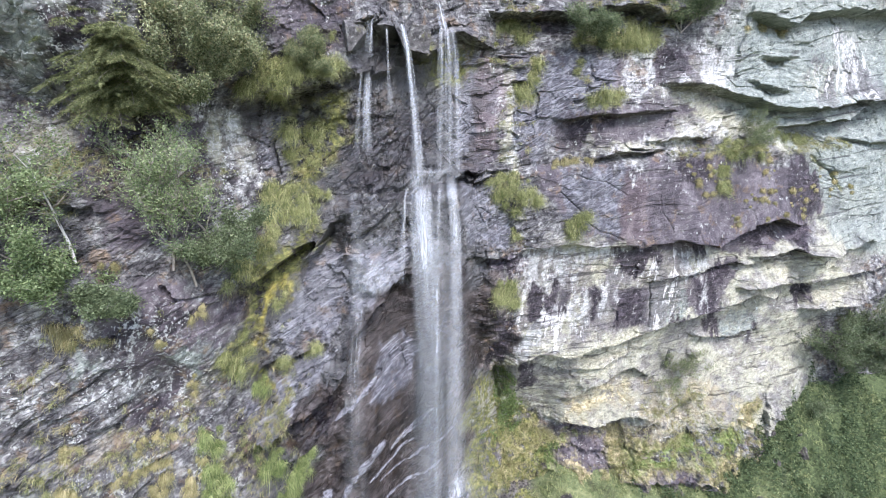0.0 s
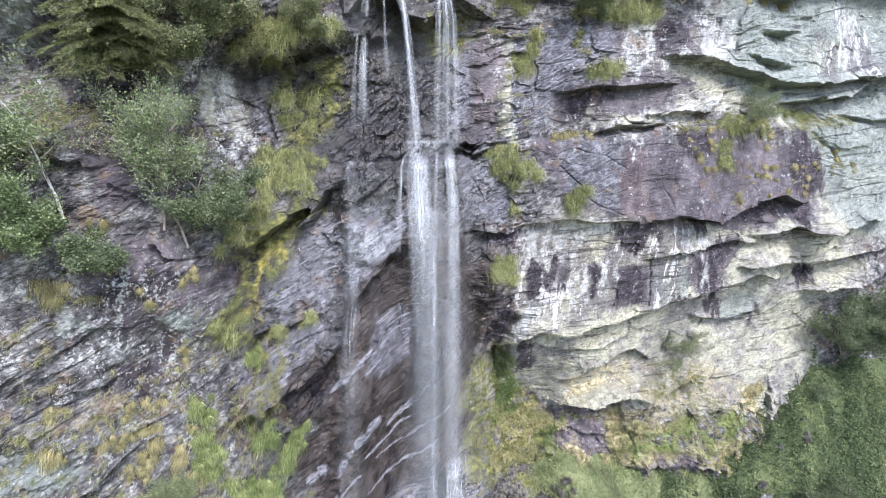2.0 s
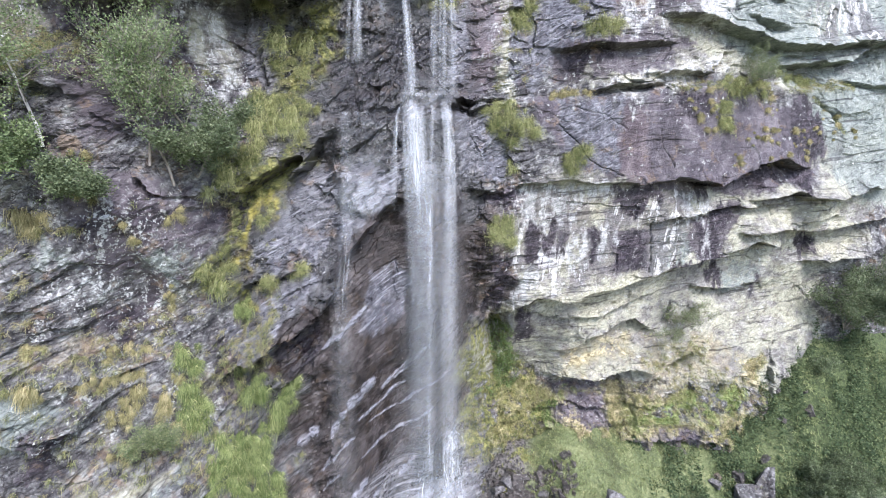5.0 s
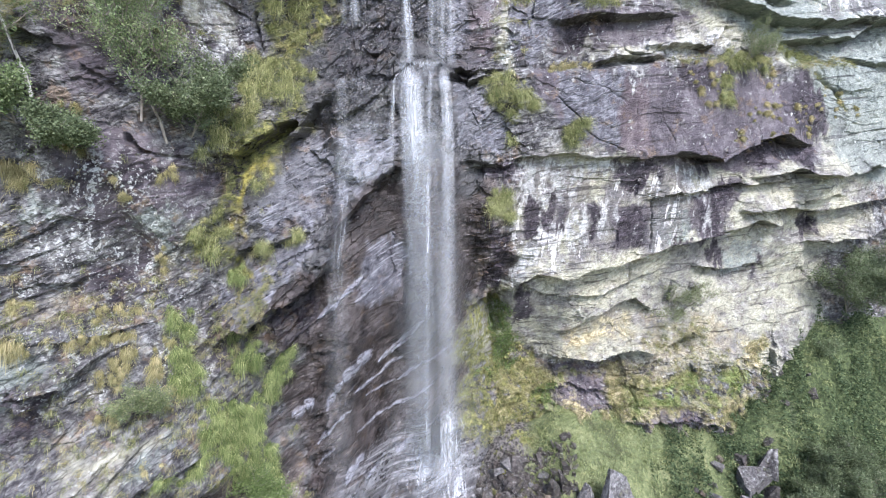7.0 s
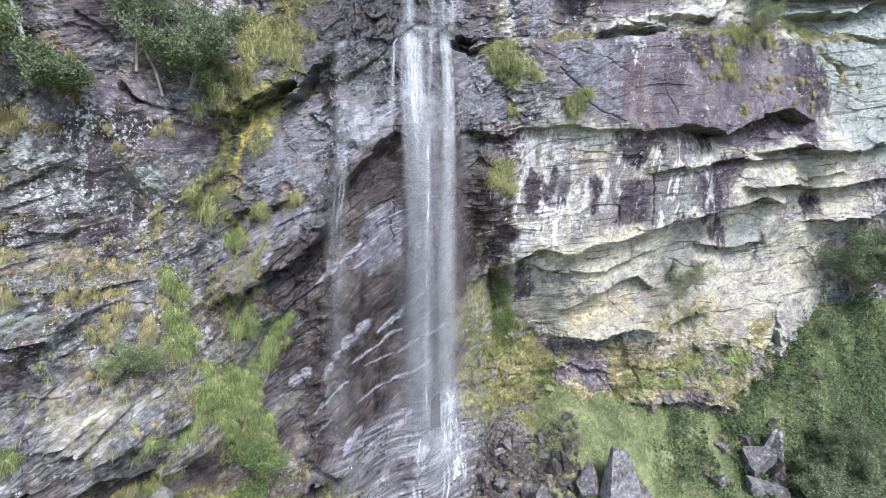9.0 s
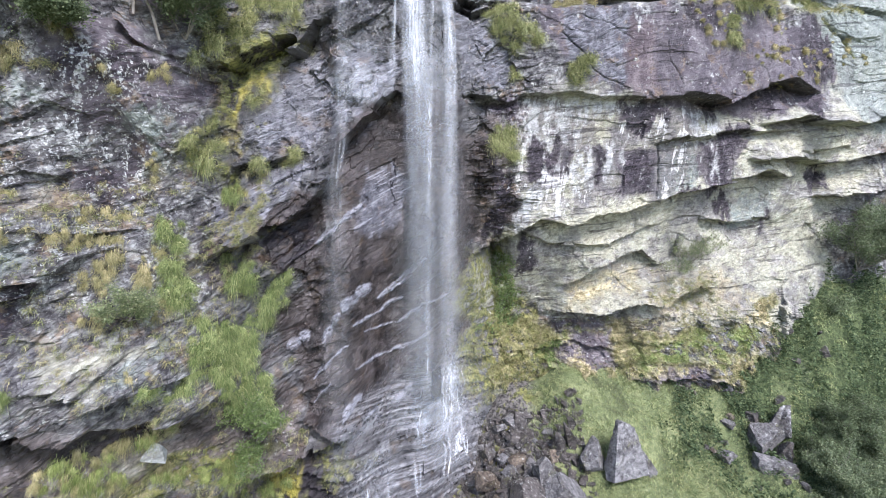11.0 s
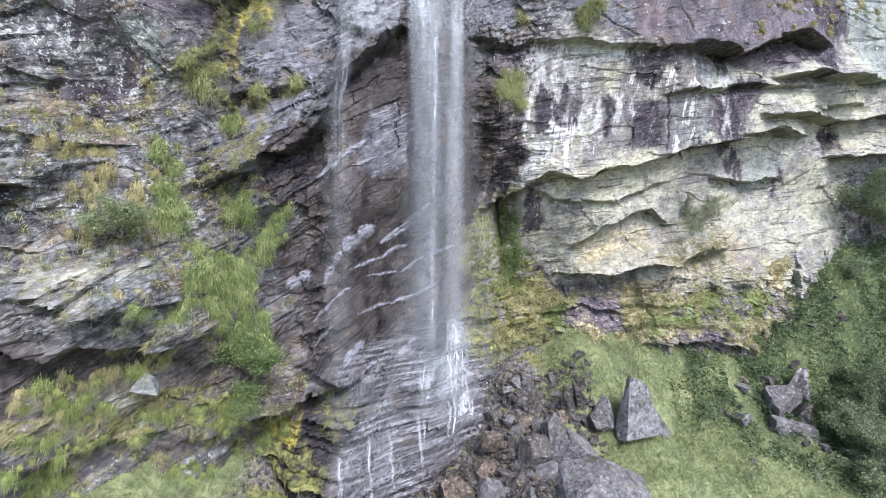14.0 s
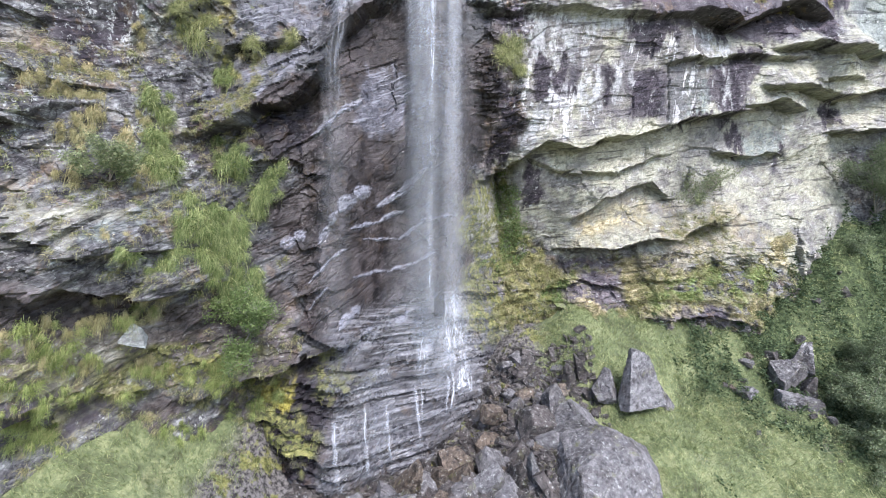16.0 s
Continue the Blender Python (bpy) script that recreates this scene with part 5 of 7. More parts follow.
def falling_water():
    """White water: torn strands of drops with gaps between them."""
    p = Paint("falling_water")
    across, down, dense = p.mask("across"), p.mask("down"), p.mask("dense")
    place = p.node("ShaderNodeCombineXYZ", X=p.maths("MULTIPLY", across, 21.0), Y=p.maths("MULTIPLY", down, 0.7), Z=p.mask("layer"))
    strands = p.node("ShaderNodeTexNoise", Vector=place.outputs[0], Scale=1.0, Detail=5.0, Roughness=0.6).outputs["Fac"]
    place2 = p.node("ShaderNodeCombineXYZ", X=p.maths("MULTIPLY", across, 5.0), Y=p.maths("MULTIPLY", down, 1.3), Z=p.mask("layer"))
    clouds = p.node("ShaderNodeTexNoise", Vector=place2.outputs[0], Scale=1.0, Detail=4.0, Roughness=0.6).outputs["Fac"]
    torn = p.maths("ADD", p.maths("MULTIPLY", p.ramp(strands, (0.40, 0.0), (0.66, 1.0)), 0.75), p.maths("MULTIPLY", p.ramp(clouds, (0.38, 0.0), (0.66, 1.0)), 0.35))
    torn = p.maths("ADD", torn, p.maths("MULTIPLY", p.maths("SUBTRACT", 0.5, torn), p.mask("mist")))
    amount = p.maths("MULTIPLY", torn, dense)
    p.set((0.86, 0.89, 0.93), 0.45, 0.5)
    glow_through = p.node("ShaderNodeBsdfTranslucent", Color=(0.86, 0.89, 0.93))
    white = p.node("ShaderNodeMixShader", Fac=0.4)
    p.tree.links.new(p.bsdf.outputs[0], white.inputs[1])
    p.tree.links.new(glow_through.outputs[0], white.inputs[2])
    clear = p.node("ShaderNodeBsdfTransparent")
    both = p.node("ShaderNodeMixShader", Fac=amount)
    p.tree.links.new(clear.outputs[0], both.inputs[1])
    p.tree.links.new(white.outputs[0], both.inputs[2])
    p.tree.links.new(both.outputs[0], p.out.inputs[0])
    return p.mat


ROCK = cliff_rock()
SOIL = soil()
GREY_STONE = boulder_rock("grey_stone", (0.05, 0.047, 0.049), (0.22, 0.212, 0.212))
PALE_STONE = boulder_rock("pale_stone", (0.20, 0.215, 0.21), (0.42, 0.44, 0.43))
DARK_STONE = boulder_rock("dark_wet_stone", (0.014, 0.012, 0.012), (0.12, 0.104, 0.096), 0.3, 0.6)
RUSTY_STONE = boulder_rock("rusty_stone", (0.025, 0.017, 0.013), (0.21, 0.165, 0.12), 0.5, 0.35)
GRASS = leafy("grass_blades", (0.07, 0.08, 0.03), (0.20, 0.22, 0.095), (0.37, 0.385, 0.185), (0.62, 0.57, 0.36))
FRESH = leafy("fresh_blades", (0.06, 0.085, 0.03), (0.17, 0.22, 0.085), (0.32, 0.37, 0.165), (0.52, 0.52, 0.29))
MEADOW = leafy("meadow_blades", (0.125, 0.16, 0.075), (0.20, 0.24, 0.115), (0.275, 0.315, 0.16), (0.41, 0.40, 0.225))
STRAW = leafy("dry_blades", (0.20, 0.18, 0.09), (0.36, 0.315, 0.18), (0.54, 0.475, 0.30), (0.23, 0.24, 0.11))
HAY = leafy("bank_hay_blades", (0.28, 0.25, 0.125), (0.46, 0.40, 0.23), (0.64, 0.56, 0.36), (0.27, 0.28, 0.12))
LAWN = leafy("lawn_blades", (0.12, 0.15, 0.048), (0.21, 0.26, 0.088), (0.31, 0.355, 0.145), (0.48, 0.44, 0.24))
MOSS = leafy("moss_shoots", (0.10, 0.12, 0.035), (0.19, 0.21, 0.06), (0.32, 0.30, 0.10), light=0.2)
BIRCH = leafy("small_green_leaves", (0.10, 0.14, 0.07), (0.20, 0.255, 0.13), (0.34, 0.40, 0.23))
WILLOW = leafy("grey_green_leaves", (0.07, 0.092, 0.052), (0.145, 0.178, 0.105), (0.26, 0.30, 0.185))
DUSKY = leafy("dusky_bush_leaves", (0.08, 0.098, 0.055), (0.195, 0.222, 0.128), (0.36, 0.39, 0.24), (0.37, 0.33, 0.21))
HERB = leafy("broad_herb_leaves", (0.036, 0.057, 0.030), (0.09, 0.126, 0.066), (0.19, 0.232, 0.13))
SPRUCE = leafy("spruce_needles", (0.045, 0.056, 0.025), (0.105, 0.118, 0.055), (0.23, 0.235, 0.115), light=0.2)
ROWAN = leafy("rowan_leaves", (0.09, 0.13, 0.05), (0.17, 0.23, 0.09), (0.29, 0.35, 0.16))
FEATHERY = leafy("feathery_leaves", (0.10, 0.125, 0.065), (0.19, 0.225, 0.12), (0.30, 0.33, 0.19))
PALE_BARK = bark("pale_birch_bark", (0.30, 0.28, 0.26), (0.62, 0.60, 0.57))
BARK = bark("grey_bark", (0.10, 0.085, 0.07), (0.30, 0.27, 0.24))
WATER = falling_water()

# ---- large structure ----


def sheet(name, verts, nx, nz, material, masks=(), smooth=True):
    """A grid of nx by nz points as one smooth mesh."""
    i = np.arange(nx * nz).reshape(nz, nx)
    quads = np.stack([i[:-1, :-1], i[:-1, 1:], i[1:, 1:], i[1:, :-1]], -1).reshape(-1, 4)
    return mesh_of(name, verts, quads, material, masks, smooth)


def mesh_of(name, verts, faces, material, masks=(), smooth=True):
    """One mesh object from arrays: points, and faces of one size."""
    me = bpy.data.meshes.new(name)
    n, k = faces.shape
    me.vertices.add(len(verts))
    me.vertices.foreach_set("co", np.ascontiguousarray(verts, np.float32).ravel())
    me.loops.add(n * k)
    me.loops.foreach_set("vertex_index", np.ascontiguousarray(faces, np.int32).ravel())
    me.polygons.add(n)
    me.polygons.foreach_set("loop_start", np.arange(0, n * k, k, dtype=np.int32))
    me.polygons.foreach_set("use_smooth", np.full(n, smooth))
    me.update(calc_edges=True)
    for key, values in dict(masks).items():
        me.attributes.new(key, "FLOAT", "POINT").data.foreach_set("value", np.ascontiguousarray(values, np.float32).ravel())
    me.materials.append(material)
    return new(name, me)


def frayed(x, z):
    return x + 0.38 * rough(x * 1.1, z * 1.1, 5, 131, 0.6), z + 0.38 * rough(x * 1.1, z * 1.1, 5, 141, 0.6)


def cover(kind, x, z, soft=0.4, warped=None):
    """How much of a kind of surface lies at each place, with frayed borders."""
    wx, wz = frayed(x, z) if warped is None else warped
    best = np.zeros(x.shape)
    for corners in ZONES.get(kind, ()):
        px, pz = zip(*corners)
        here = (wx > min(px) - soft) & (wx < max(px) + soft) & (wz > min(pz) - soft) & (wz < max(pz) + soft)
        if here.any():
            best[here] = np.maximum(best[here], np.clip(0.5 + inside_of(corners, wx[here], wz[here]) / soft, 0, 1))
    return best


def make_cliff():
    xs = np.concatenate([np.linspace(-60, -11, 50), np.arange(-10.6, 1.2, 0.03), np.arange(1.2, 19.0, 0.046), np.linspace(20.2, 80, 60)])
    vs = np.concatenate([np.linspace(-6, -1.6, 12), np.arange(-1.4, 21.6, 0.038), np.linspace(21.8, 24, 20), np.linspace(24.4, 60, 40)])
    x, v = np.meshgrid(xs, vs)
    z = np.minimum(v, 24)
    over = np.maximum(v - 24, 0)
    form = cliff_form(x, z)
    out = cliff_detail(x, z)
    soft = calm(x, z)
    y = form - out * soft + over * 2.2
    warped = frayed(x, z)
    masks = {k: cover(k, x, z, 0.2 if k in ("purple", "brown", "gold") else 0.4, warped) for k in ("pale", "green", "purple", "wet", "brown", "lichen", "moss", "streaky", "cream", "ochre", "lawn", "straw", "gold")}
    torn = (x + 0.16 * rough(x * 3.2, z * 1.5, 5, 133, 0.6), z + 0.3 * rough(x * 4.5, z * 1.2, 5, 143, 0.6))
    masks.update({k: cover(k, x, z, 0.16, torn) for k in ("darkened", "chalk", "blue", "pink", "mint")})
    masks["sward"] = cover("turf mixed", x, z, 0.4, warped) * (1 - cover("bare", x, z, 0.4, warped))
    masks["sward"] *= ramp(-0.05, 0.12, rough(x * 0.9, z * 1.3, 4, 304) + 0.3 * ramp(0, 2, x))
    masks["purple"] = np.maximum(masks["purple"], 0) * (1 - 0.3 * masks["green"])
    masks["quartz"] = quartz(x, z)
    masks["steps"] = ramp(4.1, 3.4, z) * ramp(-3.1, -2.0, x + 0.3 * rough(x * 1.3, z * 1.3, 3, 159)) * ramp(2.2, 1.5, x)
    verts = np.stack([x, y, z + over * 0.5 + 0.3 * rough(x * 0.3, v * 0.3, 3, 5) * (over > 0)], -1).reshape(-1, 3)
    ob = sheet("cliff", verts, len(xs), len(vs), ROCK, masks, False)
    return tagged(ob, "steep layered schist cliff, dark and wet beside the water, pale and stained where dry", "cliff", kind="structure")


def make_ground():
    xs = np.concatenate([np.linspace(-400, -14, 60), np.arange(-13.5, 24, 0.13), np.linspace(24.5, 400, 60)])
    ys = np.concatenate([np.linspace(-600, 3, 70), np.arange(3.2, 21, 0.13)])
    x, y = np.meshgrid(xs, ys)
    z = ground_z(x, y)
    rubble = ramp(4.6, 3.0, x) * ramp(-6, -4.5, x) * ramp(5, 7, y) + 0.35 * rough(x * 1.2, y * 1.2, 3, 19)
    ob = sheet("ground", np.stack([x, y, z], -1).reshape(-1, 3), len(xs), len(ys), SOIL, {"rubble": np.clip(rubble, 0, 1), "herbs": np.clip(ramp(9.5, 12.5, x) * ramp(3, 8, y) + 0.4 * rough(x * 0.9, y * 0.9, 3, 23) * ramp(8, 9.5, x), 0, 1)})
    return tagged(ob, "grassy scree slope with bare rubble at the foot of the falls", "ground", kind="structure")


cliff = make_cliff()
ground = make_ground()

# ---- plants ----


def part(name, ob, parent, label=""):
    """Hangs a mesh object under a thing."""
    ob.name = name
    ob.parent = parent
    if label:
        ob["label"] = label
    return ob


def blades(roots, heads, lengths, widths, droop, seed=0, segments=3):
    """Grass blades: each starts along its head, bends down and ends in a point. Points and triangles."""
    rng = np.random.default_rng(seed)
    n = len(roots)
    heads = heads / np.linalg.norm(heads, axis=1, keepdims=True)
    side = np.cross(heads, rng.normal(size=(n, 3)) * 0.4 + np.array([0, 1.0, 0.2]))
    side /= np.linalg.norm(side, axis=1, keepdims=True) + 1e-9
    points = []
    for k in range(segments + 1):
        s = k / segments
        mid = roots + lengths[:, None] * (s * heads + (s * s * droop)[:, None] * np.array([0, 0, -1.0]))
        w = (widths * (1 - s) ** 0.7)[:, None] * 0.5
        points += [mid] if k == segments else [mid - side * w, mid + side * w]
    verts = np.stack(points, 1)
    m = 2 * segments + 1
    tris = []
    for k in range(segments - 1):
        a = 2 * k
        tris += [(a, a + 1, a + 3), (a, a + 3, a + 2)]
    tris.append((m - 3, m - 2, m - 1))
    faces = (np.arange(n)[:, None, None] * m + np.array(tris)[None]).reshape(-1, 3)
    return verts.reshape(-1, 3), faces


def leaves(centres, ways, sizes, seed=0, narrow=0.55):
    """Folded leaves of four points, pointing along their ways."""
    rng = np.random.default_rng(seed)
    ways = ways / (np.linalg.norm(ways, axis=1, keepdims=True) + 1e-9)
    side = np.cross(ways, rng.normal(size=ways.shape))
    side /= np.linalg.norm(side, axis=1, keepdims=True) + 1e-9
    up = np.cross(ways, side)
    s = sizes[:, None]
    a = centres - ways * s * 0.5
    b = centres + side * s * narrow * 0.5 + up * s * 0.12
    c = centres + ways * s * 0.5
    d = centres - side * s * narrow * 0.5 + up * s * 0.12
    verts = np.stack([a, b, c, d], 1).reshape(-1, 3)
    faces = (np.arange(len(centres))[:, None, None] * 4 + np.array([(0, 1, 2), (0, 2, 3)])[None]).reshape(-1, 3)
    return verts, faces


def tubes(paths, sides=5):
    """Tapered round stems: each path is a list of (point, radius)."""
    turns = 2 * math.pi * np.arange(sides) / sides
    ring = np.arange(sides)
    verts, faces, first = [], [], 0
    for path in paths:
        pts = np.array([p for p, _ in path], float)
        radii = np.array([r for _, r in path])[:, None, None]
        lead = np.gradient(pts, axis=0)
        lead /= np.linalg.norm(lead, axis=1, keepdims=True) + 1e-9
        u = np.stack([lead[:, 1] * 0.3 - lead[:, 2] * 0.9, lead[:, 2] * 0.31 - lead[:, 0] * 0.3, lead[:, 0] * 0.9 - lead[:, 1] * 0.31], -1)
        u /= np.linalg.norm(u, axis=1, keepdims=True) + 1e-9
        w = np.stack([lead[:, 1] * u[:, 2] - lead[:, 2] * u[:, 1], lead[:, 2] * u[:, 0] - lead[:, 0] * u[:, 2], lead[:, 0] * u[:, 1] - lead[:, 1] * u[:, 0]], -1)
        verts.append((pts[:, None] + radii * (np.cos(turns)[None, :, None] * u[:, None] + np.sin(turns)[None, :, None] * w[:, None])).reshape(-1, 3))
        j = np.arange(len(path) - 1)[:, None] * sides + first
        p, q = j + ring, j + (ring + 1) % sides
        faces.append(np.stack([np.stack([p, q, q + sides], -1), np.stack([p, q + sides, p + sides], -1)], -2).reshape(-1, 3))
        first += len(path) * sides
    return np.concatenate(verts), np.concatenate(faces)


def on_cliff(x, z, out=0.0):
    return np.stack([x, cliff_y(x, z) - out, z], -1)


def scatter(corners, spacing, rng):
    """Random places inside a closed line of (x, z) corners."""
    px, pz = np.array(corners).T
    area = (px.max() - px.min()) * (pz.max() - pz.min())
    n = max(3, int(area / spacing**2))
    x, z = rng.uniform(px.min(), px.max(), n), rng.uniform(pz.min(), pz.max(), n)
    keep = inside_of(corners, x, z) > -0.05
    return x[keep], z[keep]


def tuft_mesh(name, material, count, length, seed, droop=0.8, spread=0.75, body=1.0):
    """A hanging tuft of long grass, rooted at its origin on a wall that faces -y."""
    rng = np.random.default_rng(seed)
    roots = rng.normal(size=(count, 3)) * np.array([0.10, 0.03, 0.09]) * body * length / 0.6
    heads = np.stack([rng.normal(0, spread, count), -np.abs(rng.normal(0.7, 0.3, count)), rng.normal(0.55, 0.35, count)], -1)
    lengths = length * rng.uniform(0.35, 1.15, count)
    v, f = blades(roots, heads, lengths, 0.006 + 0.009 * rng.random(count), droop * rng.uniform(0.7, 1.4, count), seed, 3)
    ob = mesh_of(name, v, f, material)
    return ob


def plant_tufts(kind, name, material, spacing, length, label, group, seed, droop=0.8, count=300, most=260, body=1.0, east=99.0, gaps=-0.7):
    """Tufts of one kind over its zones: a few meshes, many objects."""
    rng = np.random.default_rng(seed)
    first = [tuft_mesh(name, material, count, length, seed + k, droop, 0.8, body) for k in range(5)]
    for ob in first:
        tagged(ob, label, "grass tuft", group)
    spots = []
    for corners in ZONES[kind]:
        x, z = scatter(corners, spacing, rng)
        spots += list(zip(x, z))
    rng.shuffle(spots)
    x, z = np.array(spots).T
    keep = (cover("bare", x, z) < 0.4) & (rough(x * 1.5, z * 1.5, 3, seed + 3) > gaps) & (x < east)
    x, z = x[keep][:most], z[keep][:most]
    places = on_cliff(x, z, 0.0)
    for k, place in enumerate(places):
        m = Matrix.Translation(place) @ Euler((rng.uniform(-0.2, 0.2), rng.uniform(-0.3, 0.3), rng.uniform(-0.5, 0.5))).to_matrix().to_4x4() @ Matrix.Scale(rng.uniform(0.5, 1.3), 4)
        if k < 5:
            first[k].matrix_world = m
        else:
            copy_thing(first[k % 5], m)


def make_tufts():
    group = "grass tufts on the cliff"
    plant_tufts("turf long", "grass_tuft", GRASS, 0.2, 0.4, "long green grass tuft hanging from the wet cliff", group, 201, 1.2, 380, 298, 1.8, gaps=-0.3)
    plant_tufts("turf bank", "bank_grass_tuft", FRESH, 0.13, 0.27, "fresh green grass tuft on a steep bank", group, 211, 1.05, 300, 298, 1.7)
    plant_tufts("turf straw", "dry_grass_tuft", STRAW, 0.13, 0.18, "pale straw-coloured grass tuft on a rock ledge", group, 221, 1.4, 280, 298, 1.8)
    plant_tufts("turf short", "short_grass_tuft", STRAW, 0.2, 0.24, "short yellowed grass tuft along a rock ledge", group, 231, 1.2, 300, 60, 1.6)
    plant_tufts("turf olive", "olive_grass_tuft", GRASS, 0.2, 0.3, "olive grass tuft on a narrow ledge", group, 241, 1.2, 300, 80, 1.6)
    plant_tufts("turf mixed", "ledge_grass_tuft", LAWN, 0.2, 0.24, "yellow-green grass tuft on a stony bank", group, 251, 1.1, 280, 298, 1.9, 1.0)


def make_turf():
    """Short growth that nobody could count: moss, bank grass, meadow and herbs."""
    rng = np.random.default_rng(301)
    # moss and short shoots where moss covers the rock
    x, z = rng.uniform(-10, 15, 90000), rng.uniform(0, 19.5, 90000)
    keep = (cover("moss", x, z) > 0.5) & (cover("bare", x, z) < 0.4) & (rough(x * 1.7, z * 1.7, 4, 303) > -0.15)
    x, z = x[keep], z[keep]
    n = len(x)
    heads = np.stack([rng.normal(0, 0.5, n), -np.ones(n), rng.normal(0.5, 0.4, n)], -1)
    v, f = blades(on_cliff(x, z), heads, rng.uniform(0.05, 0.14, n), rng.uniform(0.008, 0.018, n), rng.uniform(0.3, 0.9, n), 305, 2)
    tagged(mesh_of("moss_and_shoots", v, f, MOSS), "yellow-green moss and short shoots on damp rock", "moss", kind="stuff")
    # straw grass on the banks above the scree
    x, z = rng.uniform(-9, 15, 220000), rng.uniform(0.5, 5.5, 220000)
    green = cover("lawn", x, z) > rng.random(len(x))
    dry = np.maximum(cover("straw", x, z), np.where(x < 1, 0.25, 0.55 * (1 - cover("lawn", x, z)))) > rng.random(len(x))
    grown = (np.maximum(cover("turf mixed", x, z), cover("straw", x, z)) > 0.4) & (cover("bare", x, z) < 0.45) & (rough(x * 0.9, z * 1.3, 4, 304) > np.where(x < 1, 0.05, -0.3))
    keep = grown & ~green & (dry | (rough(x * 1.3, z * 2.2, 4, 307) > np.where(x < 1, 0.1, -0.1)))
    lawn_x, lawn_z = x[grown & ~dry], z[grown & ~dry]
    pick = (rough(lawn_x * 1.3, lawn_z * 2.2, 4, 306) + 0.6 * cover("lawn", lawn_x, lawn_z) > 0.15)
    lawn_x, lawn_z = lawn_x[pick], lawn_z[pick]
    n = len(lawn_x)
    heads = np.stack([rng.normal(0, 0.6, n), -np.ones(n), rng.normal(0.8, 0.4, n)], -1)
    v, f = blades(on_cliff(lawn_x, lawn_z), heads, rng.uniform(0.05, 0.15, n), rng.uniform(0.009, 0.016, n), rng.uniform(0.4, 1.0, n), 308, 2)
    tagged(mesh_of("bank_lawn", v, f, LAWN), "short green grass on the bank below the wall", "grass", kind="stuff")
    x, z = x[keep], z[keep]
    n = len(x)
    heads = np.stack([rng.normal(0, 0.5, n), -np.ones(n), rng.normal(0.9, 0.4, n)], -1)
    v, f = blades(on_cliff(x, z), heads, rng.uniform(0.07, 0.19, n), rng.uniform(0.009, 0.016, n), rng.uniform(0.4, 1.0, n), 309, 2)
    tagged(mesh_of("bank_grass", v, f, HAY), "dry yellowing grass on the bank above the scree", "grass", kind="stuff")
    # meadow
    x, y = rng.uniform(-10, 20, 230000), rng.uniform(6, 18.5, 230000)
    bare = np.maximum(ramp(4.2, 2.8, x) * ramp(-5.2, -4.0, x), 0.7 * ramp(9.5, 12.5, x))
    keep = (y < np.interp(x, PLAN_X, PLAN_Y) + 0.5) & (rng.random(len(x)) > bare) & (y > np.interp(x, PLAN_X, PLAN_Y) - 8)
    x, y = x[keep], y[keep]
    n = len(x)
    roots = np.stack([x, y, ground_z(x, y) - 0.01], -1)
    comb = grain(x * 0.5, y * 0.5, 311)
    heads = np.stack([rng.normal(0, 0.35, n) + 0.6 * comb, rng.normal(-0.35, 0.35, n), np.ones(n)], -1)
    v, f = blades(roots, heads, rng.uniform(0.14, 0.42, n), rng.uniform(0.007, 0.013, n), rng.uniform(0.3, 0.9, n), 313, 2)
    tagged(mesh_of("meadow_grass", v, f, MEADOW), "soft green meadow grass on the slope", "grass", kind="stuff")
    # taller clumps in the meadow
    cx, cy = rng.uniform(3.6, 20, 5200), rng.uniform(8, 18.3, 5200)
    foot = np.interp(cx, PLAN_X, PLAN_Y)
    keep = (cy < foot + 0.3) & (cy > foot - 8) & (rough(cx * 0.8, cy * 0.8, 3, 323) > -0.1)
    cx, cy = cx[keep], cy[keep]
    per = 22
    n = len(cx) * per
    roots = np.repeat(np.stack([cx, cy, ground_z(cx, cy)], -1), per, 0) + rng.normal(0, 0.06, (n, 3)) * np.array([1, 1, 0.2])
    heads = np.stack([rng.normal(0, 0.6, n), rng.normal(-0.3, 0.6, n), np.ones(n)], -1)
    v, f = blades(roots, heads, rng.uniform(0.2, 0.46, n), rng.uniform(0.008, 0.015, n), rng.uniform(0.5, 1.2, n), 325, 2)
    tagged(mesh_of("meadow_clumps", v, f, MEADOW), "taller grass clumps scattered through the meadow", "grass", kind="stuff")
    # leafy herbs beside the falls
    x, z = rng.uniform(1, 5, 26000), rng.uniform(2.8, 8, 26000)
    keep = (cover("herb", x, z) > 0.5) & (rough(x * 2.2, z * 2.2, 3, 319) > -0.25)
    x, z = x[keep], z[keep]
    n = len(x)
    at = on_cliff(x, z) + np.stack([rng.normal(0, 0.03, n), -rng.uniform(0.02, 0.16, n), rng.normal(0, 0.03, n)], -1)
    v, f = leaves(at, rng.normal(size=(n, 3)) * np.array([1, 0.6, 0.6]) + np.array([0, -0.5, -0.3]), rng.uniform(0.04, 0.09, n), 321, 0.6)
    tagged(mesh_of("fresh_herbs", v, f, ROWAN), "fresh green herbs growing beside the falls", "herbs", kind="stuff")
    # herbs towards the bushes
    x, y = rng.uniform(7.5, 24, 190000), rng.uniform(9, 19, 190000)
    foot = np.interp(x, PLAN_X, PLAN_Y)
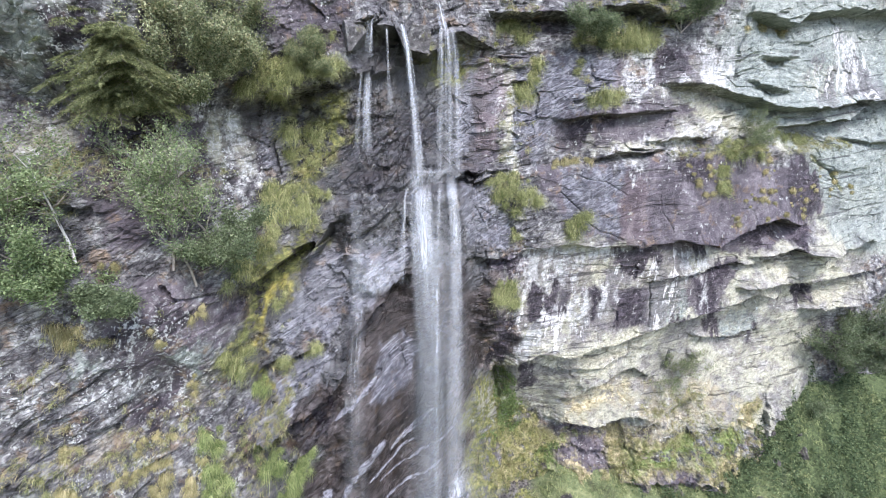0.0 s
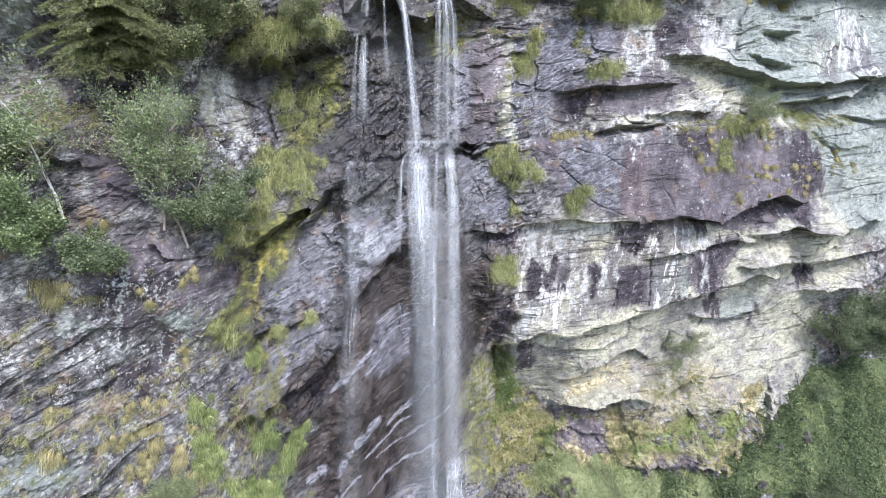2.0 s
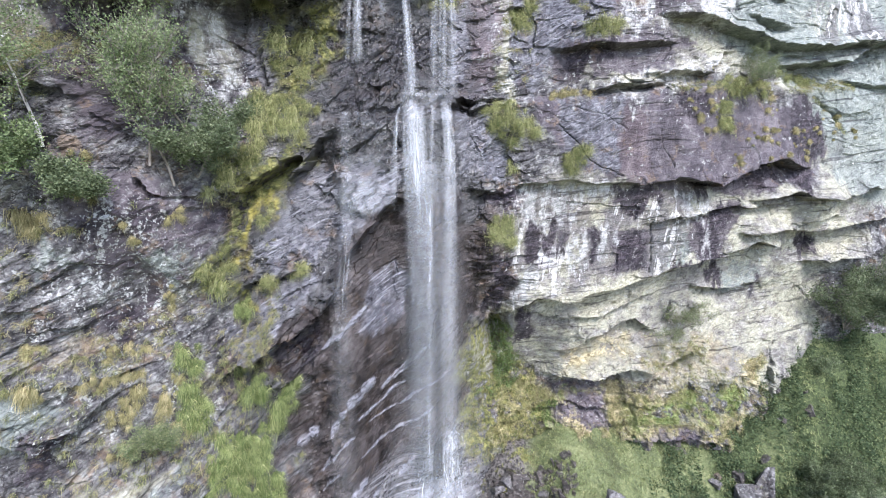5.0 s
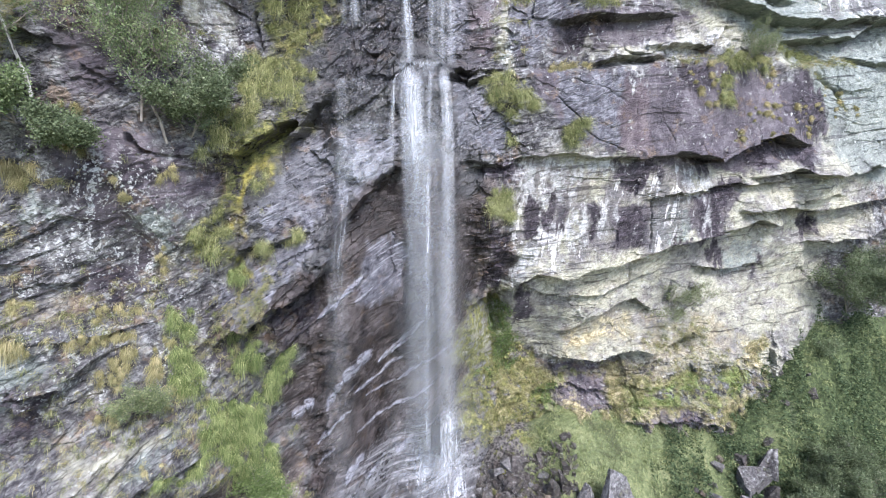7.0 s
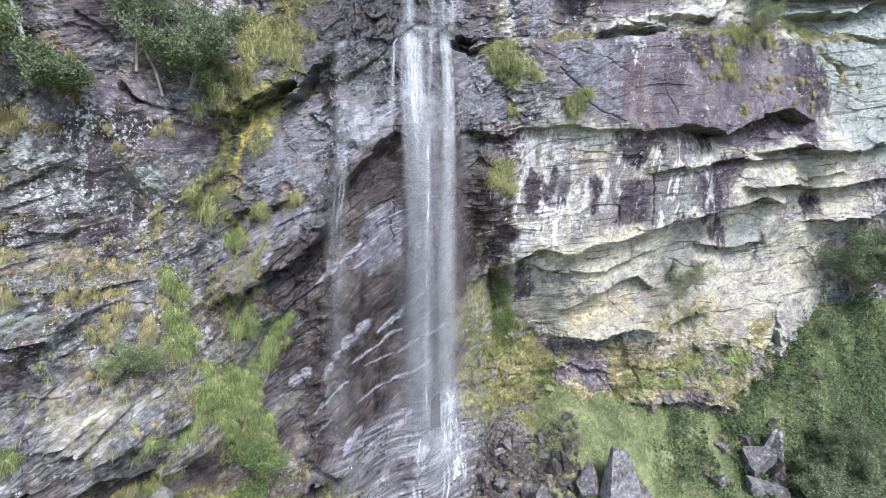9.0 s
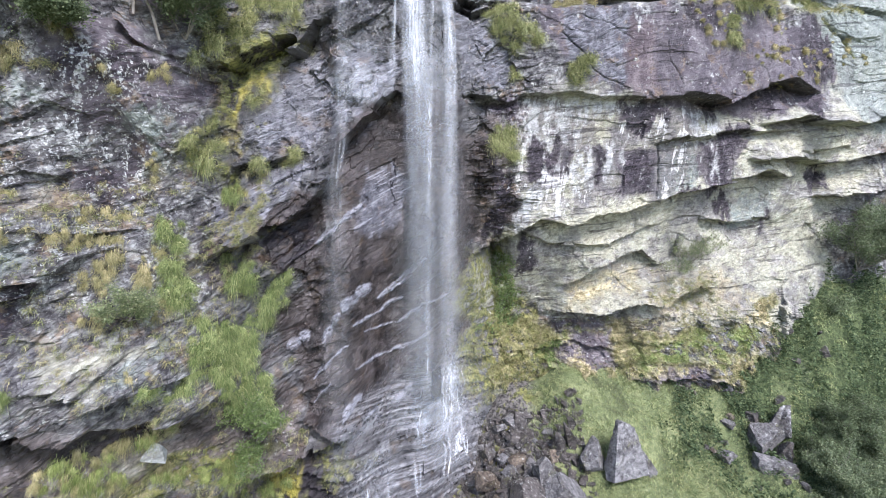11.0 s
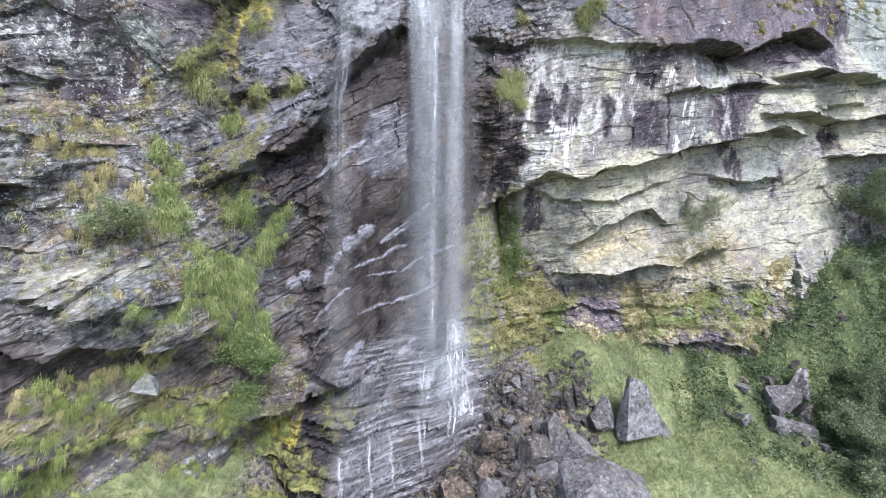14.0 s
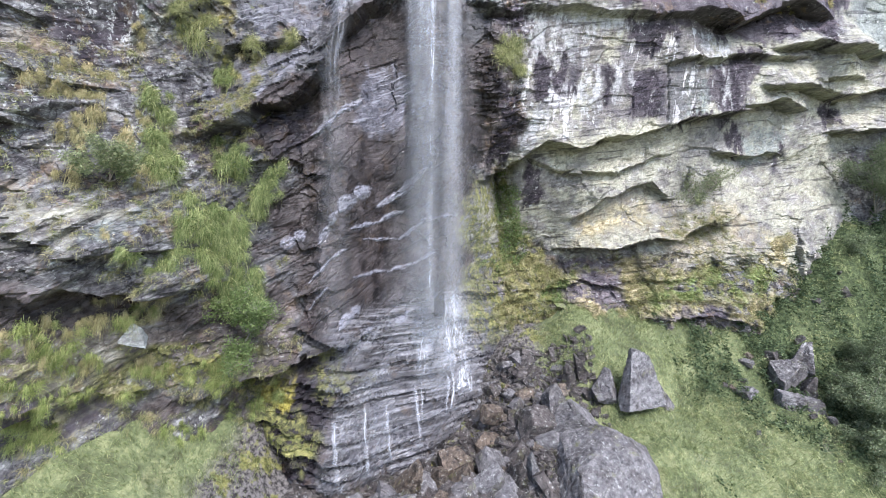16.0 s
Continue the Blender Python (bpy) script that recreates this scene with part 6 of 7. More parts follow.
    keep = (y < foot + 0.4) & (rough(x * 0.7, y * 0.7, 3, 315) + 0.2 * (x - 11.3) + 0.10 * (y - 14.5) + rng.normal(0, 0.35, len(x)) > 0.05) & (rough(x * 1.3, y * 1.3, 3, 318) + rng.normal(0, 0.12, len(x)) > -0.28)
    x, y = x[keep], y[keep]
    n = len(x)
    clump = rough(x * 1.9, y * 1.9, 3, 316)
    at = np.stack([x, y, ground_z(x, y) + rng.uniform(0.05, 0.25, n) + 0.4 * np.clip(clump, -0.3, 1)], -1)
    ways = np.stack([rng.normal(0, 1, n), rng.normal(-0.4, 1, n), rng.normal(-0.1, 0.4, n)], -1)
    v, f = leaves(at, ways, rng.uniform(0.05, 0.13, n), 317, 0.55)
    tagged(mesh_of("herb_leaves", v, f, HERB), "broad dark green herbs covering the slope", "herbs", kind="stuff")


def make_cushions():
    """Round yellow-green cushions on the dark slab."""
    first = tuft_mesh("cushion_plant", STRAW, 260, 0.11, 371, 0.9, 1.0, 1.8)
    tagged(first, "small yellow-green cushion plant on bare dark rock", "cushion plant", "cushion plants on the slab")
    rng = np.random.default_rng(373)
    spots = [(9.13, 15.12), (10.02, 15.31), (9.59, 14.52), (9.02, 14.87), (11.77, 15.30), (11.82, 14.95), (11.45, 14.36), (11.04, 14.16),
             (11.87, 14.41), (12.78, 14.10), (13.29, 13.75), (13.58, 13.40), (13.89, 14.45), (12.27, 13.51), (11.77, 13.41), (10.48, 13.62), (14.80, 14.30), (15.80, 14.40), (8.48, 15.46)]
    done = 0
    for x, z in spots:
        for _ in range(4):
            px, pz = x + rng.normal(0, 0.14), z + rng.normal(0, 0.26)
            place = on_cliff(np.array([px]), np.array([pz]))[0]
            m = Matrix.Translation(place) @ Euler((rng.uniform(-0.2, 0.2), rng.uniform(-0.4, 0.4), 0)).to_matrix().to_4x4() @ Matrix.Scale(rng.choice([0.5, 0.8, 1.2]), 4)
            if done == 0:
                first.matrix_world = m
            else:
                copy_thing(first, m)
            done += 1


def make_ledge_grass():
    """Small tufts wherever a ledge is flat enough to hold soil."""
    rng = np.random.default_rng(351)
    x, z = rng.uniform(-9.2, 16, 70000), rng.uniform(1.4, 20.6, 70000)
    keep = (cover("growth", x, z) > 0.5) & (cover("bare", x, z) < 0.4)
    x, z = x[keep], z[keep]
    flat = (cliff_y(x, z + 0.07) - cliff_y(x, z - 0.05)) / 0.12
    keep = (flat > 0.75) & (rough(x * 0.8, z * 0.8, 3, 353) + rng.normal(0, 0.25, len(x)) > -0.2)
    x, z = x[keep], z[keep]
    for name, material, some, label in (
        ("ledge_grass", GRASS, slice(0, None, 2), "small green tufts on every ledge of the cliff"),
        ("dry_ledge_grass", STRAW, slice(1, None, 2), "small straw-coloured tufts on the ledges of the cliff"),
    ):
        tx, tz = x[some], z[some]
        per = 34
        n = len(tx) * per
        size = np.repeat(rng.uniform(0.6, 1.5, len(tx)), per)
        roots = np.repeat(on_cliff(tx, tz, 0.0), per, 0) + rng.normal(0, 0.035, (n, 3))
        heads = np.stack([rng.normal(0, 0.7, n), -np.abs(rng.normal(0.7, 0.3, n)), rng.normal(0.7, 0.4, n)], -1)
        v, f = blades(roots, heads, size * rng.uniform(0.07, 0.2, n), rng.uniform(0.006, 0.011, n), rng.uniform(0.6, 1.4, n), 355, 2)
        tagged(mesh_of(name, v, f, material), label, "grass", kind="stuff")


def grow(base, lead, length, radius, depth, rng, limbs, tips, bend=0.25, forks=4, lift=0.15):
    """One stem and what grows from it."""
    steps = 6
    p, way = np.array(base, float), np.array(lead, float)
    way /= np.linalg.norm(way)
    path = [(p.copy(), radius)]
    for k in range(1, steps + 1):
        way = way + rng.normal(0, bend, 3) * 0.5 + np.array([0, 0, lift * 0.3])
        way /= np.linalg.norm(way)
        p = p + way * length / steps
        path.append((p.copy(), radius * (1 - 0.8 * k / steps)))
        if depth == 0:
            tips.append((p.copy(), way.copy()))
        elif k > 1:
            for _ in range(forks if k > 2 else forks // 2):
                a = rng.uniform(0, 2 * math.pi)
                out = np.array([math.cos(a), math.sin(a), rng.uniform(-0.1, 0.6)]) + way * 0.5
                grow(p, out, length * rng.uniform(0.28, 0.5), radius * 0.4, depth - 1, rng, limbs, tips, bend, max(2, forks - 1), lift)
    limbs.append((path, depth))


def small_tree(name, base, lead, height, seed, leaf, leaf_size, per_tip, label, category="tree", forks=3, depth=2, radius=0.035, lift=0.15, stems=1, spread=0.12, wood=None):
    """A tree or bush: stems with limbs, and a crown of single leaves round the twig ends."""
    rng = np.random.default_rng(seed)
    thing = new(name)
    thing.location = base
    all_tips = []
    for s in range(stems):
        limbs, tips = [], []
        way = np.array(lead, float) + (rng.normal(0, spread, 3) if s or stems > 1 else 0)
        grow((0, 0, 0), way, height * rng.uniform(0.75, 1.0), radius, depth, rng, limbs, tips, 0.25, forks, lift)
        v, f = tubes([limbs[-1][0]], 7)
        trunk = part("trunk" if stems == 1 else "stem", mesh_of("trunk", v, f, wood or BARK), thing)
        bunch = []
        for path, level in limbs[:-1]:
            bunch.append(path)
            if level == depth - 1:
                v, f = tubes(bunch, 4)
                part("limb", mesh_of("limb", v, f, BARK), trunk)
                bunch = []
        all_tips += tips
    tips = np.array([t for t, _ in all_tips])
    ways = np.array([w for _, w in all_tips])
    pick = np.repeat(np.arange(len(tips)), per_tip)
    n = len(pick)
    at = tips[pick] + rng.normal(0, leaf_size * 1.5, (n, 3)) - ways[pick] * rng.uniform(0, 3.0, (n, 1)) * leaf_size
    v, f = leaves(at, ways[pick] + rng.normal(0, 0.8, (n, 3)) + np.array([0, 0, -0.4]), leaf_size * rng.uniform(0.6, 1.3, n), seed)
    part("crown", mesh_of("crown", v, f, leaf), thing)
    return tagged(thing, label, category)


def spruce(base, lead, height, seed, label):
    """A crooked spruce with drooping boughs of needles."""
    rng = np.random.default_rng(seed)
    thing = new("spruce_tree")
    thing.location = base
    lead = np.array(lead, float) / np.linalg.norm(lead)
    stem = [(lead * height * k / 8 + rng.normal(0, 0.03, 3), 0.07 * (1 - 0.85 * k / 8)) for k in range(9)]
    v, f = tubes([stem], 7)
    part("trunk", mesh_of("trunk", v, f, BARK), thing)
    boughs, roots, heads = [], [], []
    for k in range(90):
        s = rng.uniform(0.02, 1.0)
        a = rng.uniform(0, 2 * math.pi)
        reach = (0.85 * (1.1 - s) + 0.25) * rng.uniform(0.5, 1.2)
        out = np.array([math.cos(a), math.sin(a) * 0.8 - 0.2, 0.15])
        path = [(lead * height * s + out * reach * u + np.array([0, 0, -0.55 * reach * u * u]), 0.010 * (1 - 0.8 * u)) for u in np.linspace(0, 1, 7)]
        boughs.append(path)
        for q in range(90):
            u = rng.uniform(0.15, 1)
            p = lead * height * s + out * reach * u + np.array([0, 0, -0.55 * reach * u * u])
            twig = out * 0.7 + np.array([-out[1], out[0], 0]) * rng.choice([-1, 1]) * 0.8 + np.array([0, 0, -0.5])
            for w in np.linspace(0.02, 0.24, 8):
                roots.append(p + twig * w)
                heads.append(twig + rng.normal(0, 0.8, 3))
    for path in boughs:
        v, f = tubes([path], 4)
        part("bough", mesh_of("bough", v, f, BARK), thing)
    n = len(roots)
    v, f = blades(np.array(roots), np.array(heads), rng.uniform(0.035, 0.075, n), np.full(n, 0.012), np.full(n, 0.2), seed, 1)
    part("crown", mesh_of("crown", v, f, SPRUCE), thing)
    return tagged(thing, label, "tree")


def rooted(x, z, out=0.05):
    return tuple(on_cliff(np.array([x]), np.array([z]), out)[0])


def make_trees():
    small_tree("birch_tree", rooted(-7.70, 13.80, 0.15), (-0.1, -0.12, 1), 2.7, 401, BIRCH, 0.05, 3, "young birch with a thin pale trunk on a rock ledge", forks=3, wood=PALE_BARK)
    small_tree("alder_tree", rooted(-5.80, 12.95), (0.14, -0.1, 1), 3.6, 402, BIRCH, 0.05, 3, "slender young alder with an open crown on a ledge", forks=5, lift=0.4)
    small_tree("alder_tree", rooted(-6.15, 13.40), (0.14, -0.12, 1), 2.7, 407, BIRCH, 0.05, 3, "small young alder with sparse leaves on a ledge", forks=4, lift=0.4)
    small_tree("alder_tree", rooted(-5.50, 13.55), (0.12, -0.12, 1), 2.4, 408, BIRCH, 0.05, 3, "thin young alder against pale streaked rock", forks=4, lift=0.4)
    small_tree("willow_bush", rooted(-5.52, 13.09), (0.1, -0.6, 0.8), 1.5, 403, WILLOW, 0.052, 7, "grey-green willow bush at the foot of a ledge", "bush", 3, stems=4, spread=0.4, radius=0.02)
    small_tree("birch_bush", rooted(-8.45, 13.90), (-0.1, -0.3, 1), 2.0, 404, BIRCH, 0.05, 4, "leafy green birch bush on a ledge", "bush", 4, stems=3, spread=0.4, radius=0.02)
    small_tree("birch_bush", rooted(-7.60, 13.30), (0.1, -0.5, 0.6), 1.3, 405, BIRCH, 0.052, 7, "low green bush spilling over a mossy ledge", "bush", 3, stems=4, spread=0.5, radius=0.02)
    small_tree("willow_bush", rooted(-7.01, 12.90), (0.1, -0.7, 0.4), 0.9, 406, WILLOW, 0.052, 7, "low grey-green bush on a ledge over bare rock", "bush", 3, stems=4, spread=0.5, radius=0.02)
    spruce(rooted(-7.05, 16.9, 0.3), (-0.05, -0.25, 1), 2.9, 411, "dark drooping spruce clinging to the cliff edge")
    spruce(rooted(-6.75, 17.0, 0.25), (0.25, -0.5, 0.6), 2.0, 414, "small dark spruce leaning out from the cliff edge")
    for x, z, lead, height, seed, label in (
        (-6.3, 17.3, (-0.1, -0.35, 1), 2.0, 412, "dense dusky bush on the upper ledge"),
        (-5.9, 17.35, (0.1, -0.4, 1), 2.2, 413, "tall dusky bush with a brownish tinge on the upper ledge"),
        (-5.45, 17.5, (0.1, -0.4, 1), 2.0, 415, "dusky leafy bush behind hanging grass"),
        (-6.1, 17.2, (0.0, -0.7, 0.25), 1.2, 416, "low dusky bush spilling over the rock edge"),
        (-5.2, 17.7, (0.3, -0.5, 0.5), 1.1, 417, "low dusky bush beside hanging grass"),
    ):
        small_tree("dusky_bush", rooted(x, z), lead, height, seed, DUSKY, 0.05, 7, label, "bush", 4, stems=4, spread=0.4, radius=0.022)
    small_tree("heath_bush", rooted(-3.2, 18.1), (0.1, -0.6, 0.6), 0.7, 418, DUSKY, 0.035, 6, "small dark-leaved shrub among hanging grass", "bush", 3, stems=5, spread=0.6, radius=0.012)
    small_tree("willow_bush", rooted(17.46, 6.15), (0, -0.4, 0.9), 2.9, 421, WILLOW, 0.065, 10, "dark grey-green bush against the pale cliff foot", "bush", 3, stems=9, spread=0.7, radius=0.03)
    small_tree("willow_bush", rooted(9.66, 6.45), (0, -0.5, 1), 1.5, 422, FEATHERY, 0.038, 3, "grey-green bush growing from the pale rock", "bush", 3, stems=4, spread=0.5, radius=0.025)
    small_tree("willow_bush", rooted(7.80, 19.60), (0, -0.4, 1), 1.8, 423, WILLOW, 0.052, 7, "olive bush on the upper rim", "bush", 4, stems=4, spread=0.5, radius=0.025)
    small_tree("willow_bush", rooted(10.76, 15.90), (0.2, -0.5, 0.5), 1.2, 426, FEATHERY, 0.038, 3, "thin olive bush on a narrow ledge", "bush", 3, stems=4, spread=0.6, radius=0.015)
    small_tree("willow_bush", rooted(4.60, 19.40), (0.2, -0.5, 0.6), 1.3, 427, WILLOW, 0.052, 7, "low olive bush on the upper ledge", "bush", 3, stems=4, spread=0.6, radius=0.015)
    small_tree("rowan_bush", rooted(-4.36, 3.78), (0.3, -0.6, 0.35), 1.1, 424, ROWAN, 0.05, 4, "broad-leaved green bush over a dark hollow", "bush", 3, stems=4, spread=0.5, radius=0.02)
    small_tree("willow_bush", rooted(-6.24, 7.25), (0.1, -0.5, 0.6), 0.75, 425, FEATHERY, 0.036, 3, "small feathery green bush on a boulder ledge", "bush", 3, stems=5, spread=0.7, radius=0.012)
    for x, y, size, seed in ((14.6, 13.3, 1.9, 431), (16.4, 14.0, 2.0, 432), (13.9, 12.2, 1.5, 433), (15.4, 15.2, 1.7, 434), (14.4, 14.5, 1.5, 435)):
        z = float(ground_z(x, y)[0])
        small_tree("willow_bush", (x, y, z), (0, -0.2, 0.8), size, seed, WILLOW, 0.06, 9, "large blue-green willow bush on the grassy slope", "bush", 3, stems=9, spread=1.0, radius=0.025, lift=0.05)


make_tufts()
make_turf()
make_ledge_grass()
make_cushions()
make_trees()

# ---- water ----


def curtain(path, widths, dense, seed, folds=0.04, columns=15, rows=60, mist=(0.1, 0.1), begin=0.12):
    """A hanging sheet of water along a path of (x, y, z), folded in depth."""
    path, widths, dense = np.array(path, float), np.array(widths, float), np.array(dense, float)
    along_it = np.r_[0, np.cumsum(np.linalg.norm(np.diff(path, axis=0), axis=1))]
    s = np.linspace(0, along_it[-1], rows)
    mid = np.stack([np.interp(s, along_it, path[:, k]) for k in range(3)], -1)
    w, d = np.interp(s, along_it, widths), np.interp(s, along_it, dense)
    u = np.linspace(-1, 1, columns)
    S, U = np.meshgrid(s, u, indexing="ij")
    x = mid[:, 0][:, None] + U * w[:, None] * 0.5 + 0.02 * grain(S * 1.5, U * 2, seed)
    y = mid[:, 1][:, None] - folds * (np.cos(U * 1.5) + 0.6 * grain(U * 4, S * 0.8, seed + 3))
    z = mid[:, 2][:, None] + 0 * U
    fade = (1 - U**2) ** 1.3 * ramp(-0.02, begin, S) * ramp(-0.05, 0.25, along_it[-1] - S)
    masks = {"across": U * w[:, None] * 0.5 + seed, "down": S, "dense": fade * d[:, None], "mist": np.interp(S / along_it[-1], np.linspace(0, 1, len(mist)), mist), "layer": np.full(S.shape, seed * 1.7)}
    return np.stack([x, y, z], -1).reshape(-1, 3), masks, columns, rows


def water_part(name, fall, path, widths, dense, seed, **kw):
    verts, masks, columns, rows = curtain(path, widths, dense, seed, **kw)
    return part(name, sheet(name, verts, columns, rows, WATER, masks), fall)


def fronts(x, z, dx, dz, margin):
    """How far forward water has to be to clear the rock about each place."""
    px = np.repeat(np.repeat(np.asarray(x, float)[:, None, None], len(dx), 1) + np.array(dx)[None, :, None], len(dz), 2)
    pz = np.repeat(np.repeat(np.asarray(z, float)[:, None, None], len(dx), 1), len(dz), 2) + np.array(dz)[None, None]
    return cliff_y(px.ravel(), pz.ravel()).reshape(len(x), -1).min(1) - margin


def front(x, z, margin=0.12):
    return float(fronts([x], [z], (-0.35, -0.2, 0, 0.2, 0.35), (-0.1, 0, 0.1), margin)[0])


def drop(points, margin=0.12, step=0.3):
    """A fall through (x, z) points that leaves the rock and never goes back in."""
    points = np.array(points, float)
    zs = np.arange(points[0, 1], points[-1, 1], -step)
    xs = np.interp(-zs, -points[:, 1], points[:, 0])
    path, y = [], 99.0
    for x, z, near in zip(xs, zs, fronts(xs, zs, (-0.35, -0.2, 0, 0.2, 0.35), (-0.1, 0, 0.1), margin)):
        y = min(y - 0.012, near)
        path.append((x, y, z))
    return path


def falling(name, fall, points, widths, dense, seed, margin=0.12, **kw):
    path = drop(points, margin)
    n = np.linspace(0, 1, len(path))
    w = np.interp(n, np.linspace(0, 1, len(widths)), widths)
    d = np.interp(n, np.linspace(0, 1, len(dense)), dense)
    return water_part(name, fall, path, w, d, seed, **kw)


def drape(name, fall, x0, x1, wide0, wide1, z0, z1, dense, seed, columns=70, rows=90):
    """Water that runs down over the steps of the rock."""
    t, u = np.meshgrid(np.linspace(0, 1, rows), np.linspace(-1, 1, columns), indexing="ij")
    wide = wide0 + (wide1 - wide0) * t
    x = x0 + (x1 - x0) * t + u * wide * 0.5 + 0.03 * rough(t * 9, u * 3, 3, seed)
    z = z0 + (z1 - z0) * t
    y = np.minimum(cliff_y(x, z), cliff_y(x, z + 0.05)) - 0.035
    fade = np.clip(1.3 * (1 - np.abs(u) ** 1.8), 0, 1) * ramp(0, 0.08, t) * ramp(1.0, 0.86, t)
    patch = np.clip(0.45 + 1.1 * rough(x * 2.2, z * 1.6, 3, seed + 7), 0, 1.3)
    masks = {"across": u * wide * 0.8 + 0.12 * rough(x * 3, z * 3, 3, seed + 2) + seed, "down": (z0 - z) * 1.6, "dense": fade * dense * patch, "mist": np.zeros(t.shape), "layer": np.full(t.shape, seed * 1.7)}
    return part(name, sheet(name, np.stack([x, y, z], -1).reshape(-1, 3), columns, rows, WATER, masks), fall)


def make_falls():
    fall = tagged(new("waterfall"), "white waterfall in three jets joining one veil down dark wet rock", "waterfall")
    rng = np.random.default_rng(53)
    for points, spread0, spread1, dense, count in (
        ([(-1.82, 19.2), (-1.88, 18.6), (-1.95, 18.0)], 0.12, 0.2, 0.42, 3),
        ([(-2.02, 18.0), (-2.1, 17.2), (-2.15, 15.8)], 0.25, 0.42, 0.2, 6),
        ([(-1.1, 19.2), (-0.97, 18.7), (-0.8, 17.2), (-0.66, 14.9)], 0.10, 0.3, 0.45, 5),
        ([(0.1, 19.35), (0.16, 18.6), (0.18, 17.0), (0.18, 14.9)], 0.4, 0.8, 0.26, 11),
    ):
        for k in range(count):
            u = rng.uniform(-0.5, 0.5)
            line = [(x + u * (spread0 + (spread1 - spread0) * j / (len(points) - 1)), z) for j, (x, z) in enumerate(points)]
            wide = rng.uniform(0.05, 0.11)
            falling("jet", fall, line, [wide, wide * 1.2, wide * 1.8], [dense * rng.uniform(0.7, 1.3), dense, dense * 0.55], 200 + rng.integers(90), rng.uniform(0.08, 0.2), columns=5)
    falling("jet", fall, [(0.12, 19.3), (0.16, 18.6), (0.18, 17.0), (0.18, 14.8)], [0.35, 0.5, 0.65, 0.8], [0.28, 0.16, 0.14, 0.16], 11, 0.22, mist=(0.2, 0.7))
    falling("jet", fall, [(-1.1, 19.2), (-0.97, 18.7), (-0.8, 17.2), (-0.66, 14.8)], [0.15, 0.2, 0.3, 0.6], [0.45, 0.3, 0.22, 0.22], 7, 0.22, mist=(0.2, 0.7))
    falling("trickle", fall, [(-1.46, 19.1), (-1.45, 18.1), (-1.4, 17.0)], [0.08, 0.12, 0.2], [0.9, 0.6, 0.1], 15)
    falling("trickle", fall, [(-1.98, 17.9), (-2.1, 16.6), (-2.15, 15.6)], [0.2, 0.3, 0.3], [0.6, 0.4, 0.1], 17)
    falling("trickle", fall, [(-0.15, 20.1), (-0.05, 19.6), (0.05, 19.2)], [0.2, 0.25, 0.3], [1, 1, 1], 16, 0.05)
    falling("trickle", fall, [(-1.05, 14.9), (-1.15, 13.6), (-1.2, 12.2)], [0.1, 0.14, 0.3], [0.4, 0.35, 0.1], 18, 0.06)
    for k in range(3):
        o = 0.06 + 0.1 * k
        falling("veil", fall, [(-0.62, 15.2), (-0.62, 13.8), (-0.5, 12.0), (-0.4, 8.0), (-0.38, 3.3)], [0.6, 0.85, 0.95, 1.05, 1.1, 1.2], [0.3, 0.5, 0.28, 0.15, 0.105, 0.085, 0.08, 0.08, 0.085], 21 + k, o, rows=120, columns=25, begin=0.9, mist=(0.05, 0.15, 0.35, 0.45))
        falling("veil", fall, [(0.22, 15.25), (0.36, 13.8), (0.4, 12.0), (0.38, 8.0), (0.4, 3.2)], [0.35, 0.4, 0.5, 0.65, 0.8, 1.0], [0.3, 0.36, 0.26, 0.19, 0.15, 0.125, 0.115, 0.115, 0.12], 31 + k, o, rows=120, columns=25, begin=0.9, mist=(0.05, 0.15, 0.35, 0.45))
    falling("spray", fall, [(-0.1, 13.4), (0.0, 10.0), (0.0, 2.6)], [1.3, 2.6, 3.8], [0.12, 0.16, 0.2], 37, 0.3, rows=90, columns=25, mist=(0.5, 0.85))
    falling("spray", fall, [(-0.25, 15.3), (-0.12, 13.5), (0.0, 11.0), (0.0, 7.0)], [0.9, 1.3, 1.6, 1.8], [0.1, 0.2, 0.15, 0.08], 38, 0.2, rows=90, columns=25, begin=1.2, mist=(0.2, 0.5, 0.7))
    falling("strand", fall, [(-0.1, 15.1), (-0.15, 13.0), (-0.2, 10.0), (-0.22, 3.4)], [0.12, 0.16, 0.2, 0.3], [0.3, 0.4, 0.35, 0.3], 39, 0.32, rows=90, columns=9, begin=1.0)
    for k in range(2):
        falling("side_veil", fall, [(-2.35, 14.6), (-2.35, 12.6), (-2.42, 9.0), (-2.5, 3.4)], [0.4, 0.5, 0.65, 0.9, 1.1], [0.06, 0.06, 0.06, 0.06, 0.05], 41 + k, 0.08 + 0.1 * k, rows=120, mist=(0.3, 0.7))
    for k, x in enumerate((-2.48, -2.36, -2.28)):
        falling("trickle", fall, [(x, 12.3 - 0.3 * k), (x - 0.02, 10.6), (x - 0.04, 8.2)], [0.04, 0.05, 0.1], [0.28, 0.25, 0.05], 45 + k, 0.06)
    # thin sheets sliding over the upper slab
    rng = np.random.default_rng(51)
    for k in range(10):
        x, z = rng.uniform(-2.5, -1.2), rng.uniform(12.6, 13.2)
        j = np.arange(10)
        path = np.stack([x - 0.05 * j, fronts(x - 0.05 * j, z - 0.09 * j, (0,), (0, 0.03), 0.03), z - 0.09 * j], -1)
        water_part("slide", fall, path, np.full(10, rng.uniform(0.1, 0.35)), np.full(10, rng.uniform(0.15, 0.4)), 140 + k, folds=0.01, rows=24, columns=7)
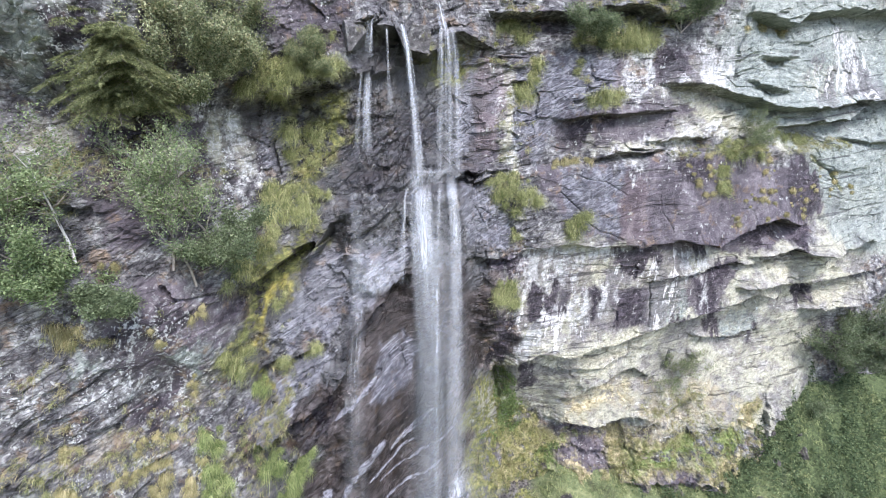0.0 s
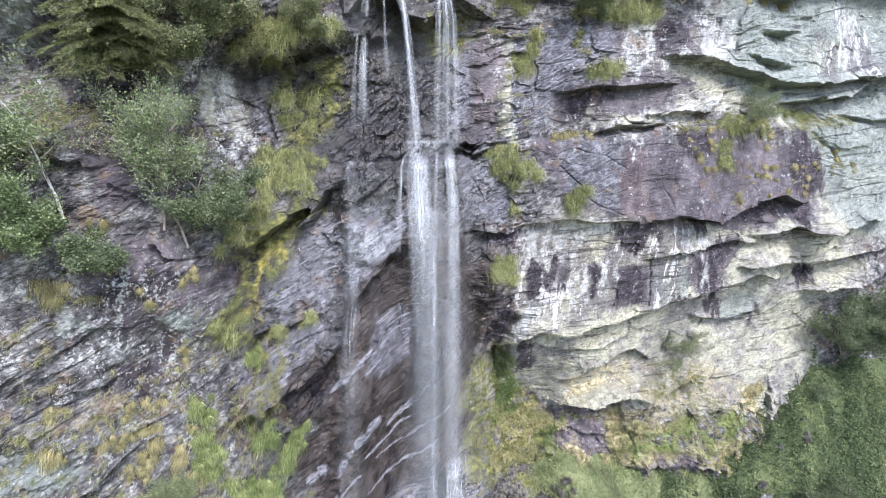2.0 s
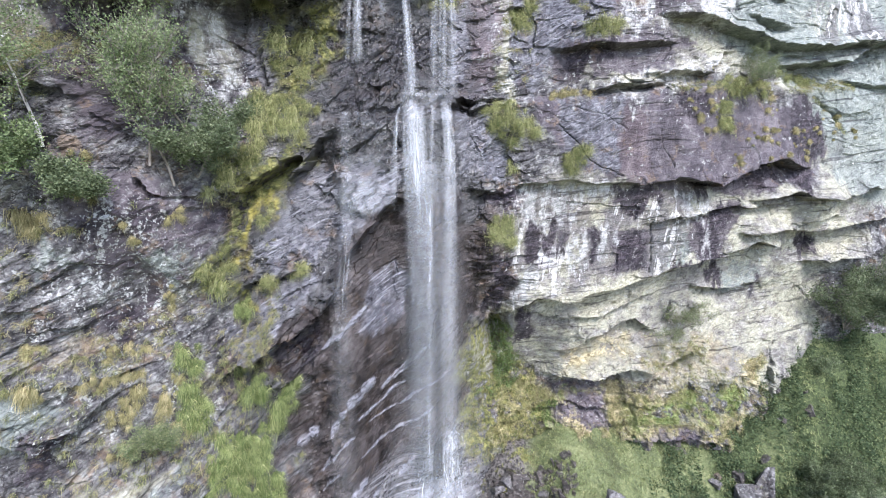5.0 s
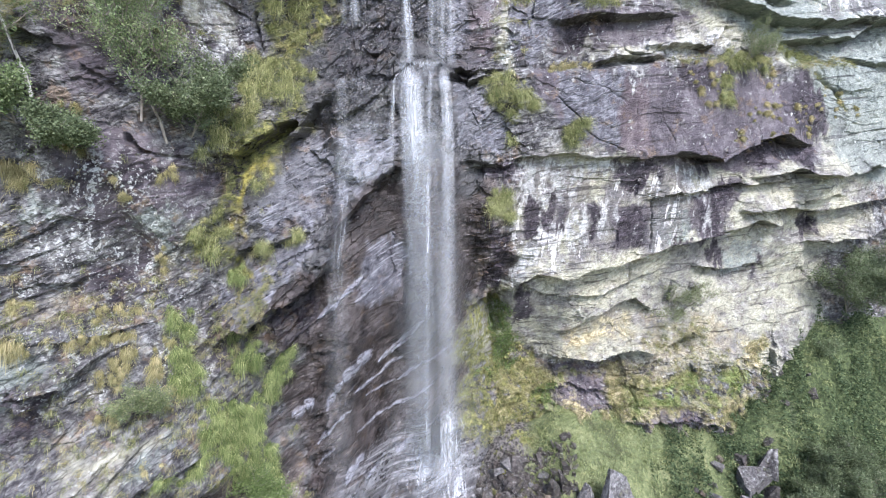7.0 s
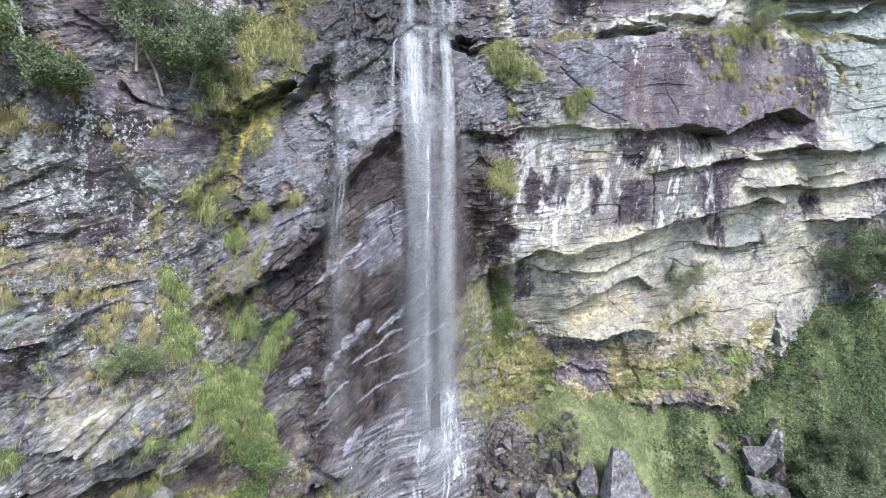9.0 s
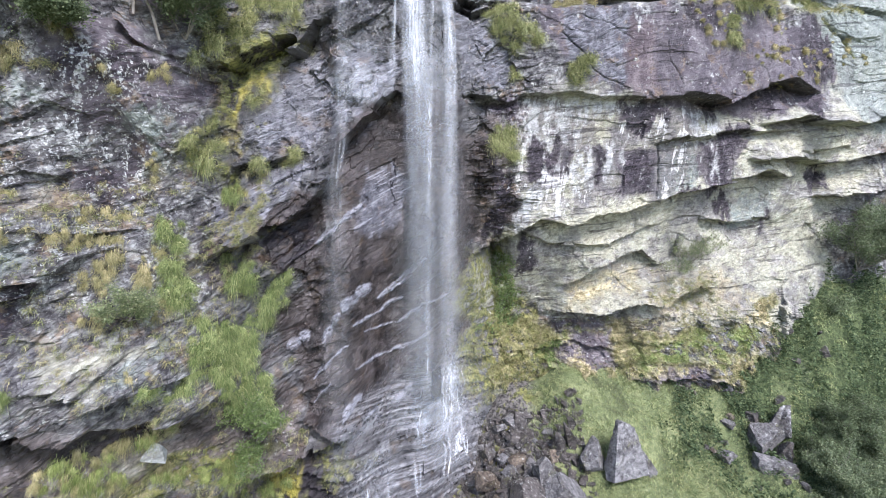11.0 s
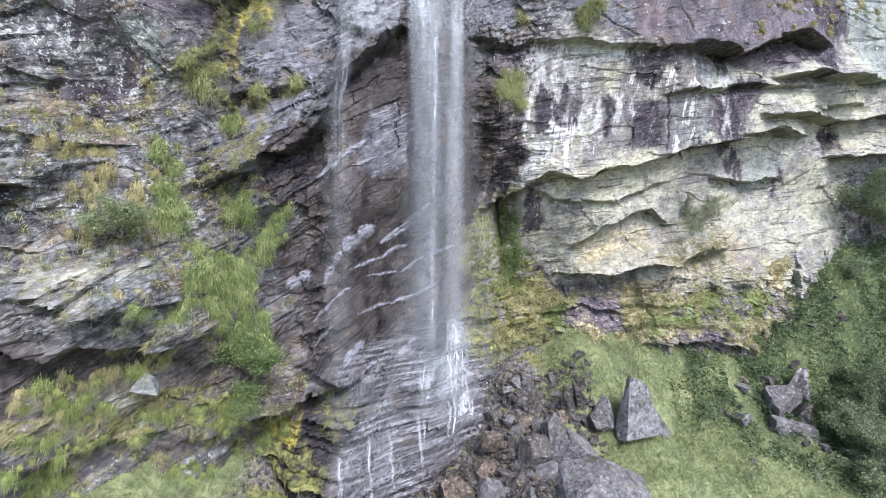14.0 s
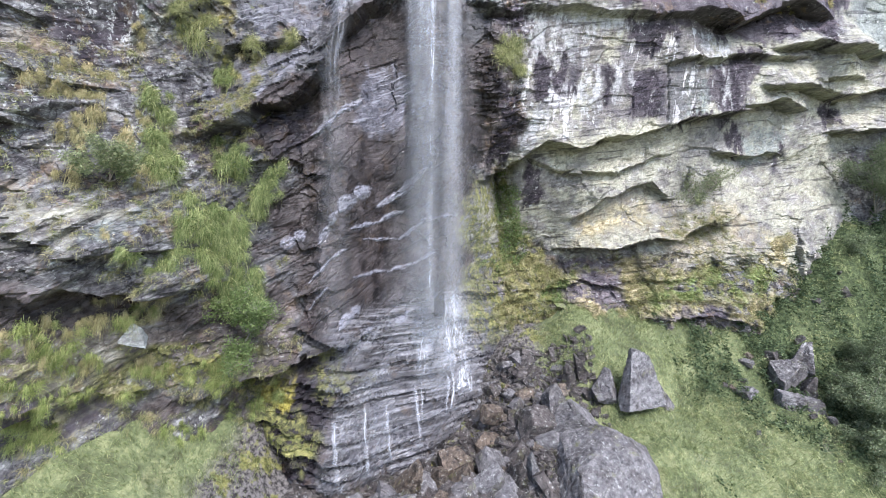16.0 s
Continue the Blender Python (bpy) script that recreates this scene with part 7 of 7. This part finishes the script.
    # the cascade over the steps at the foot: thin streams that fan out
    drape("cascade", fall, 0.15, 0.2, 1.3, 1.9, 3.7, 1.4, 0.4, 60)
    drape("cascade", fall, 0.5, 0.75, 0.35, 0.6, 3.6, 1.7, 0.5, 61)
    falling("spray", fall, [(0.2, 4.4), (0.2, 1.0)], [1.5, 2.5], [0.05, 0.25, 0.2], 63, 0.25, rows=40, columns=25, mist=(0.5, 0.8), begin=1.0)
    rng = np.random.default_rng(57)
    for k in range(40):
        x0 = rng.choice([-0.45, 0.55]) + rng.normal(0, 0.22) if k < 28 else rng.uniform(-0.9, 1.0)
        z0, z1 = rng.uniform(2.6, 3.6), rng.uniform(1.2, 2.4)
        if k % 7 == 0:
            z1 = 0.4
        x1 = x0 * 1.25 + rng.normal(0, 0.16)
        zs = np.linspace(z0, z1, 26)
        xs = np.interp(zs, [z1, z0], [x1, x0]) + 0.10 * rough(zs * 2.0, zs * 0 + k, 4, 58)
        path = np.stack([xs, fronts(xs, zs, (-0.04, 0, 0.04), (0, 0.03), 0.03), zs], -1)
        water_part("rivulet", fall, path, np.linspace(0.04, rng.uniform(0.05, 0.11), 26), np.full(26, rng.uniform(0.25, 0.75)), 160 + k, folds=0.01, rows=40, columns=5)
    drape("foam", fall, -0.35, -0.35, 1.5, 1.7, 15.35, 14.5, 0.8, 73)
    drape("film", fall, -1.9, -2.2, 1.4, 1.2, 13.6, 11.9, 0.34, 74)
    drape("film", fall, -2.3, -2.2, 1.0, 0.8, 14.75, 14.3, 0.5, 75)
    drape("foam", fall, 0.75, 0.85, 0.35, 0.35, 1.1, 0.6, 1.5, 71)
    drape("film", fall, -2.0, -1.9, 1.6, 2.2, 3.4, -0.4, 0.14, 72)
    for x0, z0, z1 in ((-1.9, 1.5, -0.3), (-0.62, 1.3, -0.1), (-2.5, 1.4, -0.4), (-1.4, 1.1, -0.2), (0.9, 1.6, 0.4)):
        zs = np.linspace(z0, z1, 12)
        xs = x0 + 0.02 * np.arange(12)
        path = np.stack([xs, fronts(xs, zs, (-0.05, 0, 0.05), (0, 0.03), 0.04), zs], -1)
        water_part("rivulet", fall, path, np.full(12, 0.14), np.full(12, 0.45), 90 + int(10 * x0 + 30), folds=0.02, rows=30, columns=7)


make_falls()

# ---- loose rocks ----


def block_mesh(name, size, seed, material, taper_top=0.2, cuts=3, bumps=0.018):
    """A broken block with flat faces: a skewed box with corners knocked off, edges chipped."""
    rng = np.random.default_rng(seed)
    bm = bmesh.new()
    for sx in (-0.5, 0.5):
        for sy in (-0.5, 0.5):
            for sz in (-0.5, 0.5):
                t = 1 - taper_top * (sz + 0.5)
                bm.verts.new(Vector((np.array((sx * t, sy * t, sz)) + rng.normal(0, 0.07, 3)) * np.array(size)))
    bmesh.ops.convex_hull(bm, input=bm.verts)
    for _ in range(cuts):
        way = Vector(rng.choice([-1, 1], 3) * rng.uniform(0.35, 1.0, 3)).normalized()
        far = max(v.co.dot(way) for v in bm.verts)
        bmesh.ops.bisect_plane(bm, geom=[*bm.verts, *bm.edges, *bm.faces], plane_co=way * far * rng.uniform(0.62, 0.85), plane_no=way, clear_outer=True)
        bmesh.ops.convex_hull(bm, input=bm.verts)
    bmesh.ops.dissolve_limit(bm, angle_limit=radians(6), verts=bm.verts, edges=bm.edges)
    bmesh.ops.bevel(bm, geom=list(bm.edges), offset=min(size) * 0.025, segments=1, affect="EDGES", clamp_overlap=True)
    bmesh.ops.triangulate(bm, faces=bm.faces)
    for _ in range(4 if max(size) > 0.8 else 2):
        long = [e for e in bm.edges if e.calc_length() > (0.07 if max(size) > 0.8 else 0.1)]
        bmesh.ops.subdivide_edges(bm, edges=long, cuts=1)
        bmesh.ops.triangulate(bm, faces=bm.faces)
    for v in bm.verts:
        q = v.co * 2.4 + Vector((seed * 0.37, 0, 0))
        chip = noise.voronoi(q * 1.6)[0]
        v.co += v.co.normalized() * bumps * min(max(size), 1.4) * (noise.noise(q) + 0.6 * noise.noise(q * 3.1) + 0.5 * noise.noise(q * 8) - 1.5 * max(0.0, 0.12 - (chip[1] - chip[0])) / 0.12)
    me = bpy.data.meshes.new(name)
    bm.to_mesh(me)
    bm.free()
    me.materials.append(material)
    return new(name, me)


def make_boulders():
    group = "boulders at the cliff foot"
    for x, y, z, size, turn, seed, material, label in (
        (4.55, 10.75, -0.25, (2.6, 2.5, 1.3), (0.75, 0.22, 0.05), 501, GREY_STONE, "large flat-topped grey boulder beside the rubble"),
        (6.2, 13.3, 1.45, (1.35, 0.8, 1.9), (-0.3, 0.03, 0.2), 502, GREY_STONE, "pointed upright grey boulder in the grass"),
        (7.05, 13.5, 0.7, (0.55, 0.5, 1.35), (-0.2, -0.35, 0.5), 503, GREY_STONE, "slim grey slab leaning beside a pointed boulder"),
        (3.5, 12.75, 0.85, (0.85, 0.9, 1.25), (0.1, -0.25, 0.3), 504, GREY_STONE, "grey broken block on the rubble heap"),
        (4.15, 12.35, 0.35, (1.5, 0.9, 0.8), (0.3, 0.65, 0.2), 513, GREY_STONE, "grey slab lying below a broken block"),
        (5.25, 13.5, 1.0, (0.85, 0.8, 1.05), (0.1, 0.3, 1.0), 505, GREY_STONE, "blunt grey block among rubble and grass"),
        (2.55, 10.8, -0.15, (0.42, 0.5, 1.6), (0.2, -0.28, 0.4), 506, GREY_STONE, "thin upright grey splinter of rock"),
        (2.15, 10.75, -0.25, (0.5, 0.8, 1.5), (0.1, 0.0, 0.1), 515, DARK_STONE, "black wet upright slab beside a grey splinter"),
        (4.6, 14.0, 1.35, (0.45, 0.5, 1.3), (0.2, -0.45, 0.1), 507, DARK_STONE, "dark tilted slab at the head of the rubble"),
        (4.2, 13.9, 1.2, (0.5, 0.5, 0.9), (0.1, -0.4, 0.8), 516, DARK_STONE, "small dark block at the head of the rubble"),
        (2.95, 12.3, 0.4, (1.0, 0.8, 0.8), (0.4, 0.3, 0.3), 517, DARK_STONE, "dark wet block low in the rubble"),
        (12.7, 14.95, 1.4, (0.85, 0.7, 1.15), (0.2, 0.45, 0.9), 508, GREY_STONE, "grey boulder sunk in the green slope"),
        (11.75, 14.6, 0.9, (1.1, 0.8, 0.75), (0.1, -0.55, 0.3), 509, GREY_STONE, "tilted grey boulder sunk in the green slope"),
        (11.7, 13.8, 0.3, (1.4, 0.6, 0.5), (0.0, 0.18, -0.2), 510, GREY_STONE, "long low grey boulder in the grass"),
        (12.35, 14.2, 0.6, (0.6, 0.7, 1.0), (0.2, 0.2, -0.3), 518, DARK_STONE, "dark boulder in the shade of the bushes"),
        (-6.1, front(-6.1, 4.15, -0.12), 4.2, (0.52, 0.3, 0.38), (0.2, 0.35, 0.2), 523, PALE_STONE, "white angular block lodged on the dark ledge"),
        (-0.6, 10.35, -0.1, (0.75, 0.6, 1.3), (0.35, 0.4, 0.4), 511, RUSTY_STONE, "cream and brown streaked block at the foot of the falls"),
        (0.1, 10.75, -0.15, (0.5, 0.6, 0.9), (0.5, -0.2, 0.9), 512, RUSTY_STONE, "layered brown block at the foot of the falls"),
        (0.75, 10.8, -0.15, (0.5, 0.5, 0.8), (0.4, 0.4, 0.2), 519, RUSTY_STONE, "brownish block at the foot of the falls"),
        (1.35, 10.6, -0.3, (0.9, 0.5, 0.5), (0.4, -0.5, 0.2), 520, GREY_STONE, "grey slab resting on the rubble"),
        (0.5, 11.4, -0.2, (0.9, 0.7, 0.4), (0.35, -0.15, 0.3), 524, RUSTY_STONE, "flat ochre slab below the falls"),
        (1.5, 11.3, -0.2, (0.7, 0.6, 0.5), (0.4, 0.5, 0.6), 525, GREY_STONE, "grey angular stone in the rubble"),
        (1.7, 13.2, 0.2, (0.6, 0.5, 0.5), (0.3, 0.2, 0.4), 526, RUSTY_STONE, "rust-coloured stone in the wet rubble"),
        (-0.68, front(-0.68, 18.9, -0.25), 18.95, (0.75, 0.6, 0.6), (0.1, 0.25, 0.2), 521, GREY_STONE, "grey block wedged between the jets on the lip"),
        (-2.35, front(-2.35, 18.9, -0.25), 18.95, (0.6, 0.5, 0.6), (0.1, -0.2, 0.4), 522, GREY_STONE, "grey block on the lip beside a jet"),
    ):
        tall = size[2] > 1.2 * size[1]
        ob = tagged(block_mesh("boulder", size, seed, material, 0.78 if tall else 0.12, 2 if size[0] > 2 else 3), label, "boulder", group)
        ob.matrix_world = Matrix.Translation((x, y, z)) @ Euler(turn).to_matrix().to_4x4()
    rng = np.random.default_rng(520)
    shapes = ((0.6, 0.4, 0.2), (0.5, 0.42, 0.3), (0.75, 0.45, 0.22), (0.45, 0.4, 0.35), (0.7, 0.3, 0.18), (0.55, 0.5, 0.25), (0.4, 0.3, 0.25), (0.8, 0.5, 0.3), (0.5, 0.3, 0.3))
    kinds = [block_mesh("rubble_stone", shapes[k], 530 + k, (DARK_STONE, GREY_STONE, DARK_STONE, DARK_STONE, DARK_STONE, RUSTY_STONE)[k % 6], 0.15, 2) for k in range(9)]
    done = 0
    while done < 300:
        x, y = rng.uniform(-2.6, 5.0), rng.uniform(8.8, 15.2)
        foot = np.interp(x, PLAN_X, PLAN_Y)
        if y > foot - 0.2 or (x > 3.2 and y < 11) or (x < 1.2 and y > 10.9 + 0.5 * max(x, 0)) or (x > 4.4 and y > 13.2):
            continue
        s = rng.choice([0.4, 0.6, 0.85, 1.2, 1.6], p=[0.25, 0.33, 0.26, 0.12, 0.04])
        m = Matrix.Translation((x, y, float(ground_z(x, y)[0]) + 0.04 * s)) @ Euler((rng.normal(0, 0.5), rng.normal(-0.3, 0.5), rng.uniform(0, 6))).to_matrix().to_4x4() @ Matrix.Scale(s, 4)
        if done < 9:
            ob = kinds[done]
            tagged(ob, "broken dark stone in the rubble below the falls", "stone", "rubble stones")
        else:
            ob = copy_thing(kinds[done % 9], m)
        ob.matrix_world = m
        done += 1
    # single stones on the slope under the bushes
    for k in range(44):
        x, y = rng.uniform(9.5, 15.5), rng.uniform(12, 17.2)
        s = rng.uniform(0.5, 1.2)
        m = Matrix.Translation((x, y, float(ground_z(x, y)[0]) + 0.1 * s)) @ Euler((rng.normal(0, 0.4), rng.normal(0, 0.4), rng.uniform(0, 6))).to_matrix().to_4x4() @ Matrix.Scale(s, 4)
        ob = copy_thing(kinds[k % 9], m)
        tagged(ob, "grey-brown stone among herbs on the slope", "stone", "stones on the slope")
    # gravel and chips between them
    n = 2600
    x, y = rng.uniform(-3.6, 5.2, n), rng.uniform(8.6, 15.4, n)
    keep = y < np.interp(x, PLAN_X, PLAN_Y) + 0.1
    x, y = x[keep], y[keep]
    n = len(x)
    corners = np.array([(-1, -1, -1), (1, -1, -1), (1, 1, -1), (-1, 1, -1), (-1, -1, 1), (1, -1, 1), (1, 1, 1), (-1, 1, 1)]) * 0.5
    sides = np.array([(0, 3, 2, 1), (4, 5, 6, 7), (0, 1, 5, 4), (1, 2, 6, 5), (2, 3, 7, 6), (3, 0, 4, 7)])
    size = rng.uniform(0.08, 0.3, (n, 1, 1)) * rng.uniform(0.35, 1.0, (n, 1, 3))
    shape = (corners[None] + rng.normal(0, 0.13, (n, 8, 3))) * size
    a = rng.uniform(0, 6.3, n)
    b = rng.normal(0, 0.5, n)
    ca, sa, cb, sb = np.cos(a)[:, None], np.sin(a)[:, None], np.cos(b)[:, None], np.sin(b)[:, None]
    px = shape[..., 0] * cb + shape[..., 2] * sb
    pz = shape[..., 2] * cb - shape[..., 0] * sb
    verts = np.stack([px * ca - shape[..., 1] * sa + x[:, None], px * sa + shape[..., 1] * ca + y[:, None], pz + ground_z(x, y)[:, None] + 0.02], -1)
    faces = (np.arange(n)[:, None, None] * 8 + sides[None]).reshape(-1, 4)
    tagged(mesh_of("rubble_chips", verts.reshape(-1, 3), faces, DARK_STONE, smooth=False), "dark wet chips and gravel between the stones", "gravel", kind="stuff")


make_boulders()
